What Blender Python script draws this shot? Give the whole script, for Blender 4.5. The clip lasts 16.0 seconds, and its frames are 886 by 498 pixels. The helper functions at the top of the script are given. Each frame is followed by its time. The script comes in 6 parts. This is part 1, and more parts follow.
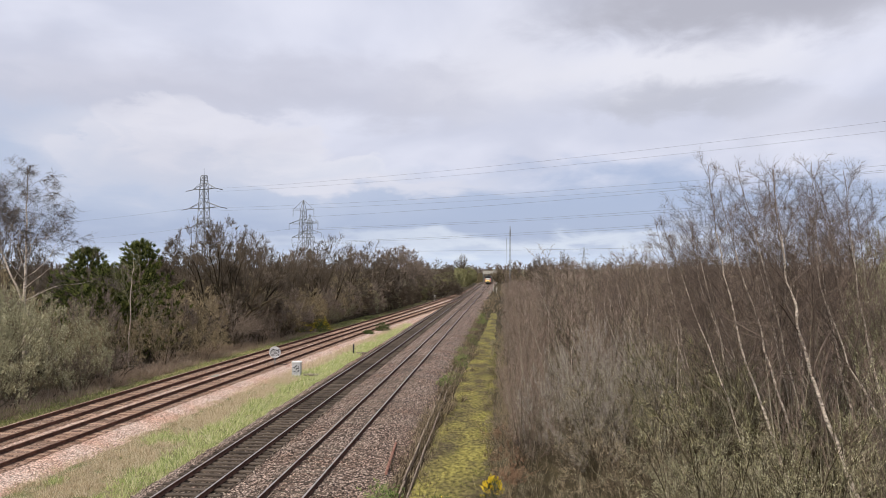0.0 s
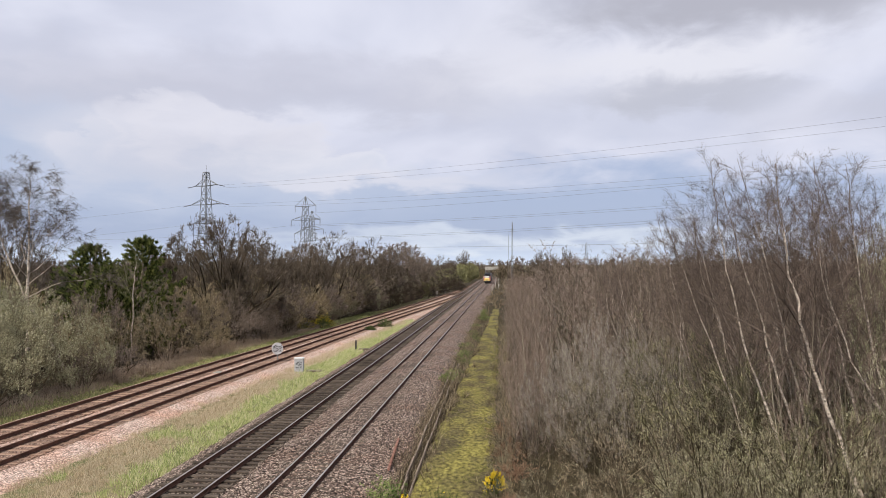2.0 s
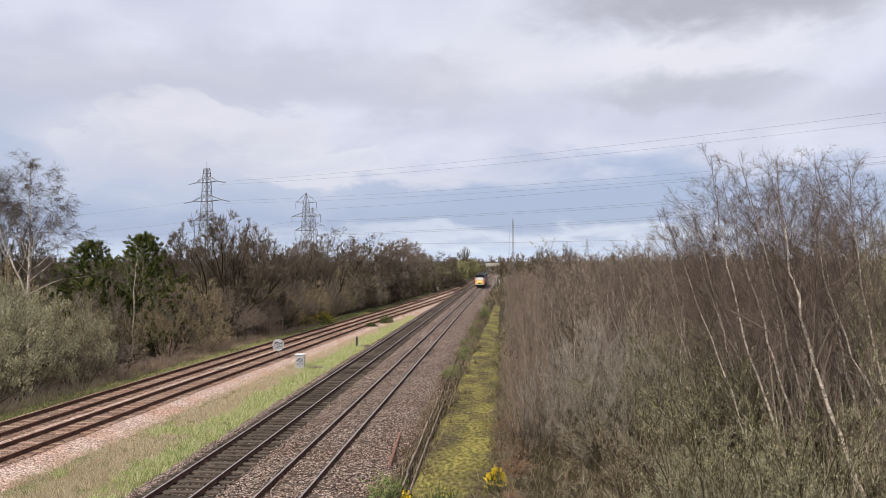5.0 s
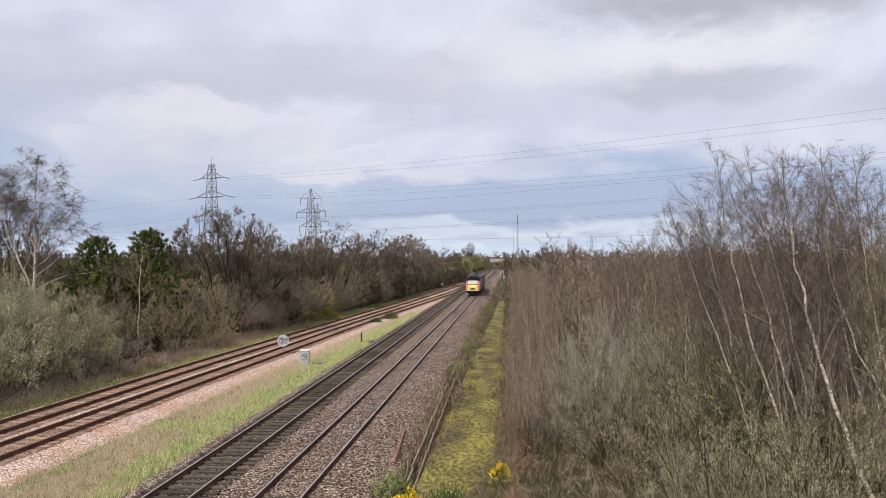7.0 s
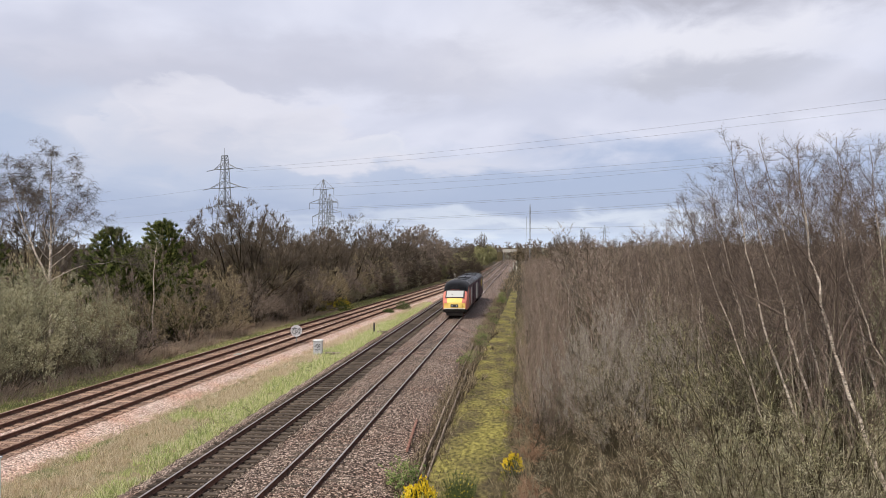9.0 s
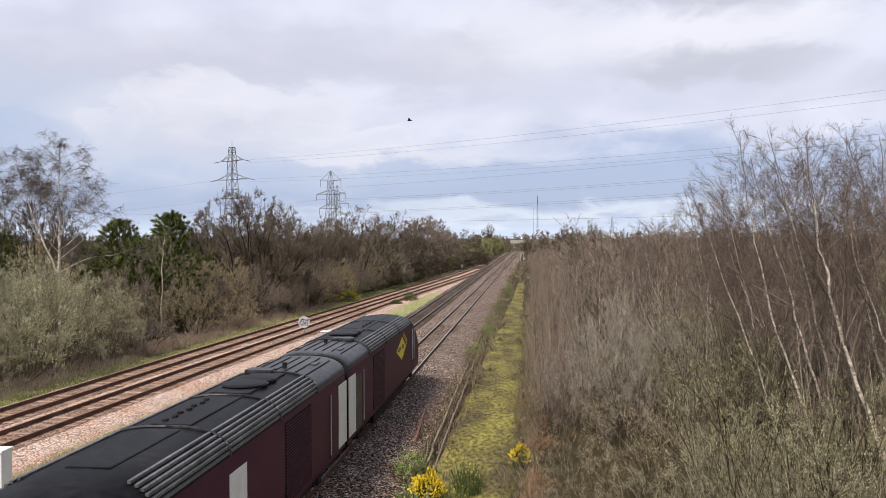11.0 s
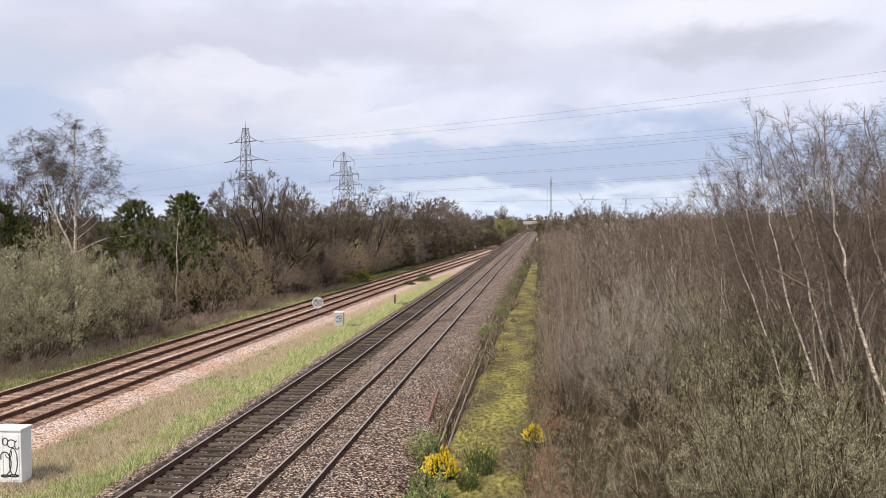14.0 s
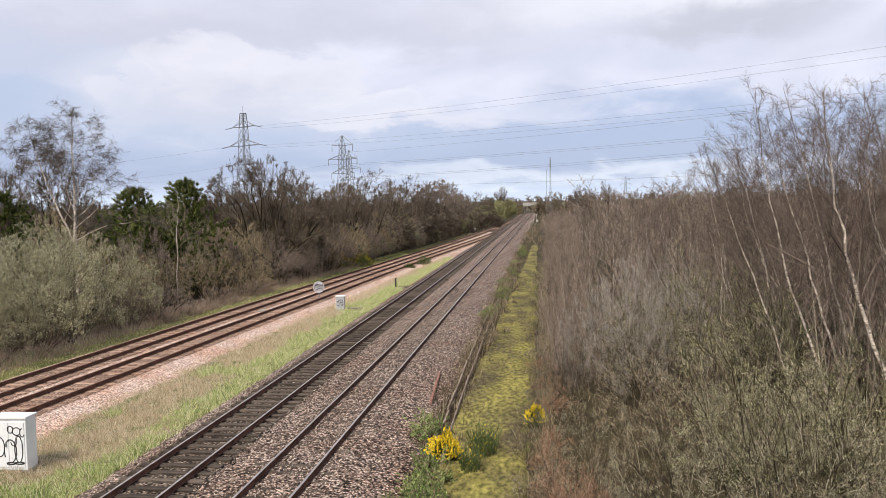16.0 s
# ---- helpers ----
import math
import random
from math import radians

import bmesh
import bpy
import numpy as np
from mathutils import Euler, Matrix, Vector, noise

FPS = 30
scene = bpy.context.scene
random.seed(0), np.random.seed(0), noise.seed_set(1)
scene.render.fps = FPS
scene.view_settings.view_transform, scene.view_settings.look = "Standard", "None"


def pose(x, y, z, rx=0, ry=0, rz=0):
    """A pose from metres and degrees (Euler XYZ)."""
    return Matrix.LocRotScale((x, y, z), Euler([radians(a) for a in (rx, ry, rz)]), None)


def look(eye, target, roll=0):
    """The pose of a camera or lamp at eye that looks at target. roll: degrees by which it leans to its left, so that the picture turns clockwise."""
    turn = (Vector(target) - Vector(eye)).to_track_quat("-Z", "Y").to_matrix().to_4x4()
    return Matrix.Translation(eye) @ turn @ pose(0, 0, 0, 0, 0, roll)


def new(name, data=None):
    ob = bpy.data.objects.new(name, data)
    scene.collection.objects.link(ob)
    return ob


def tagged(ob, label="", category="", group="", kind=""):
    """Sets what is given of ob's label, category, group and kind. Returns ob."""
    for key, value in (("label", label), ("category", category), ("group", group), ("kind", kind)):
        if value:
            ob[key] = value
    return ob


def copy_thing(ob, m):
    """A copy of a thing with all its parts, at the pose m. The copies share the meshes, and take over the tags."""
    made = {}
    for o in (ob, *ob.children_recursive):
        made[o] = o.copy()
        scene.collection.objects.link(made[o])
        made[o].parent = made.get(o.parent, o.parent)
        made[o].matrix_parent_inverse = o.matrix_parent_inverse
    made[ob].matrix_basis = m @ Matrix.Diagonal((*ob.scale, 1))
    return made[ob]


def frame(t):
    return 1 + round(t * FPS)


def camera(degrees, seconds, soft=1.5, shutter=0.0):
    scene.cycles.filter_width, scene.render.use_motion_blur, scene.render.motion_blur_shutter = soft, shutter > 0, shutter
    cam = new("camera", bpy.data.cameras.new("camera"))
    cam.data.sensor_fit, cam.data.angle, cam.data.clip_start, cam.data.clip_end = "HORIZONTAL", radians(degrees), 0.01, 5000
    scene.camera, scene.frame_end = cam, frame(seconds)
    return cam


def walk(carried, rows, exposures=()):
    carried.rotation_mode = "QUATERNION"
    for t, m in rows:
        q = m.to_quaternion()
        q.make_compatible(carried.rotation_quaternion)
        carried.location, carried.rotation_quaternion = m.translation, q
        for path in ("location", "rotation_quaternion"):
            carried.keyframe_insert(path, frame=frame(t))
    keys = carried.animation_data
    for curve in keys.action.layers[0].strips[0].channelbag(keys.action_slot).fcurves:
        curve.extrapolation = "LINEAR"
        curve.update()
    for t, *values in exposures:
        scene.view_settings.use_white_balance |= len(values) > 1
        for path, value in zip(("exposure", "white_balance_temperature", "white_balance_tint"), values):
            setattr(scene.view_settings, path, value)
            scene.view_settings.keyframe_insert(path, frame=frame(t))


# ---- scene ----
cam = camera(58.15, 16.0, 0.4)
EYE = (0.0, 0.0, 7.72)
TURNS = [
    (0.0, 91.345, -0.041, 4.363), (0.5, 91.246, 0.015, 4.428), (1.0, 91.17, 0.043, 4.471), (1.5, 91.107, 0.086, 4.504),
    (2.0, 91.062, 0.062, 4.518), (2.5, 91.046, 0.085, 4.504), (3.0, 91.022, 0.057, 4.506), (3.5, 90.982, 0.089, 4.501),
    (4.0, 90.914, 0.108, 4.512), (6.5, 90.604, 0.127, 4.78), (7.0, 90.496, 0.147, 4.897), (7.5, 90.367, 0.1, 5.091),
    (8.0, 90.183, 0.106, 5.321), (8.5, 90.002, 0.156, 5.568), (9.0, 89.818, 0.158, 5.791), (11.5, 88.9, 0.234, 6.426),
    (12.0, 88.528, 0.178, 6.573), (12.5, 88.195, 0.218, 6.769), (13.0, 87.978, 0.187, 6.96), (13.5, 87.879, 0.258, 7.122),
    (14.0, 87.817, 0.272, 7.257), (14.5, 87.733, 0.383, 7.315), (15.0, 87.562, 0.489, 7.368), (15.5, 87.176, 0.697, 7.373),
    (16.0, 86.568, 1.098, 7.222)]
walk(cam, [(t, pose(*EYE, rx, ry, rz)) for t, rx, ry, rz in TURNS], [(0.0, -0.14), (9.0, -0.12), (11.5, 0.02), (16.0, 0.05)])

# ---------------------------------------------------------------- light
SUN_EL, SUN_AZ = radians(50), radians(206)      # compass-like: clockwise from +y
world = bpy.data.worlds.new("sky")
scene.world = world
world.use_nodes = True


def build_sky():
    nt = world.node_tree
    nt.nodes.clear()
    N, link = nt.nodes.new, nt.links.new

    def math_node(op, a, b=None, c=None, clamp=False):
        n = N("ShaderNodeMath")
        n.operation, n.use_clamp = op, clamp
        for i, v in enumerate((a, b, c)):
            if v is None:
                continue
            if isinstance(v, (int, float)):
                n.inputs[i].default_value = v
            else:
                link(v, n.inputs[i])
        return n.outputs[0]

    def mix(fac, a, b):
        n = N("ShaderNodeMix")
        n.data_type = "RGBA"
        for sock, v in ((n.inputs["Factor"], fac), (n.inputs[6], a), (n.inputs[7], b)):
            if isinstance(v, tuple):
                sock.default_value = (*v, 1)
            elif isinstance(v, (int, float)):
                sock.default_value = v
            else:
                link(v, sock)
        return n.outputs[2]

    def smooth(v, lo, hi):
        n = N("ShaderNodeMapRange")
        n.interpolation_type = "SMOOTHSTEP"
        link(v, n.inputs[0])
        n.inputs[1].default_value, n.inputs[2].default_value = lo, hi
        return n.outputs[0]

    co = N("ShaderNodeTexCoord")
    sep = N("ShaderNodeSeparateXYZ")
    link(co.outputs["Generated"], sep.inputs[0])
    x, y, z = sep.outputs
    az = math_node("ARCTAN2", x, y)                     # radians, right of +y
    el = math_node("ARCSINE", z)
    # cloud coordinates: stretched sideways, more so near the horizon
    comb = N("ShaderNodeCombineXYZ")
    link(math_node("MULTIPLY", az, 1.0), comb.inputs[0])
    link(math_node("MULTIPLY", math_node("POWER", math_node("MAXIMUM", el, 0.0), 0.75), 1.9), comb.inputs[1])

    def noise_tex(scale, detail, rough, off, dist=0.0):
        mp = N("ShaderNodeMapping")
        mp.inputs["Location"].default_value = off
        link(comb.outputs[0], mp.inputs[0])
        n = N("ShaderNodeTexNoise")
        n.inputs["Scale"].default_value, n.inputs["Detail"].default_value = scale, detail
        n.inputs["Roughness"].default_value, n.inputs["Distortion"].default_value = rough, dist
        link(mp.outputs[0], n.inputs["Vector"])
        return n.outputs["Fac"]

    big = noise_tex(2.6, 3, 0.45, (3.1, 1.7, 0.0), 0.3)
    mid = noise_tex(5.0, 4, 0.45, (7.7, 0.4, 2.0), 0.4)
    puff = noise_tex(11.0, 6, 0.55, (1.2, 5.4, 4.0), 0.3)
    warp = math_node("MULTIPLY", math_node("SUBTRACT", puff, 0.5), 0.15)

    heap = noise_tex(20.0, 7, 0.6, (4.2, 2.4, 1.0), 0.2)
    heap_warp = math_node("ADD", math_node("MULTIPLY", math_node("SUBTRACT", heap, 0.5), 0.16), warp)

    def blob(a, e, ra, re, soft=0.5):
        """A soft cloud mass at azimuth a and elevation e, in degrees, with ragged edges."""
        bend = heap_warp if soft < 0.15 else warp
        da = math_node("DIVIDE", math_node("SUBTRACT", math_node("ADD", az, bend), radians(a)), radians(ra))
        de = math_node("DIVIDE", math_node("SUBTRACT", math_node("ADD", el, math_node("MULTIPLY", bend, 0.55)), radians(e)), radians(re))
        r = math_node("SQRT", math_node("ADD", math_node("MULTIPLY", da, da), math_node("MULTIPLY", de, de)))
        return smooth(math_node("SUBTRACT", 1.0, r), -soft, soft)

    sky = N("ShaderNodeTexSky")
    sky.sky_type, sky.sun_disc = "NISHITA", False
    sky.sun_elevation, sky.sun_rotation = SUN_EL, SUN_AZ
    sky.air_density, sky.dust_density = 1.0, 1.5
    bright = N("ShaderNodeVectorMath")
    bright.operation = "SCALE"
    bright.inputs[3].default_value = 0.10
    link(sky.outputs[0], bright.inputs[0])
    # thin veil over the blue, thick cloud above
    veil = mix(0.85, bright.outputs[0], (0.46, 0.54, 0.76))
    low = mix(smooth(el, radians(0.2), radians(2.2)), (0.68, 0.77, 0.93), veil)
    white = mix(smooth(mid, 0.25, 0.7), (0.63, 0.66, 0.80), (0.80, 0.82, 0.95))
    white = mix(smooth(el, radians(24), radians(48)), white, (0.36, 0.385, 0.46))      # cloud added above the view, unseen, greyed to cut skylight and deepen shade
    cover = smooth(math_node("ADD", math_node("ADD", el, math_node("MULTIPLY", warp, 0.7)),
                             math_node("MULTIPLY", math_node("SUBTRACT", big, 0.5), 0.16)), radians(5.2), radians(8.4))
    col = mix(cover, low, white)
    for a, e, ra, re, soft, amount, c in (
            (-33, 8.6, 7, 2.6, 0.6, 0.75, (0.50, 0.58, 0.75)),      # blue-grey gap
            (-30, 11.6, 8, 1.2, 0.8, 0.5, (0.78, 0.78, 0.88)),
            (-33, 10.2, 9, 1.6, 0.5, 0.6, (0.58, 0.62, 0.76)),
            (-20, 11.4, 17, 1.2, 0.7, 0.7, (0.57, 0.59, 0.71)),     # grey layer over the heap
            (-22.5, 8.0, 10.0, 2.7, 0.22, 0.5, (0.78, 0.78, 0.87)),
            *((a, e, ra, re, 0.17, 0.45, (0.80, 0.80, 0.89)) for a, e, ra, re in ((-28.6, 7.8, 2.0, 1.6), (-26.2, 9.6, 2.3, 1.6), (-23.2, 9.4, 2.7, 1.7), (-19.0, 9.0, 2.9, 1.5), (-15.2, 8.1, 2.8, 1.3), (-12.4, 7.3, 2.3, 1.1))),   # its billows  # heaped white cloud
            (-14, 6.9, 7.0, 1.3, 0.18, 0.7, (0.82, 0.83, 0.92)),
            (-22, 5.4, 14, 1.7, 0.9, 0.75, (0.60, 0.66, 0.81)),
            (-21, 7.9, 7, 1.2, 0.9, 0.45, (0.66, 0.67, 0.77)),
            (-23, 6.3, 8, 1.1, 0.8, 0.5, (0.62, 0.65, 0.77)),       # its grey underside
            (-17, 13.2, 16, 1.5, 0.9, 0.6, (0.58, 0.59, 0.70)),
            (-8.6, 6.0, 8, 0.7, 0.6, 0.7, (0.80, 0.80, 0.89)),
            (-5.0, 12.0, 3.5, 2.0, 0.7, 0.40, (0.60, 0.61, 0.71)),
            (12, 13.6, 9, 1.4, 0.7, 0.7, (0.86, 0.86, 0.93)),
            (0, 14.5, 5, 3.0, 0.9, 0.5, (0.85, 0.85, 0.93)),
            (17, 18.2, 13, 2.9, 0.5, 0.85, (0.45, 0.455, 0.53)),
            (12.5, 11.4, 6.5, 1.2, 0.6, 0.7, (0.53, 0.545, 0.63)),
            (24, 9.6, 8, 1.2, 0.8, 0.4, (0.60, 0.61, 0.71)),
            (3, 1.8, 18, 0.6, 0.9, 0.7, (0.80, 0.86, 0.96))):
        col = mix(math_node("MULTIPLY", blob(a, e, ra, re, soft), amount), col, c)
    back = N("ShaderNodeBackground")
    link(col, back.inputs[0])
    back.inputs[1].default_value = 1.06
    link(back.outputs[0], N("ShaderNodeOutputWorld").inputs[0])


build_sky()
sun_data = bpy.data.lights.new("sun", "SUN")
sun_data.energy, sun_data.angle, sun_data.color = 4.6, radians(12), (1.0, 0.92, 0.80)
sun = new("sun", sun_data)
sun.matrix_world = look((0, 0, 0), (-math.sin(SUN_AZ) * math.cos(SUN_EL), -math.cos(SUN_AZ) * math.cos(SUN_EL), -math.sin(SUN_EL)))

# ---------------------------------------------------------------- materials


def mat(name, c1, c2, scale=2.0, rough=0.85, metal=0.0, bump=0.3, fine=30.0, contrast=0.35, island=0.0, objr=0.0, streak=None):
    """Two colours by coarse noise, shaded by fine noise, with relief; island / objr: random lightness piece by piece."""
    m = bpy.data.materials.new(name)
    m.use_nodes = True
    nt = m.node_tree
    N, link = nt.nodes.new, nt.links.new
    bsdf = nt.nodes["Principled BSDF"]
    co = N("ShaderNodeTexCoord")
    vec = co.outputs["Object"]
    if streak:
        mp = N("ShaderNodeMapping")
        mp.inputs["Scale"].default_value = streak
        link(vec, mp.inputs[0])
        vec = mp.outputs[0]
    n1, n2 = N("ShaderNodeTexNoise"), N("ShaderNodeTexNoise")
    for n, s, d in ((n1, scale, 5), (n2, fine, 4)):
        n.inputs["Scale"].default_value, n.inputs["Detail"].default_value = s, d
        link(vec, n.inputs["Vector"])
    ramp = N("ShaderNodeMapRange")
    ramp.inputs[1].default_value, ramp.inputs[2].default_value = 0.35, 0.65
    link(n1.outputs["Fac"], ramp.inputs[0])
    mix = N("ShaderNodeMix")
    mix.data_type = "RGBA"
    mix.inputs[6].default_value, mix.inputs[7].default_value = (*c1, 1), (*c2, 1)
    link(ramp.outputs[0], mix.inputs["Factor"])
    val = N("ShaderNodeMapRange")
    val.inputs[1].default_value, val.inputs[2].default_value = 0.3, 0.7
    val.inputs[3].default_value, val.inputs[4].default_value = 1 - contrast, 1 + contrast
    link(n2.outputs["Fac"], val.inputs[0])
    v = val.outputs[0]
    for amount, socket in ((island, ("ShaderNodeNewGeometry", "Random Per Island")), (objr, ("ShaderNodeObjectInfo", "Random"))):
        if amount:
            src = N(socket[0])
            mr = N("ShaderNodeMapRange")
            mr.inputs[3].default_value, mr.inputs[4].default_value = 1 - amount, 1 + amount
            link(src.outputs[socket[1]], mr.inputs[0])
            mul = N("ShaderNodeMath")
            mul.operation = "MULTIPLY"
            link(v, mul.inputs[0])
            link(mr.outputs[0], mul.inputs[1])
            v = mul.outputs[0]
    sc = N("ShaderNodeVectorMath")
    sc.operation = "SCALE"
    link(mix.outputs[2], sc.inputs[0])
    link(v, sc.inputs[3])
    link(sc.outputs[0], bsdf.inputs["Base Color"])
    bsdf.inputs["Roughness"].default_value, bsdf.inputs["Metallic"].default_value = rough, metal
    if rough > 0.7:
        bsdf.inputs["Specular IOR Level"].default_value = 0.12
    if bump:
        b = N("ShaderNodeBump")
        b.inputs["Strength"].default_value, b.inputs["Distance"].default_value = bump, 0.02
        link(n2.outputs["Fac"], b.inputs["Height"])
        link(b.outputs[0], bsdf.inputs["Normal"])
    return m


def two_tone(name, stops, rough=0.8, fine=14.0, bias=1.0):
    """Colour picked piece by piece from stops by the island's random number."""
    m = bpy.data.materials.new(name)
    m.use_nodes = True
    nt = m.node_tree
    N, link = nt.nodes.new, nt.links.new
    bsdf = nt.nodes["Principled BSDF"]
    geo = N("ShaderNodeNewGeometry")
    ramp = N("ShaderNodeValToRGB")
    el = ramp.color_ramp.elements
    while len(el) < len(stops):
        el.new(0.5)
    for i, c in enumerate(stops):
        el[i].position = (i / (len(stops) - 1)) ** bias
        el[i].color = (*c, 1)
    link(geo.outputs["Random Per Island"], ramp.inputs[0])
    co = N("ShaderNodeTexCoord")
    n = N("ShaderNodeTexNoise")
    n.inputs["Scale"].default_value = fine
    link(co.outputs["Object"], n.inputs["Vector"])
    mr = N("ShaderNodeMapRange")
    mr.inputs[3].default_value, mr.inputs[4].default_value = 0.65, 1.35
    link(n.outputs["Fac"], mr.inputs[0])
    sc = N("ShaderNodeVectorMath")
    sc.operation = "SCALE"
    link(ramp.outputs[0], sc.inputs[0])
    link(mr.outputs[0], sc.inputs[3])
    link(sc.outputs[0], bsdf.inputs["Base Color"])
    bsdf.inputs["Roughness"].default_value = rough
    bsdf.inputs["Specular IOR Level"].default_value = 0.12
    return m


def stony(name, stops, stain, size=0.055, stain_scale=0.35, stain_amount=0.6, joint=0.08):
    """Broken stone: one shade a stone, dark joints, large stains."""
    m = bpy.data.materials.new(name)
    m.use_nodes = True
    nt = m.node_tree
    N, link = nt.nodes.new, nt.links.new
    bsdf = nt.nodes["Principled BSDF"]
    co = N("ShaderNodeTexCoord")
    vor = N("ShaderNodeTexVoronoi")
    vor.inputs["Scale"].default_value = 1 / size
    link(co.outputs["Object"], vor.inputs["Vector"])
    sep = N("ShaderNodeSeparateColor")
    link(vor.outputs["Color"], sep.inputs[0])
    ramp = N("ShaderNodeValToRGB")
    el = ramp.color_ramp.elements
    while len(el) < len(stops):
        el.new(0.5)
    for i, c in enumerate(stops):
        el[i].position = i / (len(stops) - 1)
        el[i].color = (*c, 1)
    link(sep.outputs[0], ramp.inputs[0])
    n1 = N("ShaderNodeTexNoise")
    n1.inputs["Scale"].default_value, n1.inputs["Detail"].default_value = stain_scale, 6
    link(co.outputs["Object"], n1.inputs["Vector"])
    mr = N("ShaderNodeMapRange")
    mr.inputs[1].default_value, mr.inputs[2].default_value, mr.inputs[4].default_value = 0.42, 0.68, stain_amount
    link(n1.outputs["Fac"], mr.inputs[0])
    mix = N("ShaderNodeMix")
    mix.data_type, mix.blend_type = "RGBA", "MULTIPLY"
    link(mr.outputs[0], mix.inputs["Factor"])
    link(ramp.outputs[0], mix.inputs[6])
    mix.inputs[7].default_value = (*stain, 1)
    gap = N("ShaderNodeMapRange")
    gap.inputs[1].default_value, gap.inputs[2].default_value = 0.35, 0.75
    gap.inputs[3].default_value, gap.inputs[4].default_value = 1.15, joint
    link(vor.outputs["Distance"], gap.inputs[0])
    sc = N("ShaderNodeVectorMath")
    sc.operation = "SCALE"
    link(mix.outputs[2], sc.inputs[0])
    link(gap.outputs[0], sc.inputs[3])
    link(sc.outputs[0], bsdf.inputs["Base Color"])
    bsdf.inputs["Roughness"].default_value = 0.92
    bsdf.inputs["Specular IOR Level"].default_value = 0.12
    b = N("ShaderNodeBump")
    b.inputs["Strength"].default_value, b.inputs["Distance"].default_value = 0.9, 0.03
    b.invert = True
    link(vor.outputs["Distance"], b.inputs["Height"])
    link(b.outputs[0], bsdf.inputs["Normal"])
    return m


M = {}
# brown leaf litter, darkened to put the shade under scrub into its colour
M["shaded_litter"] = mat("shaded_litter", (0.035, 0.027, 0.016), (0.065, 0.052, 0.026), 0.8, fine=22, contrast=0.6, bump=0.8)
M["field"] = mat("field", (0.085, 0.085, 0.060), (0.130, 0.120, 0.085), 0.02, fine=0.6, contrast=0.4, bump=0.2)
M["ballast_grey"] = stony("ballast_grey", [(0.026, 0.018, 0.015), (0.135, 0.097, 0.081), (0.335, 0.251, 0.214), (0.799, 0.648, 0.562)], (0.670, 0.497, 0.400), 0.075)
M["ballast_dark"] = stony("ballast_dark", [(0.022, 0.016, 0.013), (0.073, 0.054, 0.043), (0.172, 0.133, 0.107), (0.396, 0.327, 0.267)], (0.516, 0.430, 0.361), 0.07)
M["ballast_pink"] = stony("ballast_pink", [(0.30, 0.20, 0.165), (0.56, 0.405, 0.345), (0.74, 0.565, 0.49), (0.88, 0.74, 0.66)], (0.86, 0.60, 0.46), 0.065, stain_amount=0.55, joint=0.35)
M["ballast_rust"] = stony("ballast_rust", [(0.120, 0.074, 0.056), (0.245, 0.160, 0.125), (0.380, 0.262, 0.210), (0.56, 0.42, 0.345)], (0.80, 0.56, 0.42), 0.065, stain_amount=0.6, joint=0.25)
M["stone"] = two_tone("stone", [(0.026, 0.019, 0.015), (0.120, 0.090, 0.074), (0.284, 0.224, 0.187), (0.619, 0.525, 0.456)], 0.9)
M["moss"] = mat("moss", (0.090, 0.073, 0.040), (0.225, 0.200, 0.058), 0.75, fine=6, contrast=0.65, bump=0.8, streak=(1, 0.5, 1))
M["turf"] = mat("turf", (0.130, 0.145, 0.055), (0.270, 0.215, 0.135), 0.6, fine=14, contrast=0.6, bump=0.9)
# darker copy of the turf, with the willows' shade put into its colour
M["shaded_bank_turf"] = mat("shaded_bank_turf", (0.105, 0.112, 0.042), (0.22, 0.172, 0.10), 0.6, fine=14, contrast=0.6, bump=0.9)
M["rail_side"] = mat("rail_side", (0.085, 0.046, 0.034), (0.16, 0.080, 0.056), 3, fine=40, contrast=0.4, rough=0.8)
M["rail_head"] = mat("rail_head", (0.42, 0.37, 0.34), (0.55, 0.50, 0.47), 2, fine=50, contrast=0.15, rough=0.35, metal=0.8, bump=0.05)
M["rail_head_rusty"] = mat("rail_head_rusty", (0.16, 0.085, 0.055), (0.24, 0.14, 0.10), 2, fine=50, contrast=0.2, rough=0.55, metal=0.4, bump=0.05)
M["sleeper"] = mat("sleeper", (0.06, 0.047, 0.038), (0.125, 0.10, 0.082), 3, fine=26, contrast=0.5, objr=0.4, streak=(0.4, 3, 3))
M["sleeper_rusty"] = mat("sleeper_rusty", (0.20, 0.12, 0.085), (0.38, 0.26, 0.20), 1.5, fine=26, contrast=0.45, objr=0.4, streak=(0.4, 3, 3))
M["bark"] = mat("bark", (0.103, 0.082, 0.057), (0.172, 0.142, 0.099), 3, fine=22, contrast=0.5, streak=(2, 2, 0.5))
M["birch_bark"] = mat("birch_bark", (0.36, 0.295, 0.24), (0.60, 0.52, 0.44), 1.4, fine=7, contrast=0.85, bump=0.3, streak=(1, 1, 2.4))
M["twig_brown"] = two_tone("twig_brown", [(0.066, 0.052, 0.040), (0.122, 0.097, 0.073), (0.204, 0.166, 0.126)])
M["twig_plum"] = two_tone("twig_plum", [(0.074, 0.058, 0.047), (0.143, 0.108, 0.088), (0.247, 0.194, 0.162)])
M["twig_grey"] = two_tone("twig_grey", [(0.136, 0.117, 0.084), (0.271, 0.237, 0.175), (0.441, 0.398, 0.307)])
M["twig_grey_dark"] = two_tone("twig_grey_dark", [(0.07, 0.056, 0.048), (0.13, 0.108, 0.092), (0.23, 0.196, 0.168)])
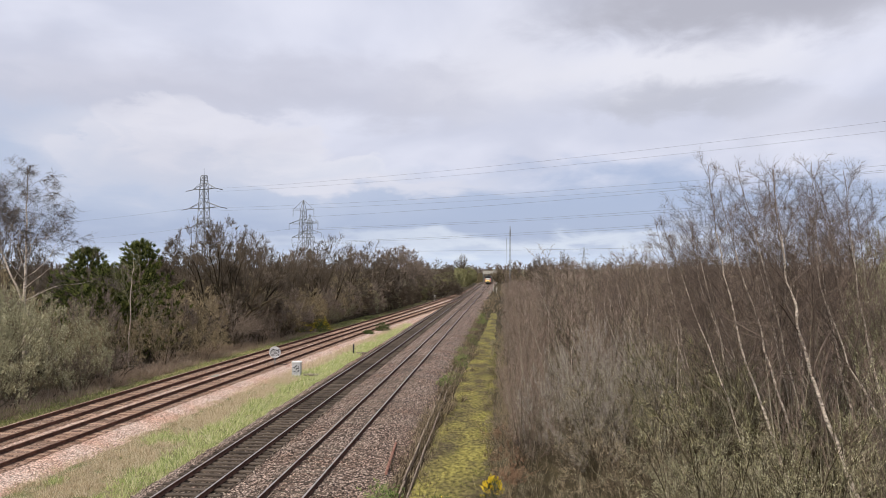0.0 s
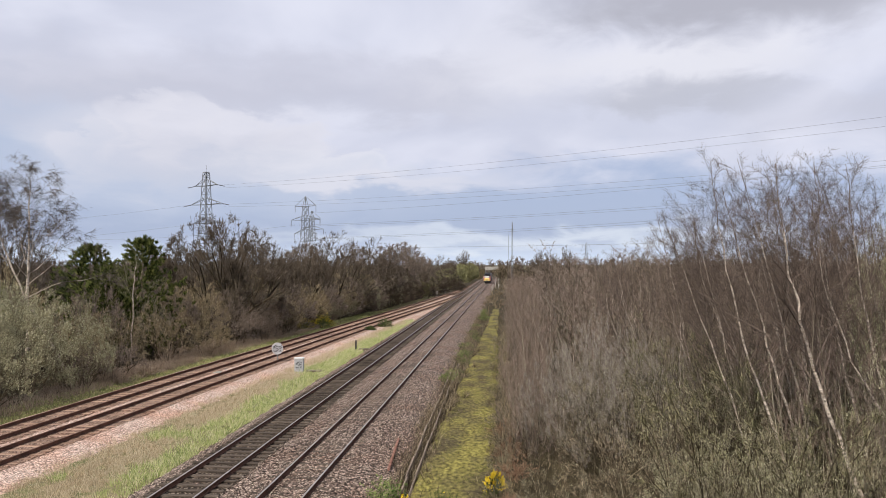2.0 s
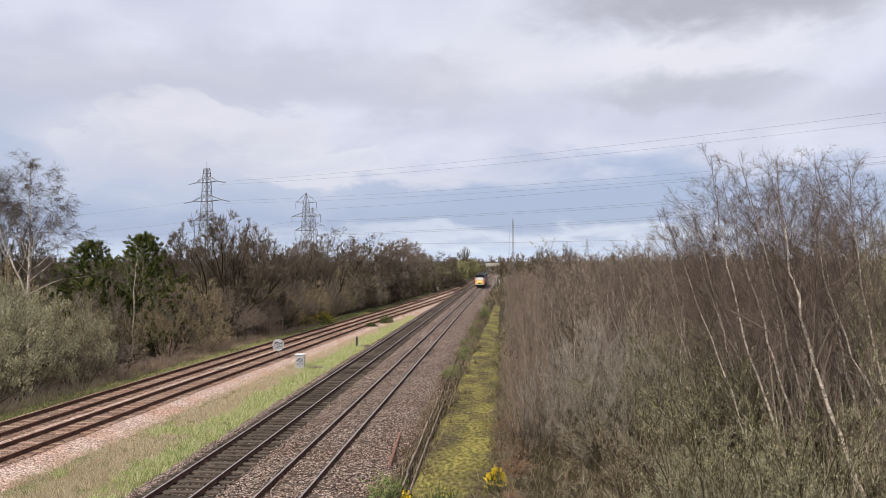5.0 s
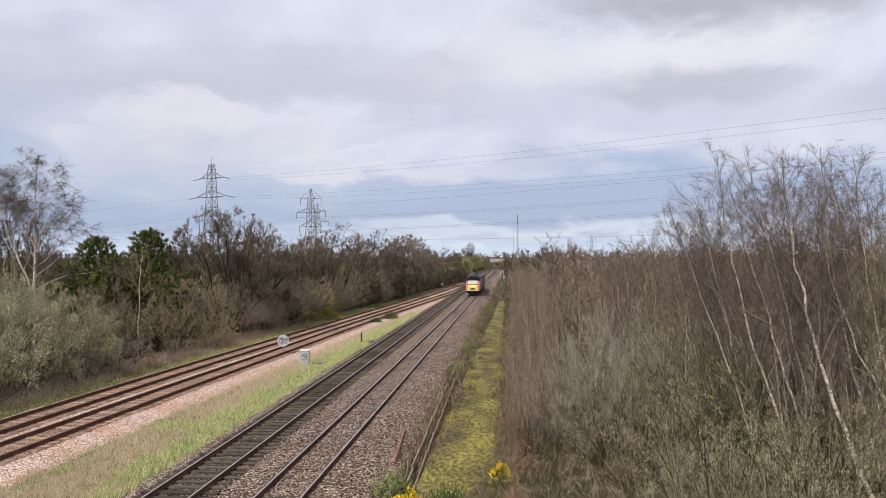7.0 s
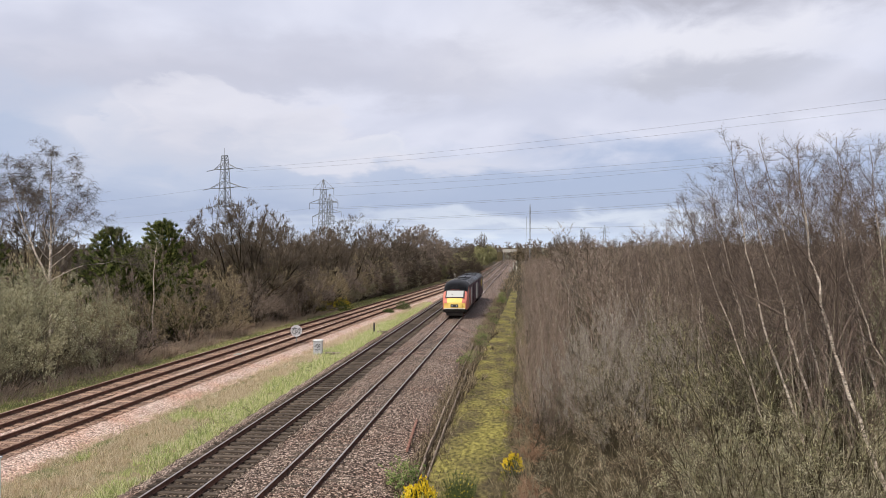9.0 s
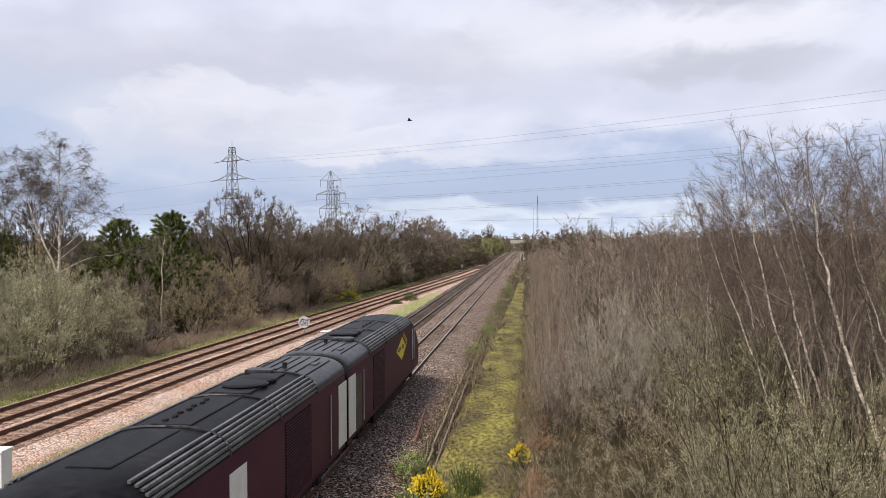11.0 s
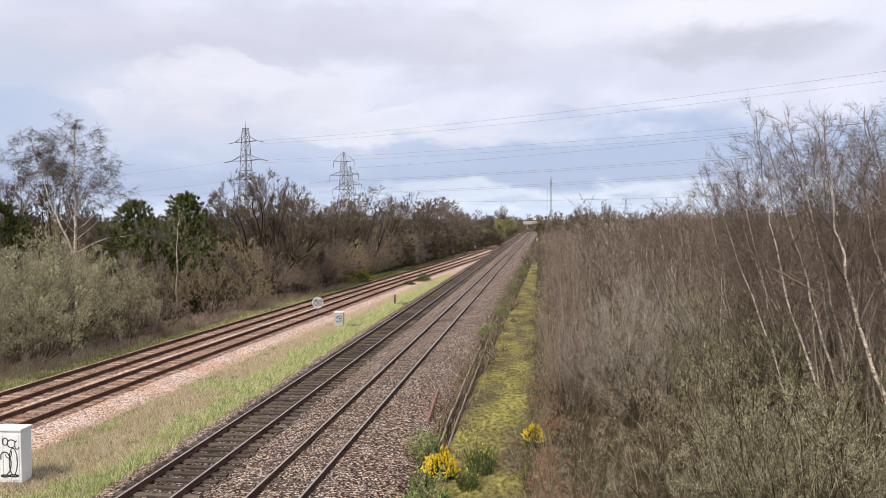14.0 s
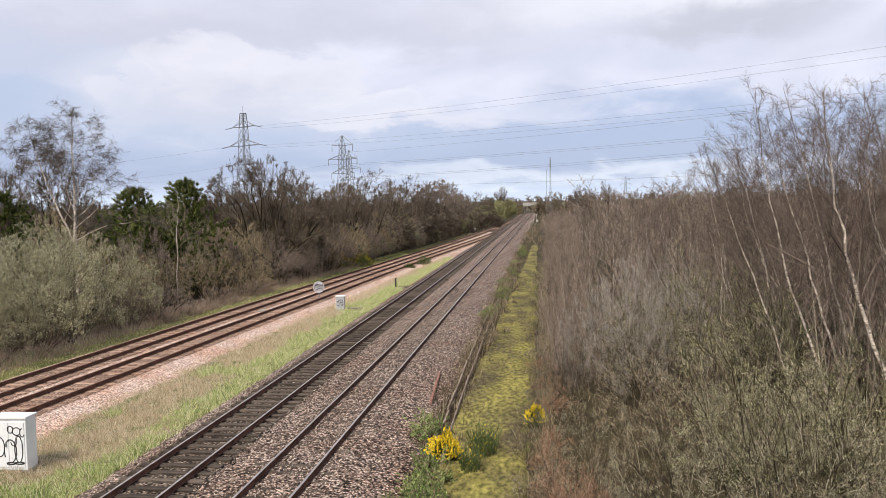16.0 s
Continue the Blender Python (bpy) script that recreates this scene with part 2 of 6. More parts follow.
M["twig_olive"] = two_tone("twig_olive", [(0.109, 0.101, 0.063), (0.220, 0.202, 0.129), (0.380, 0.352, 0.235)])
# many dark, few pale: dark gaps and sunlit twigs put into random tones
M["twig_olive_dark"] = two_tone("twig_olive_dark", [(0.033, 0.029, 0.016), (0.097, 0.088, 0.048), (0.207, 0.189, 0.106), (0.515, 0.478, 0.285)], bias=0.75)
M["twig_dun"] = two_tone("twig_dun", [(0.074, 0.055, 0.034), (0.187, 0.146, 0.089), (0.337, 0.271, 0.170), (0.562, 0.476, 0.314)])
M["bracken"] = two_tone("bracken", [(0.086, 0.043, 0.026), (0.206, 0.112, 0.069), (0.361, 0.232, 0.155), (0.533, 0.396, 0.292)])
# stem bark, coloured extra dark for the shade inside bushes and scrub
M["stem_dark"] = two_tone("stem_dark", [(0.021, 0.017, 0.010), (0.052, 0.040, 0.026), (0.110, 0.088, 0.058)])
M["low_leaf"] = two_tone("low_leaf", [(0.039, 0.066, 0.017), (0.111, 0.166, 0.047), (0.231, 0.299, 0.101), (0.398, 0.442, 0.172)])
M["moss_brown"] = two_tone("moss_brown", [(0.052, 0.036, 0.019), (0.112, 0.077, 0.043), (0.224, 0.172, 0.103)])
M["moss_green"] = two_tone("moss_green", [(0.075, 0.088, 0.026), (0.167, 0.172, 0.046), (0.290, 0.273, 0.079)])
# umber and ash: same biased tones, sun glints and shaded gaps as colour
M["twig_umber"] = two_tone("twig_umber", [(0.041, 0.030, 0.020), (0.114, 0.087, 0.058), (0.243, 0.195, 0.133), (0.584, 0.486, 0.346)], bias=0.75)
M["twig_ash"] = two_tone("twig_ash", [(0.042, 0.035, 0.023), (0.117, 0.099, 0.066), (0.254, 0.220, 0.150), (0.635, 0.577, 0.423)], bias=0.75)
M["twig_mauve"] = two_tone("twig_mauve", [(0.078, 0.059, 0.047), (0.158, 0.122, 0.099), (0.250, 0.200, 0.165), (0.38, 0.315, 0.265)])
M["twig_thicket"] = two_tone("twig_thicket", [(0.124, 0.088, 0.071), (0.194, 0.145, 0.119), (0.281, 0.216, 0.178), (0.389, 0.313, 0.259)])
M["twig_wood"] = two_tone("twig_wood", [(0.045, 0.035, 0.027), (0.085, 0.067, 0.050), (0.150, 0.122, 0.092)])
M["twig_lilac"] = two_tone("twig_lilac", [(0.115, 0.095, 0.085), (0.205, 0.175, 0.155), (0.33, 0.288, 0.255), (0.52, 0.465, 0.41)])
M["bramble"] = two_tone("bramble", [(0.200, 0.142, 0.098), (0.360, 0.274, 0.206), (0.519, 0.426, 0.330)])
M["bud"] = two_tone("bud", [(0.258, 0.241, 0.138), (0.413, 0.396, 0.249), (0.619, 0.593, 0.430)])
M["young_leaf"] = two_tone("young_leaf", [(0.15, 0.145, 0.07), (0.26, 0.25, 0.12), (0.40, 0.38, 0.20)])
M["conifer"] = two_tone("conifer", [(0.016, 0.026, 0.008), (0.055, 0.075, 0.020), (0.125, 0.145, 0.040), (0.230, 0.235, 0.075)])
M["gorse_green"] = two_tone("gorse_green", [(0.035, 0.055, 0.02), (0.075, 0.10, 0.035), (0.13, 0.155, 0.06)])
M["gorse_flower"] = two_tone("gorse_flower", [(0.62, 0.44, 0.02), (0.80, 0.60, 0.03), (0.88, 0.70, 0.08)])
M["grass"] = two_tone("grass", [(0.13, 0.19, 0.05), (0.32, 0.40, 0.13), (0.52, 0.57, 0.23), (0.70, 0.69, 0.39), (0.84, 0.78, 0.56)])
# grass again, toned down for the shade at the foot of the bushes
M["shaded_bank_grass"] = two_tone("shaded_bank_grass", [(0.120, 0.150, 0.045), (0.255, 0.292, 0.098), (0.450, 0.465, 0.188), (0.660, 0.615, 0.330)])
M["grass_straw"] = two_tone("grass_straw", [(0.33, 0.25, 0.16), (0.53, 0.43, 0.29), (0.68, 0.57, 0.41), (0.80, 0.71, 0.55)])
M["steel"] = mat("steel", (0.20, 0.21, 0.22), (0.28, 0.29, 0.30), 1, fine=12, contrast=0.2, rough=0.6, metal=0.5, bump=0)
M["wire"] = mat("wire", (0.108, 0.108, 0.126), (0.162, 0.162, 0.180), 1, fine=3, contrast=0.1, rough=0.7, bump=0)
M["white_paint"] = mat("white_paint", (0.78, 0.79, 0.80), (0.70, 0.71, 0.72), 2.5, fine=25, contrast=0.08, rough=0.55, bump=0.05)
M["black_paint"] = mat("black_paint", (0.02, 0.02, 0.022), (0.03, 0.03, 0.032), 3, fine=30, contrast=0.2, rough=0.6, bump=0.05)
M["concrete"] = mat("concrete", (0.34, 0.32, 0.29), (0.46, 0.44, 0.40), 1.5, fine=25, contrast=0.25, bump=0.3)
M["weathered_wood"] = mat("weathered_wood", (0.16, 0.13, 0.10), (0.26, 0.22, 0.18), 2, fine=20, contrast=0.4, streak=(3, 0.5, 3))
M["pale_timber"] = mat("pale_timber", (0.17, 0.135, 0.108), (0.31, 0.25, 0.205), 2, fine=20, contrast=0.45, streak=(3, 0.5, 3))
M["grey_paint"] = mat("grey_paint", (0.50, 0.50, 0.53), (0.38, 0.38, 0.40), 5, fine=25, contrast=0.25, rough=0.6, bump=0.05)
M["red_rust"] = mat("red_rust", (0.22, 0.105, 0.08), (0.34, 0.19, 0.15), 3, fine=25, contrast=0.3)


def part(name, bm, material, parent, label="", smooth=False):
    """Link a bmesh, or (verts, faces), as one mesh object under a thing or a part."""
    me = bpy.data.meshes.new(name)
    if isinstance(bm, tuple):
        me.from_pydata(bm[0], [], bm[1])
    else:
        bm.to_mesh(me)
        bm.free()
    for one in material if isinstance(material, (list, tuple)) else [material]:
        me.materials.append(one)
    if smooth:
        me.polygons.foreach_set("use_smooth", [True] * len(me.polygons))
    ob = new(name, me)
    if parent is not None:
        ob.parent = parent
    if label:
        tagged(ob, label)
    return ob


def box(bm, x0, x1, y0, y1, z0, z1, bevel=0.0, m=None, mat_index=0):
    """An axis-aligned box, turned by m, with bevelled edges."""
    before = set(bm.faces)
    c = Matrix.Translation(((x0 + x1) / 2, (y0 + y1) / 2, (z0 + z1) / 2)) @ Matrix.Diagonal((x1 - x0, y1 - y0, z1 - z0, 1))
    got = bmesh.ops.create_cube(bm, size=1, matrix=(m @ c) if m else c)
    if bevel:
        edges = list({e for v in got["verts"] for e in v.link_edges})
        bmesh.ops.bevel(bm, geom=edges, offset=bevel, segments=2, affect="EDGES", profile=0.6)
    if mat_index:
        for f in set(bm.faces) - before:
            f.material_index = mat_index
    return bm


def rod(bm, a, b, r, sides=6, r2=None):
    a, b = Vector(a), Vector(b)
    d = b - a
    m = Matrix.Translation((a + b) / 2) @ d.to_track_quat("Z", "Y").to_matrix().to_4x4()
    bmesh.ops.create_cone(bm, cap_ends=True, segments=sides, radius1=r, radius2=r if r2 is None else r2, depth=d.length, matrix=m)
    return bm


# ---------------------------------------------------------------- ground and ballast
def spline(table, y):
    """A value by smooth steps through rows of (y, value)."""
    if y <= table[0][0]:
        return table[0][1] + (y - table[0][0]) * (table[1][1] - table[0][1]) / (table[1][0] - table[0][0])
    for i in range(len(table) - 1):
        (y0, v0), (y1, v1) = table[i], table[i + 1]
        if y <= y1:
            s0 = (v1 - table[max(i - 1, 0)][1]) / (y1 - table[max(i - 1, 0)][0])
            j = min(i + 2, len(table) - 1)
            s1 = (table[j][1] - v0) / (table[j][0] - y0)
            h, u = y1 - y0, (y - y0) / (y1 - y0)
            return ((2 * u**3 - 3 * u**2 + 1) * v0 + (u**3 - 2 * u**2 + u) * h * s0 + (-2 * u**3 + 3 * u**2) * v1 + (u**3 - u**2) * h * s1)
    return table[-1][1]


MAIN_A, MAIN_B = -11.08, -7.50
SIDE_A = [(0, -24.35), (30, -23.6), (44, -23.1), (56, -22.55), (74, -21.6), (93, -20.45), (108, -19.6), (153, -17.0), (220, -14.2), (270, -12.55), (330, -11.3), (360, -11.08)]
SIDE_B = [(0, -21.5), (28, -20.65), (36, -20.35), (47, -19.9), (65, -19.0), (91, -17.75), (134, -14.9), (165, -12.9), (195, -11.5), (215, -11.08)]


def steps(y0, y1, s0, grow):
    out, s = [y0], s0
    while out[-1] < y1:
        out.append(min(out[-1] + s, y1))
        s *= grow
    return out


def strip(name, ys, section, material, rough=0.0, label="", seed=0):
    """A sheet along the line: section(y) gives rows of (x, z); rough: height of its unevenness."""
    verts, faces = [], []
    n = None
    for j, y in enumerate(ys):
        row = section(y)
        n = len(row)
        for i, (x, z) in enumerate(row):
            k = 0 if i in (0, n - 1) else 1
            verts.append((x, y, z + k * rough * (noise.noise((x * 1.3 + seed, y * 1.3, seed)) + 0.6 * noise.noise((x * 4, y * 4, seed + 5)))))
    for j in range(len(ys) - 1):
        for i in range(n - 1):
            a = j * n + i
            faces.append((a, a + 1, a + n + 1, a + n))
    ob = part(name, (verts, faces), material, None, "", True)
    return tagged(ob, label, name.replace("_", " "), "", "structure")


def lin(a, b, n):
    return [a + (b - a) * i / (n - 1) for i in range(n)]


YS = [-230, -150, -90, -50, -25, -10, -3] + steps(2.0, 60, 0.3, 1.012) + steps(62, 470, 2.0, 1.06)
# one sheet of ground out to the horizon
gx = [-3000, -900, -300, -120, -60] + lin(-45, 60, 43) + [90, 150, 300, 900, 3000]
gy = [-900, -200, -50] + lin(-10, 80, 40) + [100, 130, 170, 230, 300, 400, 600, 1000, 2000, 4500]


def ground_z(x, y):
    z = -0.62 + 0.12 * noise.noise((x * 0.09, y * 0.09, 3.3)) + 0.05 * noise.noise((x * 0.5, y * 0.5, 1.1))
    return z


gv = [(x, y, ground_z(x, y)) for y in gy for x in gx]
gf = [(j * len(gx) + i, j * len(gx) + i + 1, (j + 1) * len(gx) + i + 1, (j + 1) * len(gx) + i) for j in range(len(gy) - 1) for i in range(len(gx) - 1)]
earth = part("ground", (gv, gf), [M["shaded_litter"], M["field"]], None, "", True)
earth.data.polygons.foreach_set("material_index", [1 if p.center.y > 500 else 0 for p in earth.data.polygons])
tagged(earth, "leaf-littered ground, coloured dark for the shade under scrub and trees, fields beyond", "ground", "", "structure")


def main_section(y):
    xs = [-13.9, -13.4, -12.75, -12.3] + lin(-12.1, -6.4, 20) + [-6.0, -5.4, -4.9, -4.45, -4.1]
    out = []
    for x in xs:
        if x < -12.6:
            z = -0.24 - 0.38 * min(1, (-12.6 - x) / 1.2)
        elif x > -5.6:
            z = -0.20 - 0.42 * min(1, (x + 5.6) / 1.5)
        else:
            z = -0.235 if x < -9.6 else -0.185
        out.append((x, z))
    return out


strip("ballast_bed", YS, main_section, M["ballast_grey"], 0.022, "grey-pink crushed stone ballast under the main line")


strip("ballast_bed", YS, lambda y: [(x, -0.222) for x in lin(-12.45, -9.75, 12)], M["ballast_dark"], 0.02, "dark oil-stained ballast between the old sleepers", 13)


def side_section(y):
    a, b = spline(SIDE_A, y) - 1.75, spline(SIDE_B, y) + 1.5
    out = [(a - 0.55, -0.6), (a - 0.1, -0.30)] + [(x, -0.205) for x in lin(a + 0.3, b - 0.1, 12)] + [(b + 0.7, -0.30), (b + 1.7, -0.47), (b + 2.2, -0.64)]
    return out


strip("ballast_bed", [y for y in YS if y < 200], side_section, M["ballast_pink"], 0.02, "pinkish rust-stained ballast under the side lines", 4)

for side, row in ((SIDE_A, 21), (SIDE_B, 22)):
    strip("ballast_bed", [y for y in YS if y < 200], lambda y: [(x, -0.192) for x in lin(spline(side, y) - 1.35, spline(side, y) + 1.35, 10)], M["ballast_rust"], 0.018, "rust-brown ballast between the rails of a side line", row)


def verge_section(y):
    a, b = spline(SIDE_B, y) + 2.2, -13.2
    a = min(a, b - 0.2)
    return [(a, -0.60)] + [(x, -0.44 + 0.05 * math.sin(x * 2.1)) for x in lin(a + 0.4 * (b - a) / 6, b - 0.1, 8)] + [(b, -0.50)]


strip("verge", [y for y in YS if y < 150], verge_section, M["turf"], 0.05, "patchy green and straw grass verge between the lines", 9)
def path_section(y):
    far, end = min(1, max(0, (y - 28) / 40)), min(1, max(0, (y - 72) / 50))
    a, b = -3.35 + 0.45 * far + 0.6 * end + 0.25 * noise.noise((0, y * 0.5, 1)), -0.75 - 0.2 * far - 0.4 * end + 0.45 * noise.noise((3, y * 0.33, 7)) + 0.15 * noise.noise((5, y * 1.7, 7))
    return [(a - 0.3, -0.70)] + [(x, -0.50 - 0.1 * min(1, max(0, (y - 90) / 60))) for x in lin(a, b, 9)] + [(b + 0.3, -0.70)]


strip("path", [y for y in YS if y < 240], path_section, M["moss"], 0.035, "yellow-green mossy path beside the track", 2)
strip("bank", [y for y in YS if y < 200], lambda y: [(spline(SIDE_A, y) - 5.2, -0.66)] + [(x, -0.50) for x in lin(spline(SIDE_A, y) - 4.6, spline(SIDE_A, y) - 2.3, 6)] + [(spline(SIDE_A, y) - 2.0, -0.64)],
      M["shaded_bank_turf"], 0.07, "thin rough grass along the foot of the bushes", 6)

# ---------------------------------------------------------------- tracks
RAIL = [(-0.035, -0.006), (-0.028, 0.0), (0.028, 0.0), (0.035, -0.006), (0.034, -0.042), (0.010, -0.055), (0.009, -0.135), (0.068, -0.148), (0.07, -0.16),
        (-0.07, -0.16), (-0.068, -0.148), (-0.009, -0.135), (-0.010, -0.055), (-0.034, -0.042)]


def rail_mesh(centre, off, ys):
    verts, faces, k = [], [], len(RAIL)
    for y in ys:
        cx = centre(y) + off
        verts += [(cx + x, y, z) for x, z in RAIL]
    for j in range(len(ys) - 1):
        for i in range(k):
            a, b = j * k + i, j * k + (i + 1) % k
            faces.append((a, b, b + k, a + k))
    return verts, faces


def sleeper_mesh(length, width, height):
    bm = bmesh.new()
    box(bm, -length / 2, length / 2, -width / 2, width / 2, -height, 0, 0.015)
    me = bpy.data.meshes.new("sleeper")
    bm.to_mesh(me)
    bm.free()
    return me


def rail_track(label, centre, y0, y1, head, sleeper_mat, sleeper_z, spacing, near, seed):
    rng = random.Random(seed)
    root = tagged(new("track"), label, "railway track", "", "structure")
    ys = steps(y0, y1, 1.2, 1.02)
    for off in (-0.752, 0.752):
        ob = part("rail", rail_mesh(centre, off, ys), [M["rail_side"], head], root)
        idx = [1 if i % len(RAIL) in (0, 1, 2) else 0 for i in range(len(ob.data.polygons))]
        ob.data.polygons.foreach_set("material_index", idx)
    me = sleeper_mesh(2.6, 0.25, 0.13)
    me.materials.append(sleeper_mat)
    verts, faces, y, k = [], [], y0 + 0.3, 0
    while y < y1:
        x, a = centre(y), rng.uniform(-1.0, 1.0)
        m = pose(x + rng.uniform(-0.04, 0.04), y, sleeper_z + rng.uniform(-0.008, 0.008), rng.uniform(-0.8, 0.8), rng.uniform(-0.5, 0.5), a)
        if near[0] <= y and k < 290:
            ob = new("sleeper", me)
            ob.parent, ob.matrix_basis = root, m
            k += 1
        else:
            n = len(verts)
            verts += [tuple(m @ v.co) for v in me.vertices]
            faces += [tuple(n + i for i in p.vertices) for p in me.polygons]
        y += spacing * rng.uniform(0.96, 1.04)
    if verts:
        tagged(part("far_sleepers", (verts, faces), sleeper_mat, root), kind="stuff")
    return root


rail_track("main line track with dark timber sleepers and worn bright rails", lambda y: MAIN_A, -228, 470, M["rail_head"], M["sleeper"], -0.165, 0.64, (12, 0), 1)
rail_track("main line track with sleepers almost buried in ballast", lambda y: MAIN_B, -228, 470, M["rail_head"], M["sleeper"], -0.182, 0.68, (12, 0), 2)
rail_track("rusty side track with brown-stained sleepers", lambda y: spline(SIDE_A, y), -60, 358, M["rail_head_rusty"], M["sleeper_rusty"], -0.178, 0.72, (20, 0), 3)
rail_track("rusty side track joining the main line", lambda y: spline(SIDE_B, y), -60, 214, M["rail_head_rusty"], M["sleeper_rusty"], -0.178, 0.72, (20, 0), 4)

# ---------------------------------------------------------------- plants
class Wood:
    """Collects tapered stems and twigs as plain triangles and quads."""

    def __init__(self):
        self.v, self.f = [], []

    def tube(self, pts, radii, sides):
        n0 = len(self.v)
        for i, p in enumerate(pts):
            d = (pts[min(i + 1, len(pts) - 1)] - pts[max(i - 1, 0)]).normalized()
            u = d.orthogonal().normalized()
            w = d.cross(u)
            for k in range(sides):
                a = 2 * math.pi * k / sides
                self.v.append(tuple(p + (u * math.cos(a) + w * math.sin(a)) * radii[i]))
        for i in range(len(pts) - 1):
            for k in range(sides):
                a, b = n0 + i * sides + k, n0 + i * sides + (k + 1) % sides
                self.f.append((a, b, b + sides, a + sides))

    def spike(self, p, d, r):
        """A stiff tapered blade or needle."""
        u = d.orthogonal().normalized()
        w = d.normalized().cross(u)
        n = len(self.v)
        for a in (0, 2.094, 4.189):
            self.v.append(tuple(p + (u * math.cos(a) + w * math.sin(a)) * r))
        self.v.append(tuple(p + d))
        self.f += [(n, n + 1, n + 3), (n + 1, n + 2, n + 3), (n + 2, n, n + 3)]

    def twig(self, p, d, r, bend):
        """A thin bent twig, too fine to need more than a twisted sliver."""
        u = d.orthogonal().normalized()
        w = d.normalized().cross(u)
        m = p + d * 0.5 + bend
        n = len(self.v)
        self.v += [tuple(p + u * r), tuple(p - u * r), tuple(m + (u * 0.4 + w) * r * 0.6), tuple(m - (u * 0.4 + w) * r * 0.6), tuple(p + d - bend * 0.6)]
        self.f += [(n, n + 1, n + 3, n + 2), (n + 2, n + 3, n + 4)]

    def bud(self, p, d, r):
        """A small lens-shaped leaf or catkin."""
        u = d.orthogonal().normalized() * r
        w = d.normalized().cross(u)
        n = len(self.v)
        self.v += [tuple(p), tuple(p + d * 0.5 + u), tuple(p + d * 0.5 + w * 0.5), tuple(p + d * 0.5 - u), tuple(p + d)]
        self.f += [(n, n + 1, n + 2), (n, n + 2, n + 3), (n + 4, n + 2, n + 1), (n + 4, n + 3, n + 2)]

    def mesh(self):
        return self.v, self.f


def rand_dir(rng):
    return Vector((rng.gauss(0, 1), rng.gauss(0, 1), rng.gauss(0, 1))).normalized()


def off_axis(rng, d, degrees):
    """A direction at about that angle from d."""
    side = rand_dir(rng)
    side = (side - d * side.dot(d)).normalized()
    a = radians(degrees * rng.uniform(0.7, 1.3))
    return (d * math.cos(a) + side * math.sin(a)).normalized()


def limb(rng, woods, p, d, length, r, level, P):
    """Grow one limb and all that it carries. woods: trunk, crown, buds."""
    segs = P["segs"][level]
    pts, radii, q, dd = [p.copy()], [r], p.copy(), d.copy()
    for i in range(segs):
        dd = (dd + rand_dir(rng) * P["wobble"][level] + Vector((0, 0, P["up"][level])) + Vector(P.get("wind", (0, 0, 0))) * (0.3 + 0.2 * level)).normalized()
        q = q + dd * (length / segs)
        pts.append(q.copy())
        radii.append(r * (1 - (i + 1) / segs * P["taper"][level]))
    woods[0 if level == 0 else 1].tube(pts, radii, P["sides"][level])

    def at(u):
        k = min(int(u * segs), segs - 1)
        s = u * segs - k
        return pts[k].lerp(pts[k + 1], s), (pts[k + 1] - pts[k]).normalized(), radii[k] + (radii[k + 1] - radii[k]) * s

    last = level == len(P["kids"]) - 1
    n = P["kids"][level]
    n = max(1, int(n * rng.uniform(0.8, 1.2)))
    for i in range(n):
        u = P["start"][level] + (1 - P["start"][level]) * (i + rng.random()) / n
        pp, ad, rr = at(min(u, 0.999))
        nd = off_axis(rng, ad, P["angle"][level])
        if last:
            tl = P["twig"] * rng.uniform(0.5, 1.3)
            nd = (nd + Vector((0, 0, P["twig_up"]))).normalized()
            woods[1].twig(pp, nd * tl, P["twig_r"], rand_dir(rng) * tl * P.get("bend", 0.12))
            for k in range(P.get("side", 0)):
                sd = off_axis(rng, nd, 34)
                woods[1].twig(pp + nd * tl * rng.uniform(0.1, 0.6), sd * tl * rng.uniform(0.4, 0.75), P["twig_r"] * 0.75, rand_dir(rng) * tl * P.get("bend", 0.12) * 0.6)
            if woods[2] is not None and rng.random() < P["buds"]:
                for k in range(P.get("bud_n", 2)):
                    woods[2].bud(pp + nd * tl * rng.uniform(0.3, 1.0), (rand_dir(rng) + nd) * P["bud_len"], P["bud_r"])
        else:
            ln = length * P["ratio"][level] * rng.uniform(0.65, 1.15) * (1.0 - P["shrink"][level] * (u - P["start"][level]) / (1.001 - P["start"][level]))
            limb(rng, woods, pp, nd, ln, min(rr * 0.75, max(P["min_r"], rr * P["thin"])), level + 1, P)


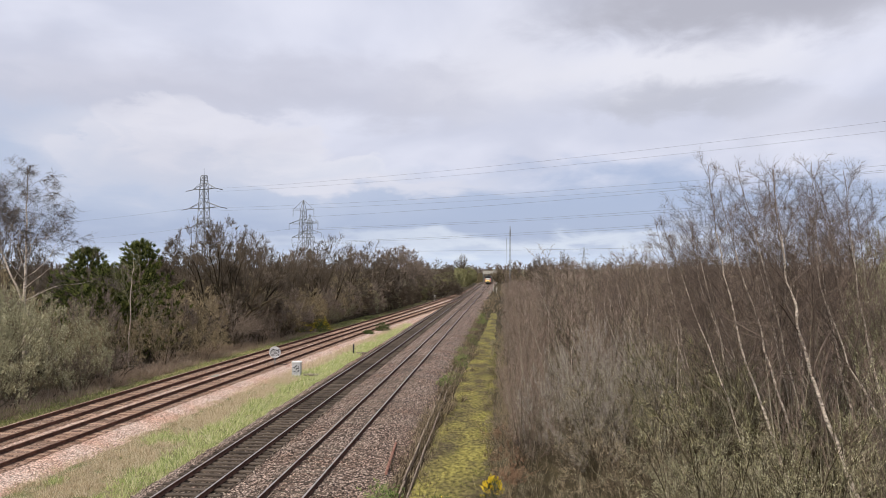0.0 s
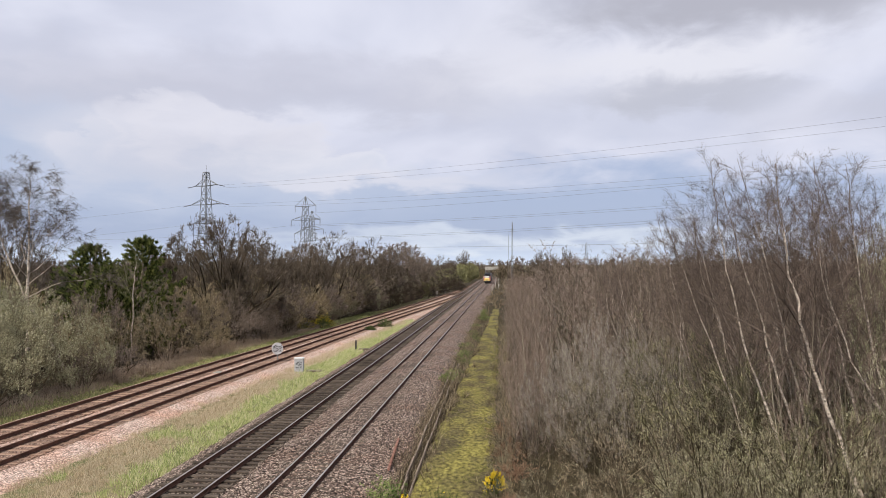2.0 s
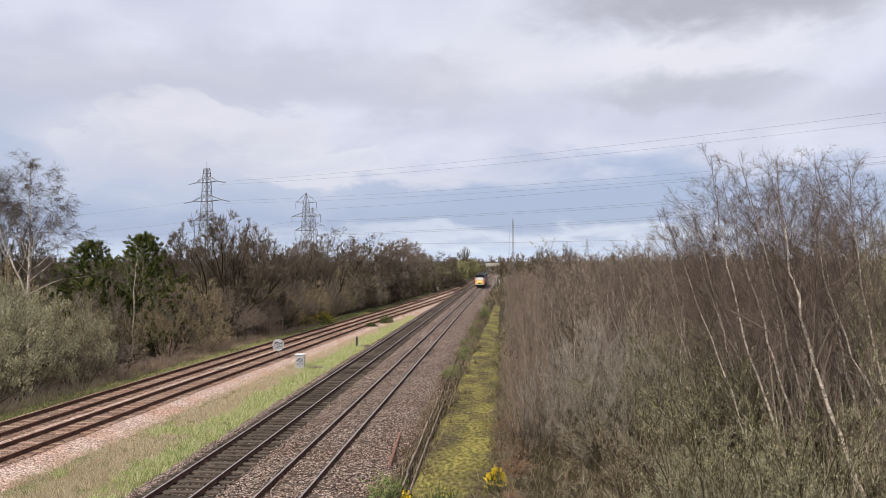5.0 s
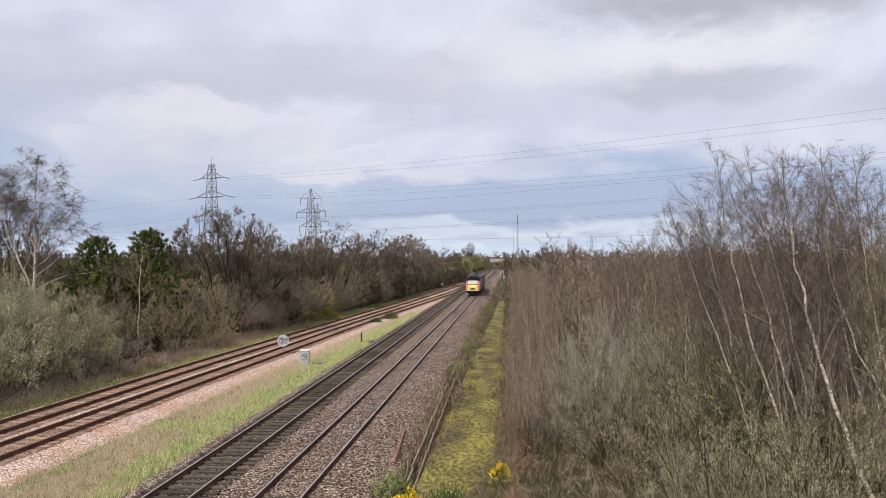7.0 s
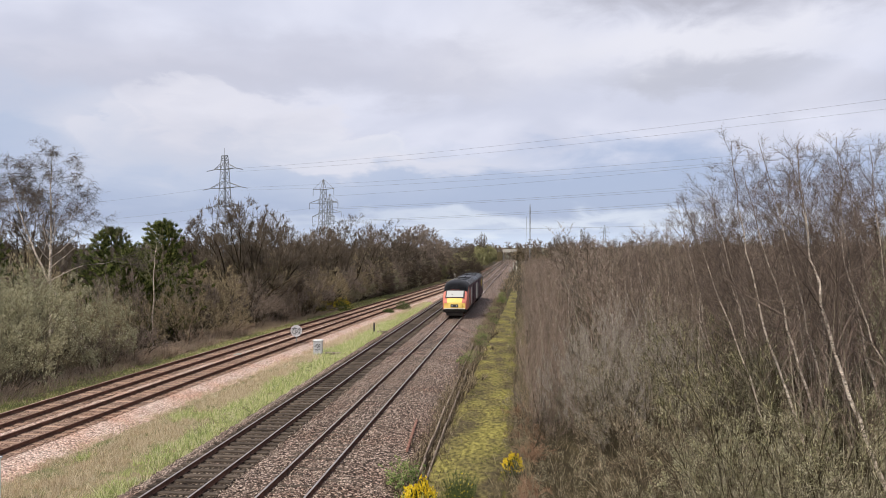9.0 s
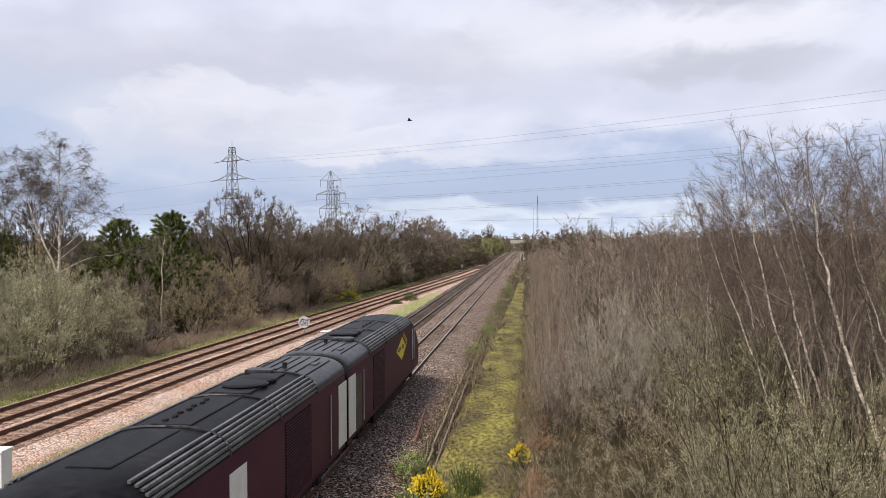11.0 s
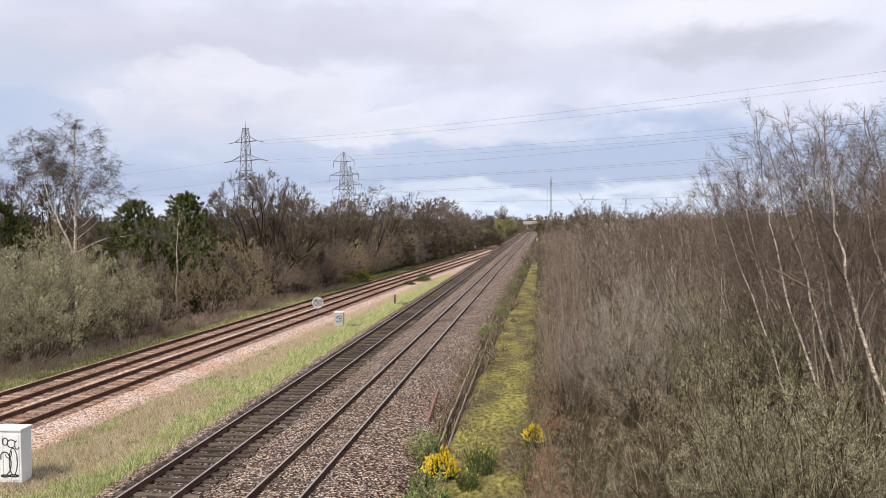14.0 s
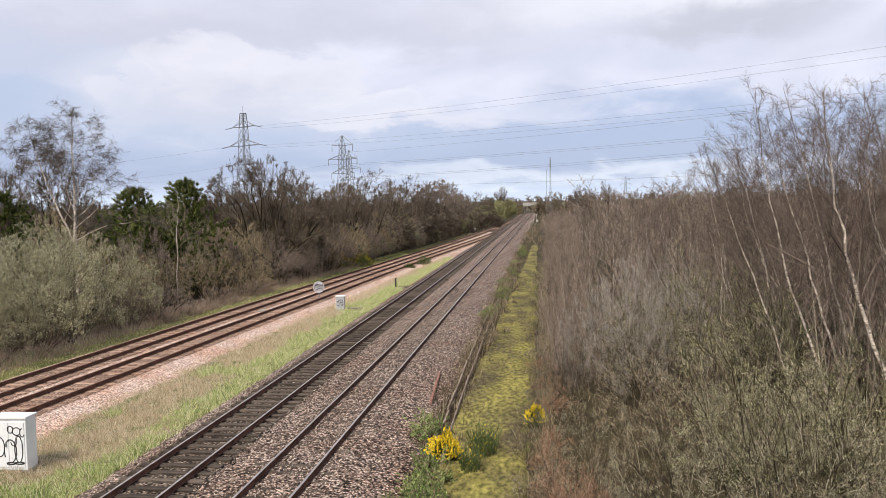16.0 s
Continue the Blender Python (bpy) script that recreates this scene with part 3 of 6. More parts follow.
def bush(rng, woods, B):
    """A rounded bush: stems that arch from the base out to a domed, uneven outline, with branchlets and bent twigs."""
    R, H = B["r"], B["h"]
    if "trunk" in B:
        woods[0].tube([Vector((rng.gauss(0, 0.05) * j, rng.gauss(0, 0.05) * j, -0.3 + (B["top"] + 0.3) * j / 6)) for j in range(7)], [B["trunk_r"] * (1 - 0.13 * j) for j in range(7)], 7)
    for i in range(B["stems"]):
        a = 2.4 * i + rng.uniform(-0.5, 0.5)
        cz = 1 - (1 - B.get("low", 0.08)) * ((i + rng.random()) / B["stems"])
        cr = math.sqrt(max(0, 1 - cz * cz))
        k = rng.uniform(B.get("even", 0.8), 1.0) * (1 + B.get("lump", 0.16) * noise.noise((math.cos(a) * cr * 1.6 + B["seed"], math.sin(a) * cr * 1.6, cz * 1.6)))
        zc = B.get("zc", 0.0)
        tip = Vector((math.cos(a) * cr * R * k, math.sin(a) * cr * R * k, zc + cz * (H - zc) * k))
        base = Vector((math.cos(a) * cr * R * 0.14 + rng.gauss(0, 0.05) * R, math.sin(a) * cr * R * 0.14 + rng.gauss(0, 0.05) * R, -0.15))
        if "trunk" in B:                               # limbs leave a trunk
            base = Vector((rng.gauss(0, 0.06), rng.gauss(0, 0.06), max(B["trunk"], tip.z * B["rise"] * rng.uniform(0.8, 1.1))))
        bend = base.lerp(tip, 0.5) + Vector((-math.cos(a) * cr * R * 0.14, -math.sin(a) * cr * R * 0.14, 0.16 * H * cr)) + rand_dir(rng) * 0.06 * H
        n = 6
        pts = []
        for j in range(n + 1):
            u = j / n
            pts.append(base * (1 - u) ** 2 + bend * 2 * u * (1 - u) + tip * u * u + rand_dir(rng) * 0.012 * H * min(1, j))
        r0 = B["stem_r"] * rng.uniform(0.6, 1.3)
        woods[B.get("limbs", 0)].tube(pts, [r0 * (1 - 0.75 * j / n) for j in range(n + 1)], 4)
        nb = max(2, int(B["branches"] * rng.uniform(0.7, 1.3)))
        for j in range(nb):
            u = 0.28 + 0.72 * ((j + rng.random()) / nb) ** B.get("outer", 0.75)
            q = min(int(u * n), n - 1)
            p = pts[q].lerp(pts[q + 1], u * n - q)
            d = off_axis(rng, (pts[q + 1] - pts[q]).normalized(), B["angle"])
            ln = B["branch"] * rng.uniform(0.6, 1.25) * (1.15 - 0.5 * u)
            bp, dd = [p], d
            for s in range(3):
                dd = (dd + rand_dir(rng) * 0.15 + Vector((0, 0, B.get("up", 0.08)))).normalized()
                bp.append(bp[-1] + dd * ln / 3)
            woods[1].tube(bp, [B["twig_r"] * 1.7, B["twig_r"] * 1.4, B["twig_r"] * 1.1, B["twig_r"] * 0.5], 3)
            for s in range(B["twigs"]):
                v = rng.uniform(0.15, 1.0)
                q = min(int(v * 3), 2)
                tp = bp[q].lerp(bp[q + 1], v * 3 - q)
                td = (off_axis(rng, (bp[q + 1] - bp[q]).normalized(), B.get("spray", 26)) + Vector((0, 0, B.get("droop", 0)))).normalized()
                tl = B["twig"] * rng.uniform(0.45, 1.25)
                woods[1].twig(tp, td * tl, B["twig_r"], rand_dir(rng) * tl * 0.2)
                if rng.random() < B.get("fork", 0.6):
                    woods[1].twig(tp + td * tl * rng.uniform(0.2, 0.6), off_axis(rng, td, 28) * tl * rng.uniform(0.4, 0.8), B["twig_r"] * 0.8, rand_dir(rng) * tl * 0.1)
                if woods[2] is not None and rng.random() < B["buds"]:
                    for e in range(B["bud_n"]):
                        woods[2].bud(tp + td * tl * rng.uniform(0.3, 1.0) + rand_dir(rng) * 0.012, (rand_dir(rng) + td * 0.5) * B["bud_len"], B["bud_r"])


def bush_thing(name, label, group, B, mats, category="shrub", stem_part="stem"):
    """One rounded bush as a thing with stems, crown of twigs and, where it has them, a cover of catkins or leaves."""
    rng = random.Random(B["seed"])
    woods = [Wood(), Wood(), Wood() if B.get("buds") else None]
    bush(rng, woods, B)
    root = tagged(new(name), label, category, group)
    part(stem_part, woods[0].mesh(), mats[0], root, "", True)
    part("crown", woods[1].mesh(), mats[1], root)
    if woods[2] is not None and woods[2].f:
        part(B.get("cover", "catkin_cover"), woods[2].mesh(), mats[2], root)
    return root


def one_mesh(name, label, woods, mats):
    v, f, idx = [], [], []
    for k, w in enumerate(woods):
        if w is None:
            continue
        n = len(v)
        v += w.v
        f += [tuple(n + i for i in g) for g in w.f]
        idx += [k] * len(w.f)
    ob = part(name, (v, f), mats, None)
    ob.data.polygons.foreach_set("material_index", idx)
    return tagged(ob, label, name.replace("_", " "), "", "stuff")


def plant(name, label, category, seed, stems, P, mats, trunk_part="trunk", crown_part="crown", group=""):
    """A plant as a thing: trunks, crown of branches and twigs, buds or leaves. stems: rows of (base, direction, length, radius)."""
    rng = random.Random(seed)
    woods = [Wood(), Wood(), Wood() if P.get("buds") else None]
    for b, d, ln, r in stems:
        limb(rng, woods, Vector(b), Vector(d).normalized(), ln, r, 0, P)
    root = tagged(new(name), label, category, group)
    part(trunk_part, woods[0].mesh(), mats[0], root, "", True)
    part(crown_part, woods[1].mesh(), mats[1], root)
    if woods[2] is not None and woods[2].f:
        part("catkin_cover", woods[2].mesh(), mats[2], root)
    return root


def patch(name, label, seed, stems, P, mats):
    """Scrub that nobody could count, as one mesh of kind stuff, with a material each for stems, twigs and buds."""
    rng = random.Random(seed)
    woods = [Wood(), Wood(), Wood() if P.get("buds") else None]
    for b, d, ln, r in stems(rng):
        limb(rng, woods, Vector(b), Vector(d).normalized(), ln, r, 0, P)
    return one_mesh(name, label, woods, mats)


def set_pose(ob, x, y, z, turn, s, sz=None):
    ob.matrix_basis = Matrix.Translation((x, y, z)) @ Matrix.Rotation(turn, 4, "Z") @ Matrix.Diagonal((s, s, sz or s, 1))


def extent(ob):
    """Height above the base and half width of a plant before it is placed."""
    zs, rs = [], []
    for o in (ob, *ob.children_recursive):
        if o.type == "MESH":
            c = np.empty(len(o.data.vertices) * 3)
            o.data.vertices.foreach_get("co", c)
            c = c.reshape(-1, 3)
            zs.append(np.percentile(c[:, 2], 98.5))
            rs.append(np.percentile(np.hypot(c[:, 0], c[:, 1]), 92))
    return max(zs), max(rs)


TREE = dict(segs=(6, 4, 3), wobble=(0.13, 0.18, 0.2), up=(0.07, 0.08, 0.06), taper=(0.85, 0.85, 0.8), sides=(5, 3, 3),
            kids=(10, 7, 6), start=(0.2, 0.15, 0.12), angle=(42, 38, 32), ratio=(0.45, 0.5, 0.4), shrink=(0.45, 0.4, 0.3),
            thin=0.5, min_r=0.02, twig=0.9, twig_up=0.12, twig_r=0.021, side=2, buds=0)
SHRUB = dict(TREE, segs=(5, 4, 3), wobble=(0.15, 0.2, 0.22), up=(0.04, 0.04, 0.02), taper=(0.8, 0.85, 0.8), sides=(4, 3, 3), kids=(8, 7, 6), start=(0.15, 0.12, 0.05),
             angle=(40, 38, 32), ratio=(0.52, 0.48, 0.4), shrink=(0.4, 0.4, 0.3), thin=0.5, min_r=0.008, twig=0.5, twig_up=0.12, twig_r=0.010, side=2)


def fan(rng, n, spread, lean, h, r, base_r=0.35):
    out = []
    for i in range(n):
        a = rng.uniform(0, 2 * math.pi)
        t = math.sqrt(rng.random()) * lean
        b = math.sqrt(rng.random()) * base_r
        out.append(((math.cos(a) * b, math.sin(a) * b, -0.1), (math.cos(a) * t, math.sin(a) * t, 1), h * rng.uniform(0.75, 1.0) / math.sqrt(1 + 0.3 * t * t), r * rng.uniform(0.7, 1.2)))
    return out


def make_copies(proto, rows):
    """Copies of a plant at rows of (x, y, height, width); the first row places the plant itself."""
    h0, w0 = extent(proto)
    for i, (x, y, h, w) in reversed(list(enumerate(rows))):
        sw = w / (2 * w0)
        if x < -12 and 25 < y < 420:                   # clear of the side line and its grass bank
            x = min(x, spline(SIDE_A, y) - 3.0 - 0.42 * w)
        m = Matrix.Translation((x, y, ground_z(x, y))) @ Matrix.Rotation(rngp.uniform(0, 6.28), 4, "Z") @ Matrix.Diagonal((sw, sw, h / h0, 1))
        if i == 0:
            proto.matrix_basis = m
        else:
            copy_thing(proto, m)


def grow(rng, woods, p, d, ln, r, k, F):
    """One limb of a forking plant: it bends, carries side twigs near its ends and splits into k more generations. woods: limbs, twigs, buds."""
    rx, zc, h = F["env"]
    out = math.hypot(p.x, p.y) ** 2 / rx ** 2 + max(0.0, (p.z - zc) / (h - zc)) ** 2
    if out > 1.4:
        return
    if out > 1.0:
        ln *= 0.5
        k = min(k, F.get("rim", 2))
    else:                                              # stop short at the outline of the crown
        e = p + d * ln
        far = (e.x * e.x + e.y * e.y) / rx ** 2 + max(0.0, (e.z - zc) / (h - zc)) ** 2
        if far > 1.2:
            ln *= 0.62
    pts, radii, end = [p], [r], r * 0.70
    wind, radial = F.get("wind", 0.0), F.get("radial", 0.0)
    for i in range(3):
        d = d + rand_dir(rng) * F["wobble"] + Vector((wind, 0, F["up"]))
        if radial:
            d += (pts[-1] - Vector((0, 0, 0.15 * h))).normalized() * radial
            d.z += 0.25 if pts[-1].z < 0.12 * h else 0.0
        d.normalize()
        pts.append(pts[-1] + d * (ln / 3))
        radii.append(r + (end - r) * (i + 1) / 3)
    woods[0 if r > F["thick"] else 1].tube(pts, radii, 5 if r > 0.05 else 3)
    if k <= F.get("clad", 1):
        n = max(2, int(F["twigs"] * rng.uniform(0.7, 1.3) * (1.0 if k == 0 else 0.6)))
        for i in range(n):
            u = (i + rng.random()) / n * 2.999
            q = int(u)
            tp = pts[q].lerp(pts[q + 1], u - q)
            td = (off_axis(rng, d, F["spray"]) + Vector((wind, 0, F.get("droop", 0.05)))).normalized()
            tl = F["twig"] * rng.uniform(0.4, 1.2)
            woods[1].twig(tp, td * tl, F["twig_r"], rand_dir(rng) * tl * 0.14 + Vector((0, 0, F.get("arch", 0.0) * tl)))
            if rng.random() < F["fork"]:
                woods[1].twig(tp + td * tl * rng.uniform(0.2, 0.6), off_axis(rng, td, 32) * tl * rng.uniform(0.35, 0.7), F["twig_r"] * 0.8, rand_dir(rng) * tl * 0.08)
            if woods[2] is not None and rng.random() < F["buds"]:
                for e in range(F["bud_n"]):
                    woods[2].bud(tp + td * tl * rng.uniform(0.25, 1.0) + rand_dir(rng) * 0.012, (rand_dir(rng) + td * 0.6) * F["bud_len"] * rng.uniform(0.6, 1.3), F["bud_r"] * rng.uniform(0.6, 1.3))
    if k == 0:
        return
    for c in range(2 + (rng.random() < F["three"])):
        grow(rng, woods, pts[-1], off_axis(rng, d, F["angle"] * (0.6 if c == 0 else 1.1)), ln * F["ratio"] * rng.uniform(0.8, 1.15), end * (0.88 if c == 0 else 0.66), k - 1, F)
    if rng.random() < F["lateral"]:
        q = rng.choice((1, 2))
        grow(rng, woods, pts[q], off_axis(rng, d, F["angle"] * 1.6), ln * F["ratio"] * rng.uniform(0.6, 0.95), radii[q] * 0.55, k - 1, F)


def stool(rng, woods, F):
    """Main limbs spread over a fan, from a short trunk or straight from the ground."""
    z0 = F.get("bole", 0.0)
    if z0:
        woods[0].tube([Vector((rng.gauss(0, 0.04) * j, rng.gauss(0, 0.04) * j, -0.3 + (z0 + 0.4) * j / 3)) for j in range(4)], [F["r"] * (1.9 - 0.2 * j) for j in range(4)], 7)
    for i in range(F["mains"]):
        a = 2.4 * i + rng.uniform(-0.4, 0.4)
        t = radians(F["lean"]) * ((i + rng.random()) / F["mains"]) ** F.get("splay", 0.5)
        d = Vector((math.cos(a) * math.sin(t), math.sin(a) * math.sin(t), math.cos(t)))
        b = F.get("foot", 0.1) * math.sqrt(rng.random())
        grow(rng, woods, Vector((math.cos(a) * b, math.sin(a) * b, z0 * rng.uniform(0.6, 1.0) - (0.0 if z0 else 0.15))), d, F["ln"] * rng.uniform(0.8, 1.15), F["r"] * rng.uniform(0.65, 1.15), F["k"], F)


def grown(name, label, group, F, mats, category="shrub", stem_part="stem", cover="catkin_cover"):
    """A forking plant as a thing: limbs, crown of twigs and, where it has them, a cover of catkins or leaves."""
    rng = random.Random(F["seed"])
    woods = [Wood(), Wood(), Wood() if F["buds"] else None]
    stool(rng, woods, F)
    root = tagged(new(name), label, category, group)
    part(stem_part, woods[0].mesh(), mats[0], root, "", True)
    part("crown", woods[1].mesh(), mats[1], root)
    if woods[2] is not None and woods[2].f:
        part(cover, woods[2].mesh(), mats[2], root)
    return root


def grown_patch(name, label, F, mats):
    """A forking bush of the scrub that nobody could count, as one mesh of kind stuff."""
    rng = random.Random(F["seed"])
    woods = [Wood(), Wood(), Wood() if F["buds"] else None]
    stool(rng, woods, F)
    return one_mesh(name, label, woods, mats)


def spread(protos, rows):
    """Deal rows of (x, y, height, width) out over several plants of a kind."""
    for k, proto in enumerate(protos):
        make_copies(proto, [r for i, r in enumerate(rows) if i % len(protos) == k])


rngp = random.Random(77)
# bare broad-crowned trees
OAK = dict(env=(4.2, 4.8, 10.2), mains=10, lean=76, splay=0.8, bole=1.3, foot=0.25, radial=0.08, ln=3.7, r=0.14, k=5, rim=2, ratio=0.76, angle=33, three=0.3, lateral=0.75, wobble=0.16, up=0.02, thick=0.035,
           twigs=5, twig=0.50, twig_r=0.0200, spray=38, fork=0.5, buds=0, clad=1, droop=0.08)
oaks = [grown("bare_tree", "bare domed tree with dark radiating branches and fine brown twigs", "bare trees beside the line", dict(OAK, seed=10 + k), (M["stem_dark"], M["twig_brown"]), "tree", "trunk") for k in range(2)]
spread(oaks, [(-32.6, 84.5, 12.6, 9.4), (-27.2, 83.0, 12.6, 11.0), (-25.2, 125, 12.4, 11.5), (-28.0, 103, 10.4, 8.0), (-24.1, 150, 12.4, 9.6), (-36.8, 88, 10.4, 8.5), (-21.7, 262, 10.2, 11.0), (-20.2, 380, 14.0, 8.0),
              (-44.7, 63, 11.8, 7.0), (-42.5, 66, 11.2, 7.0), (-47.5, 61, 11.2, 7.0), (-29.0, 92, 10.6, 8.5), (25.2, 336, 14.4, 8.4), (18.3, 345, 12.4, 9.6), (13.6, 334, 12.8, 7.0), (-26.5, 112, 10.9, 8.5)])
russet = [grown("bare_tree", "dense bare tree with reddish-brown twigs", "bare trees beside the line", dict(OAK, seed=17 + k, lean=70, twigs=6), (M["stem_dark"], M["twig_mauve"]), "tree", "trunk") for k in range(1)]
spread(russet, [(-22.0, 185, 12.8, 12.5), (-27.0, 138, 11.4, 9.0), (-24.5, 231, 9.6, 11.0), (-23.5, 170, 12.0, 10.0), (-24.0, 208, 10.6, 11.0), (-40.1, 86, 9.6, 7.5), (-25.0, 156, 11.2, 9.5), (-30.0, 116, 10.8, 9.0), (-32.0, 97, 10.6, 8.5)])

# woodland behind, too dense to count
WOODLAND = dict(OAK, env=(4.4, 3.0, 8.2), mains=9, lean=64, bole=0, foot=2.2, ln=2.6, r=0.06, k=4, twigs=6, twig=0.8, twig_r=0.030)
woods_two = [grown_patch("bare_woodland", "dense bare brown woodland behind the lineside trees", dict(WOODLAND, seed=57 + k), (M["stem_dark"], (M["twig_wood"], M["twig_brown"])[k])) for k in range(2)]
WOOD_ROWS = [(-43, 98, 8.8), (-48, 112, 9.0), (-36, 108, 9.0)] + [(-40 - 9 * i, 84 + 6 * i, 8.6 + (i % 3) * 0.5) for i in range(4)] + [(-33 + 1.5 * i, 100 + 11 * i, 9.0 - 0.15 * i + (i % 2) * 0.5) for i in range(0, 12, 2)] + [(-48 - 4 * i, 70 - i, 9.8) for i in range(4)] + [(-44 + 1.2 * i, 92 + 7 * i, 9.4) for i in range(12)] + [
    (-44, 66, 7.5), (-38.5, 73, 7.4), (-28, 128, 9.0), (-24, 150, 8.8), (-23, 178, 8.6), (-22, 205, 8.4), (-21, 238, 8.6)]
for i, (x, y, h) in reversed(list(enumerate(WOOD_ROWS))):
    ob = copy_thing(woods_two[i % 2], Matrix()) if i > 1 else woods_two[i]
    set_pose(ob, x, y, -0.6, rngp.uniform(-0.6, 0.6) + (3.14 if i % 2 else 0), 1.0 + 0.002 * y, h / 8.6)


def birch(label, seed, row, F, mats, group=""):
    """A birch: row of (sideways lean, bend, height, trunk radius, bare share of the trunk), limbs that fork and fine twigs."""
    lean, bend, h, r, bare = row
    rng = random.Random(seed)
    woods = [Wood(), Wood(), None]
    n = 16
    F = dict(F, env=(50, h * 0.5, h * 1.02), radial=0.0)
    pts = [Vector((lean * h * j / n + bend * (h * j / n) ** 2 + rng.gauss(0, 0.035), rng.gauss(0, 0.05) + F.get("lean_y", 0.0) * h * j / n, -0.3 + (h + 0.3) * j / n)) for j in range(n + 1)]
    white = int(n * F["white"])
    rad = [r * (1 - 0.93 * (j / n) ** 1.1) + 0.004 for j in range(n + 1)]
    woods[0].tube(pts[:white + 1], rad[:white + 1], 7)
    woods[1].tube(pts[white:], rad[white:], 5)
    for i in range(F["limbs"]):
        u = bare + (0.97 - bare) * (i + rng.random()) / F["limbs"]
        q = min(int(u * n), n - 1)
        p = pts[q].lerp(pts[q + 1], u * n - q)
        a = 2.4 * i + rng.uniform(-0.6, 0.6)
        t = radians(F["rise"] * rng.uniform(0.75, 1.3))
        axis = (pts[q + 1] - pts[q]).normalized()
        d = (axis * math.cos(t) + Vector((math.cos(a), math.sin(a), 0)) * math.sin(t)).normalized()
        grow(rng, woods, p, d, F["ln"] * h * (1.12 - 0.85 * (u - bare) / (1 - bare)) * rng.uniform(0.75, 1.2), max(0.008, rad[q] * 0.42), F["k"] if u < 0.82 else F["k"] - 1, F)
    root = tagged(new("birch_tree"), label, "tree", group)
    part("trunk", woods[0].mesh(), mats[0], root, "white bark with dark scars", True)
    part("crown", woods[1].mesh(), mats[1], root)
    return root


# birches on the far side of the side lines
WEEPING = dict(limbs=19, rise=48, ln=0.135, white=0.9, k=3, ratio=0.74, angle=33, three=0.2, lateral=0.55, wobble=0.22, up=0.03, thick=0.022, twigs=11, twig=0.75, twig_r=0.0105, spray=44, fork=0.6, buds=0, clad=1, droop=-0.75, arch=0.1)
birch("tall silver birch with white trunk and drooping bare twigs", 31, (0.012, 0.0, 15.2, 0.15, 0.40), WEEPING, (M["birch_bark"], M["twig_grey_dark"])).matrix_basis = pose(-32.8, 52.3, -0.5)
birch("leaning silver birch with white trunk and bare crown", 32, (-0.75, 0.018, 14.2, 0.12, 0.52), dict(WEEPING, limbs=14, rise=40), (M["birch_bark"], M["twig_grey_dark"])).matrix_basis = pose(-29.3, 52.8, -0.5)
birch("slim young birch with a pale trunk and sparse bare twigs", 33, (0.0, 0.003, 9.4, 0.075, 0.52), dict(WEEPING, limbs=10, k=2, white=0.9, twigs=6, twig=0.4, droop=0.0, up=0.08, ln=0.14), (M["birch_bark"], M["twig_olive"])).matrix_basis = pose(-29.4, 60.8, -0.5)


def conifer(seed, r, h):
    """A dense conifer of upswept, feathery boughs with a ragged point."""
    rng = random.Random(seed)
    trunk, needles = Wood(), Wood()
    trunk.tube([Vector((0, 0, z * h)) for z in (-0.02, 0.4, 0.8, 0.97)], [0.2, 0.14, 0.07, 0.02], 6)
    for i in range(150):
        u = ((i + rng.random()) / 150) ** 1.15
        z = 0.02 * h + 0.93 * h * u
        reach = 2.0 * r * (0.6 + 0.4 * math.sin(min(1.0, u * 2.6) * 1.57)) * (1 - u) ** 0.62 * rng.uniform(0.7, 1.2) + 0.1
        a = i * 2.4 + rng.uniform(-0.5, 0.5)
        side = Vector((math.cos(a), math.sin(a), 0))
        for s in range(6):                             # tufts along the bough, each a spray of fine shoots
            t = 0.35 + 0.65 * (s + rng.random()) / 6
            c = Vector((0, 0, z)) + side * reach * t + Vector((0, 0, 0.45 * reach * t * t)) + rand_dir(rng) * 0.16
            axis = (side * 0.8 + Vector((0, 0, 0.8)) + rand_dir(rng) * 0.45).normalized()
            for e in range(16):
                nd = (axis + rand_dir(rng) * 0.6).normalized()
                needles.spike(c + rand_dir(rng) * 0.10, nd * rng.uniform(0.16, 0.46), rng.uniform(0.03, 0.055))
    root = tagged(new("conifer"), "dense green conifer with feathery upswept sprays among bare trees", "tree", "conifers behind the bushes")
    part("trunk", trunk.mesh(), M["bark"], root)
    part("crown", needles.mesh(), M["conifer"], root)
    return root


for k, (x, y, h, r) in enumerate(((-36.7, 67.9, 10.3, 2.6), (-32.2, 68.5, 11.0, 2.5), (-40.8, 55.4, 10.0, 2.6), (-34.4, 66.6, 8.2, 2.3))):
    conifer(41 + k, r, h).matrix_basis = pose(x, y, -0.6)

# rounded bushes at the foot of the trees
WILLOW = dict(env=(2.9, 2.0, 5.2), mains=16, lean=76, splay=0.75, foot=0.8, radial=0.08, ln=2.15, r=0.045, k=4, ratio=0.72, angle=33, three=0.3, lateral=0.75, wobble=0.2, up=0.03, thick=0.014, twigs=4, twig=0.26, twig_r=0.0110, spray=46, fork=0.5,
              buds=0.75, bud_n=3, bud_len=0.055, bud_r=0.019, clad=1)
willow_mats = (M["bark"], M["twig_olive"], M["bud"])
willows = [grown("willow_bush", "large rounded willow bush with pale olive catkins on bare twigs", "willow bushes by the line", dict(WILLOW, seed=51 + 12 * k), willow_mats) for k in range(2)]
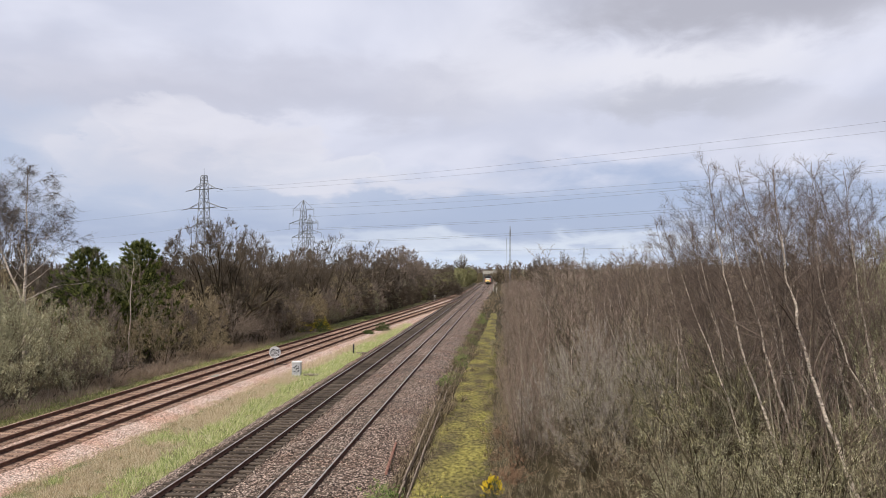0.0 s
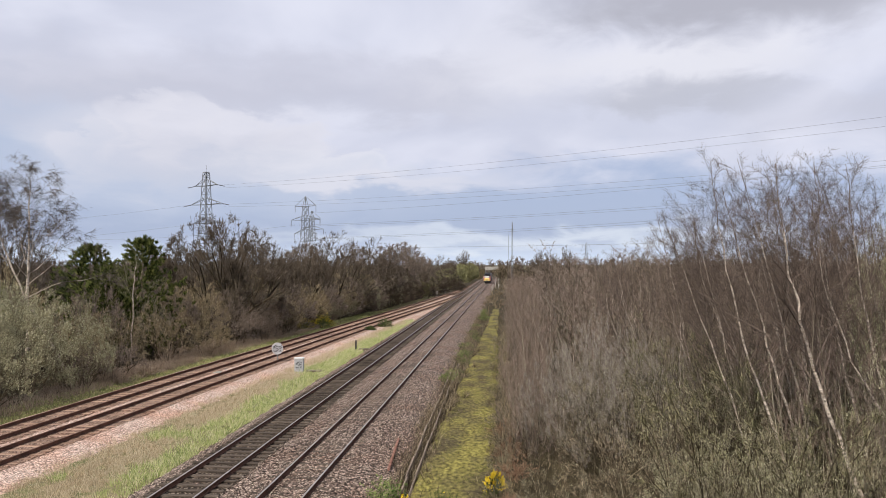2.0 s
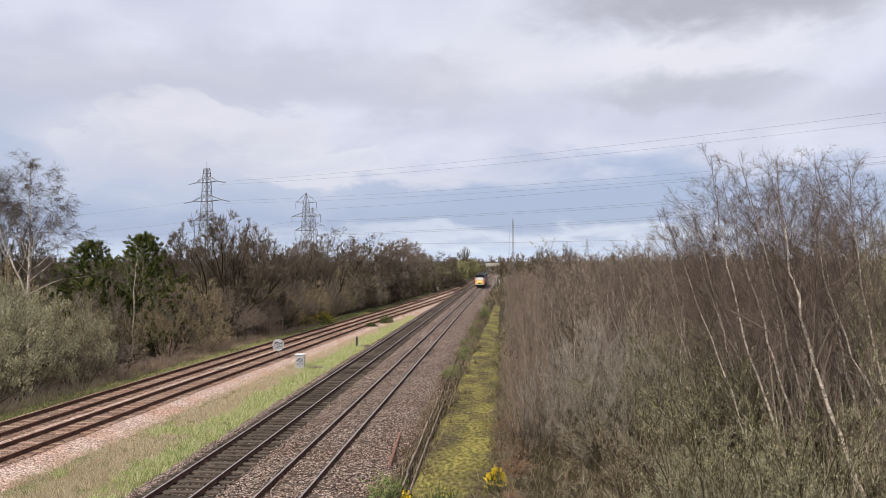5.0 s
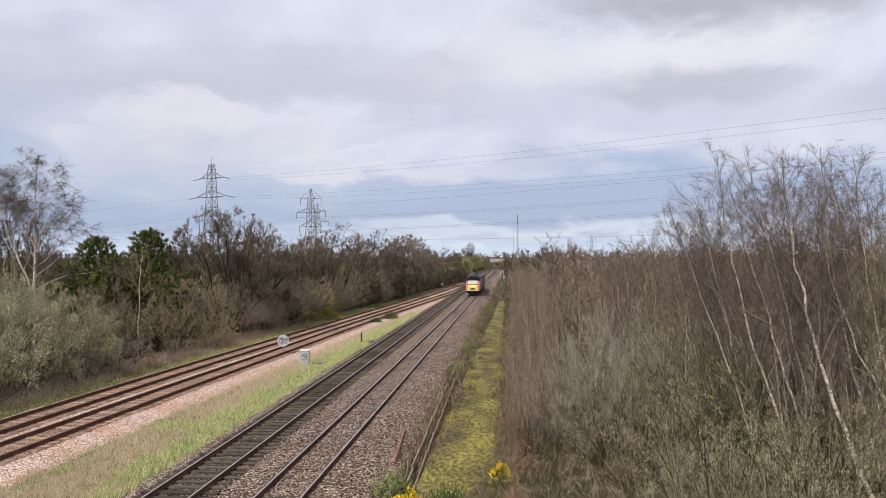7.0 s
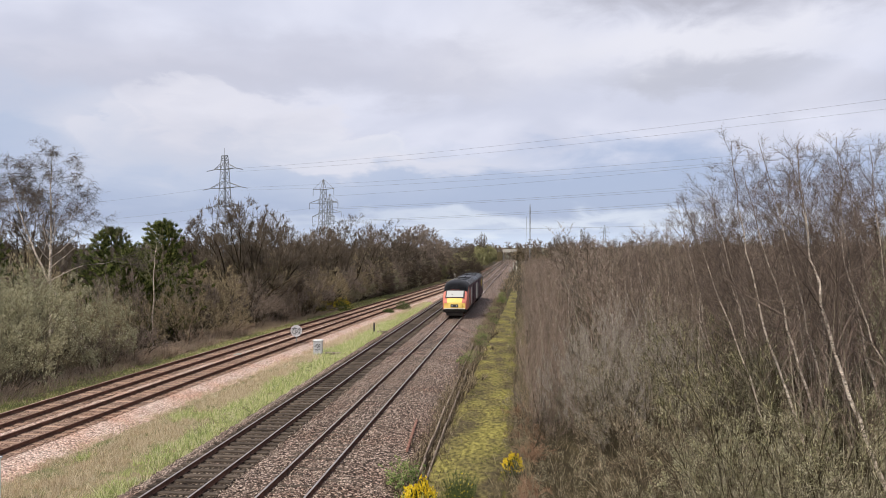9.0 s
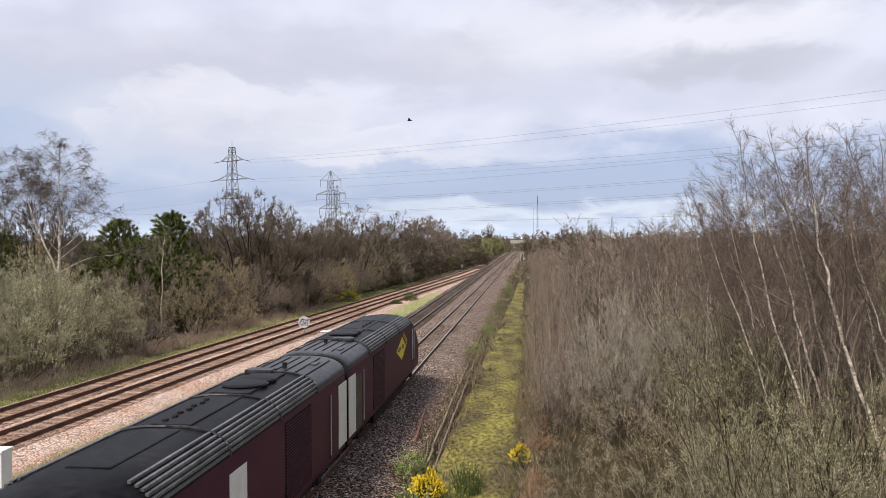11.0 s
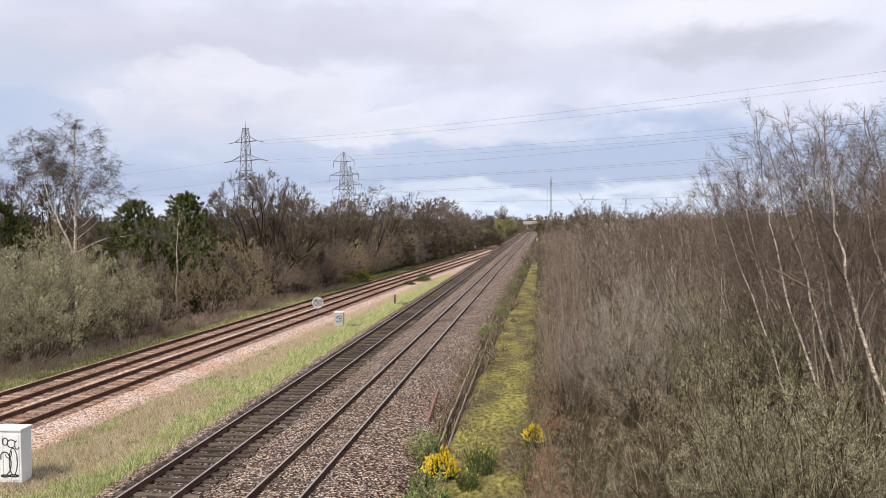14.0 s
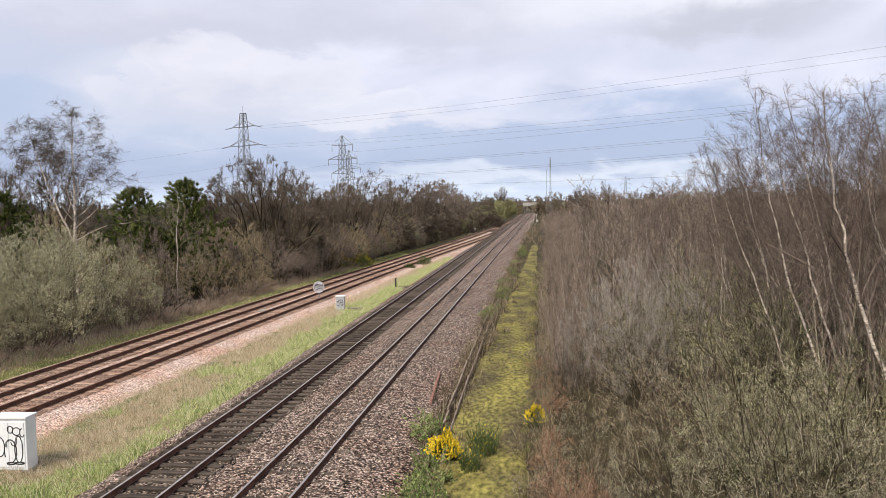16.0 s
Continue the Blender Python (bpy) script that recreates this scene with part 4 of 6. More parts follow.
spread(willows, [(-27.9, 42.4, 6.7, 8.0), (-30.5, 41.0, 6.2, 7.2), (-29.5, 46.0, 6.9, 6.6), (-34.0, 45, 6.9, 8.0), (-28.6, 50.8, 5.7, 5.4), (-29.5, 37.5, 4.8, 6.0), (-22.6, 129.6, 6.6, 7.6), (-21.6, 168, 4.4, 6.0), (-20.5, 150, 5.0, 7.0), (-32.2, 47.6, 6.7, 6.4), (14.2, 29.5, 8.6, 4.6), (16.6, 31.5, 9.4, 5.4)])
ROUND = dict(WILLOW, env=(2.1, 1.5, 3.7), mains=14, lean=72, foot=0.6, ln=1.55, r=0.026, angle=29, twigs=4, twig=0.22, twig_r=0.0120, spray=40, thick=0.010, buds=0, up=0.05, wobble=0.16)
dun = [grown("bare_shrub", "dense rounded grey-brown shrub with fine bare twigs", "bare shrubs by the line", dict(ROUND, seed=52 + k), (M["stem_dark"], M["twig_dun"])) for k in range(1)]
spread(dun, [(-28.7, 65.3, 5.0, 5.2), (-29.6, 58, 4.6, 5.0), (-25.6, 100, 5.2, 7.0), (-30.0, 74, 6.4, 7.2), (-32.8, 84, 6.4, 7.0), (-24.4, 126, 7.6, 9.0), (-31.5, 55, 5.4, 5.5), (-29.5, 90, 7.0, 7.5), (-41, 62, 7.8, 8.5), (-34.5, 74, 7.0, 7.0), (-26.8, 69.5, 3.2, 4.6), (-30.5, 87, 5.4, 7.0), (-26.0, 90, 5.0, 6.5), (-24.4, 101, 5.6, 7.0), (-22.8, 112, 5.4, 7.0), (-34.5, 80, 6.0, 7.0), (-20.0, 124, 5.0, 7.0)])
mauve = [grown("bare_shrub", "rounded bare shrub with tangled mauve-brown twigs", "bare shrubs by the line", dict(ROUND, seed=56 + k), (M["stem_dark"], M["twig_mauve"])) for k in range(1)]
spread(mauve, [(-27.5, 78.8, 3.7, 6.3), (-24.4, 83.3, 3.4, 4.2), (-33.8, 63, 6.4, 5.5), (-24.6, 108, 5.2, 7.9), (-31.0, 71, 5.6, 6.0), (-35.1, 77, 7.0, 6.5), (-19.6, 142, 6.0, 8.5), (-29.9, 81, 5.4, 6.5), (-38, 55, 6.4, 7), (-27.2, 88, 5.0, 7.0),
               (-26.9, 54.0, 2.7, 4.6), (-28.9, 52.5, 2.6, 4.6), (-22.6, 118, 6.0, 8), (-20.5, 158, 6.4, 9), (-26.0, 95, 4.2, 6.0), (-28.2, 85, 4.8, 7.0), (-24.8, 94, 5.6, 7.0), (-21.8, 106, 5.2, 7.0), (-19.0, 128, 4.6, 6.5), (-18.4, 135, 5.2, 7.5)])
spread([grown("olive_shrub", "rounded olive-brown shrub with fine pale twigs", "pale shrubs by the line", dict(ROUND, seed=64), (M["twig_olive_dark"], M["twig_olive"]))],
       [(-22.6, 114, 4.4, 6.5), (-21.0, 136, 4.2, 6.5), (-18.4, 156, 4.2, 7), (-17.6, 170, 4.6, 8), (-16.8, 186, 5.0, 9), (-16.2, 205, 5.0, 9), (-23.4, 106, 3.6, 5.5)])
spread([grown("grey_shrub", "grey-green rounded shrub with pale bare twigs", "pale shrubs by the line", dict(ROUND, seed=53), (M["bark"], M["twig_grey"]))],
       [(-21.6, 124, 5.2, 8.0), (-18.9, 166, 5.6, 8.0), (-31.6, 66.5, 5.2, 5.2)])
leafy = grown("leafy_shrub", "tall shrub flushed with young yellow-green leaves", "leafing shrubs near the far bridge",
              dict(ROUND, seed=54, mains=12, twigs=3, twig=0.5, twig_r=0.02, buds=0.9, bud_n=2, bud_len=0.22, bud_r=0.10), (M["bark"], M["twig_olive"], M["young_leaf"]), cover="leaf_cover")
make_copies(leafy, [(-16.4, 232, 5.6, 8.0), (-15.9, 262, 6.0, 8.5), (-15.6, 315, 6.8, 9.5), (-17.0, 350, 7.6, 10), (-17.9, 205, 5.0, 7.5), (-19, 290, 6.6, 10), (-17.2, 388, 8.2, 10), (-15.0, 398, 7.2, 5), (-18.5, 184, 4.6, 6.5)])

# tall silver birches on the near side
SLENDER = dict(limbs=26, rise=40, ln=0.160, white=0.84, k=2, ratio=0.74, angle=27, three=0.15, lateral=0.7, wobble=0.19, up=0.05, thick=0.035, twigs=13, twig=0.34, twig_r=0.0058, spray=44, fork=0.45, buds=0, clad=2, droop=0.05, wind=-0.03)
NEAR_BIRCH = [  # x, y, lean, bend, height, radius, bare share, seed
    (9.2, 29.4, -0.30, -0.005, 10.4, 0.045, 0.38, 61), (10.4, 28.5, -0.46, 0.0160, 12.4, 0.062, 0.40, 62), (10.9, 29.1, -0.31, 0.002, 11.6, 0.065, 0.40, 63), (11.4, 30.2, -0.18, -0.004, 12.7, 0.060, 0.38, 64),
    (11.6, 31.7, 0.03, -0.013, 12.6, 0.058, 0.40, 65), (11.9, 26.7, -0.48, 0.0185, 12.1, 0.095, 0.42, 66), (15.2, 27.4, -0.95, 0.045, 10.9, 0.055, 0.45, 67), (13.1, 28.9, -0.33, 0.012, 12.6, 0.065, 0.38, 68), (14.0, 28.0, -0.36, 0.013, 12.2, 0.06, 0.36, 69)]
near = []
for x, y, lean, bend, h, r, bare, seed in NEAR_BIRCH:
    near.append(birch("slender silver birch with white bark and dark fine twigs", seed, (lean, bend, 0.96 * h, 0.85 * r, 0.85 * bare), dict(SLENDER, lean_y=0.01), (M["birch_bark"], M["twig_plum"]), "silver birches over the scrub"))
    near[-1].matrix_basis = pose(x, y, -0.6)
for i, (x, y, s) in enumerate(((13.5, 32, 0.98), (12.2, 34, 0.9), (16.5, 31, 1.0), (11.5, 37, 0.86), (15.5, 35, 1.0), (18.0, 33, 1.0), (14.2, 39, 0.95), (17.5, 38, 1.02), (19.5, 36, 1.0), (13.0, 44, 0.92), (17.0, 45, 1.0), (21, 42, 1.02),
                               (9.6, 39.2, 0.80), (10.4, 35.2, 0.88), (9.0, 45.2, 0.76), (11.8, 37.5, 1.0), (8.6, 50, 0.75), (10.6, 48, 0.8), (12.6, 40, 0.96), (10.0, 42, 0.86), (13.4, 36, 1.0))):
    copy_thing(near[(3 * i) % 9], pose(x, y, -0.6, 0, 0, rngp.uniform(-30, 30)) @ Matrix.Scale(s, 4))
slim = birch("slim white-stemmed young birch in the thicket", 34, (-0.05, 0.0, 9.0, 0.05, 0.4), dict(SLENDER, limbs=12, white=0.75, twigs=7, twig_r=0.009, twig=0.45), (M["birch_bark"], M["twig_brown"]), "young birches in the thicket")
make_copies(slim, [(15.0, 60, 9.4, 3.2), (18.5, 66, 9.8, 3.4), (11.5, 70, 9.2, 3.0), (22.0, 72, 10.2, 3.6), (8.5, 78, 8.8, 2.8), (14.0, 84, 9.4, 3.2), (20.0, 90, 9.8, 3.6), (27.0, 84, 10.4, 4.0), (10.5, 100, 9.0, 3.2), (17.0, 110, 9.6, 3.6), (7.0, 52, 8.6, 2.6), (7.8, 53, 8.9, 2.6), (8.4, 54, 8.5, 2.4), (6.2, 55, 8.2, 2.2), (9.4, 53, 8.8, 2.6), (5.0, 60, 8.0, 2.2), (10.4, 56, 9.0, 3), (3.6, 66, 8.0, 2.2), (12.0, 55, 9.2, 3), (8.6, 41, 8.2, 3.2), (10.2, 47, 8.8, 3.4)])

def shrub_proto(name, label, seed, n, lean, h, mats, P, group):
    return plant(name, label, "shrub", seed, fan(random.Random(seed), n, 1, lean, h, 0.05), P, mats, "stem", "crown", group)


# scrub and thicket on the near side, in patches
thicket_P = dict(SHRUB, segs=(6, 3), wobble=(0.06, 0.16), up=(0.05, 0.10), sides=(3, 3), kids=(16, 7), start=(0.12, 0.1), angle=(28, 34), ratio=(0.22, 0.45),
                 shrink=(0.5, 0.4), twig=0.34, twig_up=0.3, twig_r=0.0085, min_r=0.010, side=2)
def upright(n, radius, h, lean, r):
    def stems(rng):
        out = []
        for i in range(n):
            a, b = rng.uniform(0, 6.283), radius * math.sqrt(rng.random())
            out.append(((math.cos(a) * b, math.sin(a) * b, -0.2), (rng.gauss(0, lean), rng.gauss(0, lean), 1), h * rng.uniform(0.6, 1.05), r * rng.uniform(0.7, 1.3)))
        return out
    return stems


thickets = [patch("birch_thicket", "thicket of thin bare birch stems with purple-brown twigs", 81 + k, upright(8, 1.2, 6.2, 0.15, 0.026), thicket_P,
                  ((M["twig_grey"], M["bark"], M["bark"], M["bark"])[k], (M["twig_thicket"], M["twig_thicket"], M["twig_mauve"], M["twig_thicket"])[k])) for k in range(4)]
SCRUB = dict(ROUND, env=(1.40, 1.0, 2.4), mains=15, lean=74, foot=0.8, ln=1.1, r=0.013, k=3, angle=27, thick=0.0052, wobble=0.15, twigs=7, twig=0.17, twig_r=0.0034, spray=40, fork=0.5,
             buds=0.30, bud_n=1, bud_len=0.024, bud_r=0.0070)
TALL = dict(SCRUB, env=(2.1, 1.6, 3.9), mains=18, ln=1.85, r=0.018, twigs=9, twig=0.22, twig_r=0.0052, bud_len=0.030, bud_r=0.009)
KINDS = (dict(), dict(up=0.02), dict(up=0.03, angle=33, buds=0.12), dict(buds=0.5))
# dark stems carry the shade of the scrub's interior in their colour
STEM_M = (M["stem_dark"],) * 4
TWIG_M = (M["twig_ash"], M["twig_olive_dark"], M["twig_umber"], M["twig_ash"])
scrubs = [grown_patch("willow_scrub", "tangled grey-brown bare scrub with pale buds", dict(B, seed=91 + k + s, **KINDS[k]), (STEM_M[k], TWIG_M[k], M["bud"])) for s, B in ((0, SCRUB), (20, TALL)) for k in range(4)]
catkins = grown_patch("catkin_scrub", "pale willow scrub thick with cream catkins", dict(SCRUB, seed=97, buds=0.9, bud_n=2, bud_len=0.040, bud_r=0.014), (M["twig_olive"], M["twig_ash"], M["bud"]))
scrubs.append(catkins)
lilac = grown_patch("willow_scrub", "pale grey-lilac mound of fine bare scrub", dict(TALL, seed=133, buds=0.5, twigs=11, spray=34), (M["bark"], M["twig_lilac"], M["bud"]))
scrubs.append(lilac)
rngs = random.Random(5)
used = set()
size_of = {p.name: extent(p) for p in thickets + scrubs}


def put(proto, x, y, w, h):
    h0, w0 = size_of[proto.name]
    ob = proto if proto.name not in used else copy_thing(proto, Matrix())
    used.add(ob.name)
    set_pose(ob, x, y, ground_z(x, y), rngs.uniform(0, 6.283), w / (2 * w0), h / h0)


y = 11.0
while y < 60:                                           # low scrub, nearest, as separate domes; its kinds come in drifts
    gap = 2.35 * (y / 20) ** 0.7
    x = 0.9 + rngs.uniform(0, 0.4)
    while x < 0.47 * y + 2.5:
        lump = noise.noise((x * 0.24, y * 0.17, 8))
        k = rngs.uniform(0.62, 1.28)
        h = (2.7 + 1.9 * lump + 0.5 * min(1, max(0, x - 2) / 6) + 2.2 * min(1, max(0, y - 26) / 20)) * (0.42 + 0.58 * min(1, max(0, x - 0.4) / 3.0)) * k
        drift = noise.noise((x * 0.20 + 9, y * 0.13, 1)) * 1.6 + rngs.uniform(-0.3, 0.3)
        kind = 2 if drift < -0.25 else 0 if drift < 0.25 else 3 if drift < 0.55 else 1
        w = min(h * rngs.uniform(1.05, 1.5), 2 * (x + 0.6))
        if y > 37 and x < 1.2 + 0.65 * (y - 37):
            x += gap
            continue
        put(scrubs[kind + (4 if h > 3.6 else 0)], x + rngs.uniform(-0.3, 0.5), y + rngs.uniform(-0.5, 0.5), w, h)
        x += gap * rngs.uniform(0.85, 1.15)
    y += gap * 0.85
for x, y, w, h in ((5.5, 23.5, 3.0, 2.7), (6.6, 24.4, 2.8, 2.9), (4.6, 22.6, 2.4, 2.3), (7.6, 22.8, 2.6, 2.6), (13.0, 27.5, 3.0, 6.2)):
    put(catkins, x, y, w, h)
for x, y, w, h in ((2.3, 34.5, 3.6, 4.6), (3.7, 36.8, 4.2, 5.2), (5.2, 36.9, 4.4, 5.4), (5.6, 34.0, 3.8, 4.8), (3.3, 32.4, 3.4, 4.2), (6.8, 38.0, 4.2, 5.4), (4.4, 39.5, 4.4, 5.6)):
    put(lilac, x, y, w, h)
y = 26.0
while y < 300:                                          # birch thicket behind it
    gap = 2.35 * (y / 29) ** 1.0
    x = 0.25 + 0.25 * gap
    while x < 0.46 * y + 4:
        if y > 50 or x > 9.5 or (y > 36 and x < 1.6 + 0.65 * (y - 37)):
            edge = min(1, (x - 0.3 * gap) / 2.5)
            h = (7.6 + 1.7 * min(1, x / 9)) * (1 + 0.14 * noise.noise((x * 0.25, y * 0.12, 2))) * (0.78 + 0.22 * edge) * rngs.uniform(0.82, 1.04)
            if y < 50:
                h *= 0.82
            w = min(rngs.uniform(3.0, 4.2) * gap / 2.2, 2 * (x + 0.35))
            put(thickets[rngs.choice((0, 0, 1, 1, 2, 2, 3))], x + rngs.uniform(0, 0.4) * gap, y + rngs.uniform(-0.4, 0.4) * gap, w, h)
        x += gap
    y += gap
y = 19.0
while y < 100:                                          # low growth spilling over the edge of the path
    put(scrubs[rngs.choice((0, 2, 2, 3))], rngs.uniform(-0.75, 0.35), y, rngs.uniform(0.9, 1.8), rngs.uniform(0.4, 1.3))
    y += rngs.uniform(0.7, 1.5) * (1 + y / 60)
y = 34.0
while y < 230:                                          # ragged edge of the thicket along the path
    w = rngs.uniform(1.9, 2.8) * (1 + y / 150)
    put(thickets[rngs.choice((0, 1, 2, 3))], 0.5 * w - rngs.uniform(0.1, 0.7), y, w, rngs.uniform(2.2, 4.4) * (0.8 + y / 240))
    y += 1.5 * (y / 34) ** 0.9

# ---------------------------------------------------------------- grass, moss tufts, loose stones
def tufts(name, label, n, place, h, r, material, seed, lean=0.35):
    rng = random.Random(seed)
    w = Wood()
    for i in range(n):
        got = place(rng)
        if not got:
            continue
        x, y, z, s = got
        for k in range(3):
            d = Vector((rng.gauss(0, lean), rng.gauss(0, lean), 1)).normalized()
            w.spike(Vector((x + rng.gauss(0, 0.05), y + rng.gauss(0, 0.05), z)), d * h * s * rng.uniform(0.5, 1.2), r * s)
    return tagged(part(name, w.mesh(), material, None), label, "grass", "", "stuff")


def clumps(name, label, n, place, h, r, material, seed, blades=14, spread=0.10):
    """Grass in tussocks, blades leaning out of each."""
    rng = random.Random(seed)
    w = Wood()
    for i in range(n):
        got = place(rng)
        if not got:
            continue
        x, y, z, s = got
        for k in range(blades):
            a, b = rng.uniform(0, 6.283), spread * s * math.sqrt(rng.random())
            d = Vector((math.cos(a) * b * 5 + rng.gauss(0, 0.2), math.sin(a) * b * 5 + rng.gauss(0, 0.2), 1)).normalized()
            w.spike(Vector((x + math.cos(a) * b, y + math.sin(a) * b, z)), d * h * s * rng.uniform(0.5, 1.2), r * (0.6 + 0.4 * s))
    return tagged(part(name, w.mesh(), material, None), label, "grass", "", "stuff")


def verge_place(green):
    def place(rng):
        y = 14 + 98 * rng.random() ** 1.5
        a, b = spline(SIDE_B, y) + 2.4, -13.2
        if y < 16:
            a = -20
        u = rng.random()
        x = a + (b - a) * u
        patchy = 0.8 * noise.noise((x * 0.5, y * 0.18, 4)) + 0.3 * noise.noise((x * 1.2, y * 0.5, 9)) + (u - 0.60) * 1.8 + (0.22 if 36 < y < 90 else 0.0)
        if (patchy > 0.05) != green:
            return None
        return x, y, -0.5, rng.uniform(0.5, 1.4) * (1 + y / 110)
    return place


clumps("grass", "lush pale green grass tussocks on the verge", 8000, verge_place(True), 0.25, 0.0125, M["grass"], 3)
clumps("dead_grass", "dry straw-coloured grass on the verge", 8500, verge_place(False), 0.21, 0.0110, M["grass_straw"], 4)


def path_place(kind):
    def place(rng):
        y = 14 + 75 * rng.random() ** 1.6
        far = min(1, max(0, (y - 28) / 40))
        u = rng.random()
        x = -3.5 + 1.0 * far + u * (2.9 - 1.0 * far)
        edge = abs(u - 0.5) * 2
        n = noise.noise((x * 0.6, y * 0.22, 2)) + 0.5 * noise.noise((x * 2, y * 0.6, 5))
        if kind == "brown" and (n > 0.10 or edge > 0.9):
            return None
        if kind == "green" and n + edge * 0.45 < 0.28:
            return None
        return x, y, -0.53, rng.uniform(0.5, 1.2)
    return place


clumps("moss_tufts", "brown dead patches on the mossy path", 3800, path_place("brown"), 0.06, 0.012, M["moss_brown"], 5, 9, 0.13)
clumps("moss_tufts", "bright yellow-green moss tufts on the path", 4200, path_place("green"), 0.075, 0.012, M["moss_green"], 15, 9, 0.12)


def bank_place(rng):
    y = 26 + 110 * rng.random() ** 1.4
    return spline(SIDE_A, y) - rng.uniform(2.1, 5.4), y, -0.55, rng.uniform(0.6, 1.3)


tufts("grass", "thin grass at the foot of the bushes", 14000, bank_place, 0.20, 0.014, M["shaded_bank_grass"], 6)
tufts("dead_grass", "dry bramble and dead grass under the bushes", 8000, lambda rng: (lambda y: (spline(SIDE_A, y) - rng.uniform(3.6, 7.5), y, -0.55, rng.uniform(0.8, 1.8)))(30 + 75 * rng.random()), 0.36, 0.012, M["bramble"], 7, 0.6)
tufts("dead_grass", "brown dead stems along the edge of the scrub", 3000, lambda rng: (lambda y: (0.15 - abs(rng.gauss(0, 0.55)) + 0.3 * rng.random(), y, -0.6, rng.uniform(0.6, 1.9)))(14 + 90 * rng.random() ** 1.5), 0.30, 0.005, M["twig_dun"], 17, 0.4)
tufts("dead_grass", "dead stems and litter on the scrub floor", 3500, lambda rng: (lambda y: (0.4 + rng.random() * (0.45 * y + 1), y, -0.62, rng.uniform(0.6, 1.8)))(11 + 28 * rng.random()), 0.4, 0.004, M["twig_umber"], 19, 0.6)
tufts("dead_grass", "brown weeds between ballast and path", 4200, lambda rng: (lambda y: (-3.95 + rng.gauss(0, 0.5), y, -0.6, rng.uniform(0.5, 1.5)))(26 + 100 * rng.random() ** 1.3), 0.34, 0.010, M["twig_umber"], 18, 0.4)


def loose_stones():
    rng = random.Random(8)
    v, f = [], []
    for i in range(34000):
        y = 15 + 42 * rng.random() ** 1.5
        x = rng.uniform(-13.3, -4.6)
        if abs(x - MAIN_A) < 1.3:
            continue
        z = -0.17 if -12.3 < x < -5.7 else -0.25
        if min(abs(x - c - o) for c in (MAIN_A, MAIN_B) for o in (-0.75, 0.75)) < 0.09:
            continue
        if x > -5.6:
            z = -0.20 - 0.42 * min(1, (x + 5.6) / 1.5)
        if x < -12.6:
            z = -0.24 - 0.38 * min(1, (-12.6 - x) / 1.2)
        s = rng.uniform(0.02, 0.038)
        n = len(v)
        for d in ((1, 0, 0), (0, 1, 0), (-1, 0, 0), (0, -1, 0), (0.2, 0.1, 0.8), (0, 0, -0.8)):
            v.append((x + d[0] * s * rng.uniform(0.6, 1.3), y + d[1] * s * rng.uniform(0.6, 1.3), z + d[2] * s * rng.uniform(0.6, 1.2)))
        for k in range(4):
            f += [(n + k, n + (k + 1) % 4, n + 4), (n + (k + 1) % 4, n + k, n + 5)]
    tagged(part("ballast_stones", (v, f), M["stone"], None), "loose angular ballast stones around the rails", "gravel", "", "stuff")


loose_stones()


# ---------------------------------------------------------------- gorse
def gorse(label, seed, r, h, flowers):
    rng = random.Random(seed)
    green, yellow = Wood(), Wood()
    for i in range(2000):
        d = rand_dir(rng)
        d.z = abs(d.z)
        k = rng.random() ** 0.4 * (0.8 + 0.35 * noise.noise(d * 2 + Vector((seed, 0, 0))))
        p = Vector((d.x * r * k, d.y * r * k, d.z * h * k))
        nd = (d + rand_dir(rng) * 0.5 + Vector((0, 0, 0.5))).normalized()
        green.spike(p, nd * rng.uniform(0.07, 0.2), rng.uniform(0.012, 0.024))
        if rng.random() < flowers and k > 0.55 and d.z > 0.15:
            for s in range(3):
                yellow.bud(p + nd * rng.uniform(0.05, 0.22), (nd + rand_dir(rng) * 0.6) * 0.06, 0.028)
    root = tagged(new("gorse_bush"), label, "shrub", "gorse bushes")
    part("foliage", green.mesh(), M["gorse_green"], root)
    if yellow.f:
        part("blossom", yellow.mesh(), M["gorse_flower"], root, "bright yellow flowers")
    return root


for x, y, r, h, fl, s in ((-3.25, 24.9, 0.55, 0.85, 0.62, 1), (-0.42, 29.0, 0.38, 0.68, 0.24, 3)):
    gorse("gorse bush in yellow flower beside the mossy path", s, r, h, fl).matrix_basis = pose(x, y, -0.55)


def broom(seed):
    """Upright dark green stalks with a few flowers."""
    rng = random.Random(seed)
    green, yellow = Wood(), Wood()
    for i in range(130):
        a, b = rng.uniform(0, 6.283), 0.4 * math.sqrt(rng.random())
        p = Vector((math.cos(a) * b, math.sin(a) * b * 1.6, -0.05))
        d = Vector((rng.gauss(0, 0.16) + p.x * 0.5, rng.gauss(0, 0.16) + p.y * 0.3, 1)).normalized()
        ln = rng.uniform(0.45, 1.0)
        green.spike(p, d * ln, 0.012)
        for k in range(6):
            q = p + d * ln * rng.uniform(0.3, 0.95)
            green.spike(q, (d + rand_dir(rng) * 0.6).normalized() * rng.uniform(0.08, 0.22), 0.009)
            if rng.random() < 0.05:
                yellow.bud(q, (d + rand_dir(rng)) * 0.06, 0.028)
    root = tagged(new("broom_bush"), "sparse upright dark green broom with few yellow flowers", "shrub", "broom on the path")
    part("foliage", green.mesh(), M["gorse_green"], root)
    part("blossom", yellow.mesh(), M["gorse_flower"], root, "a few yellow flowers")
    return root


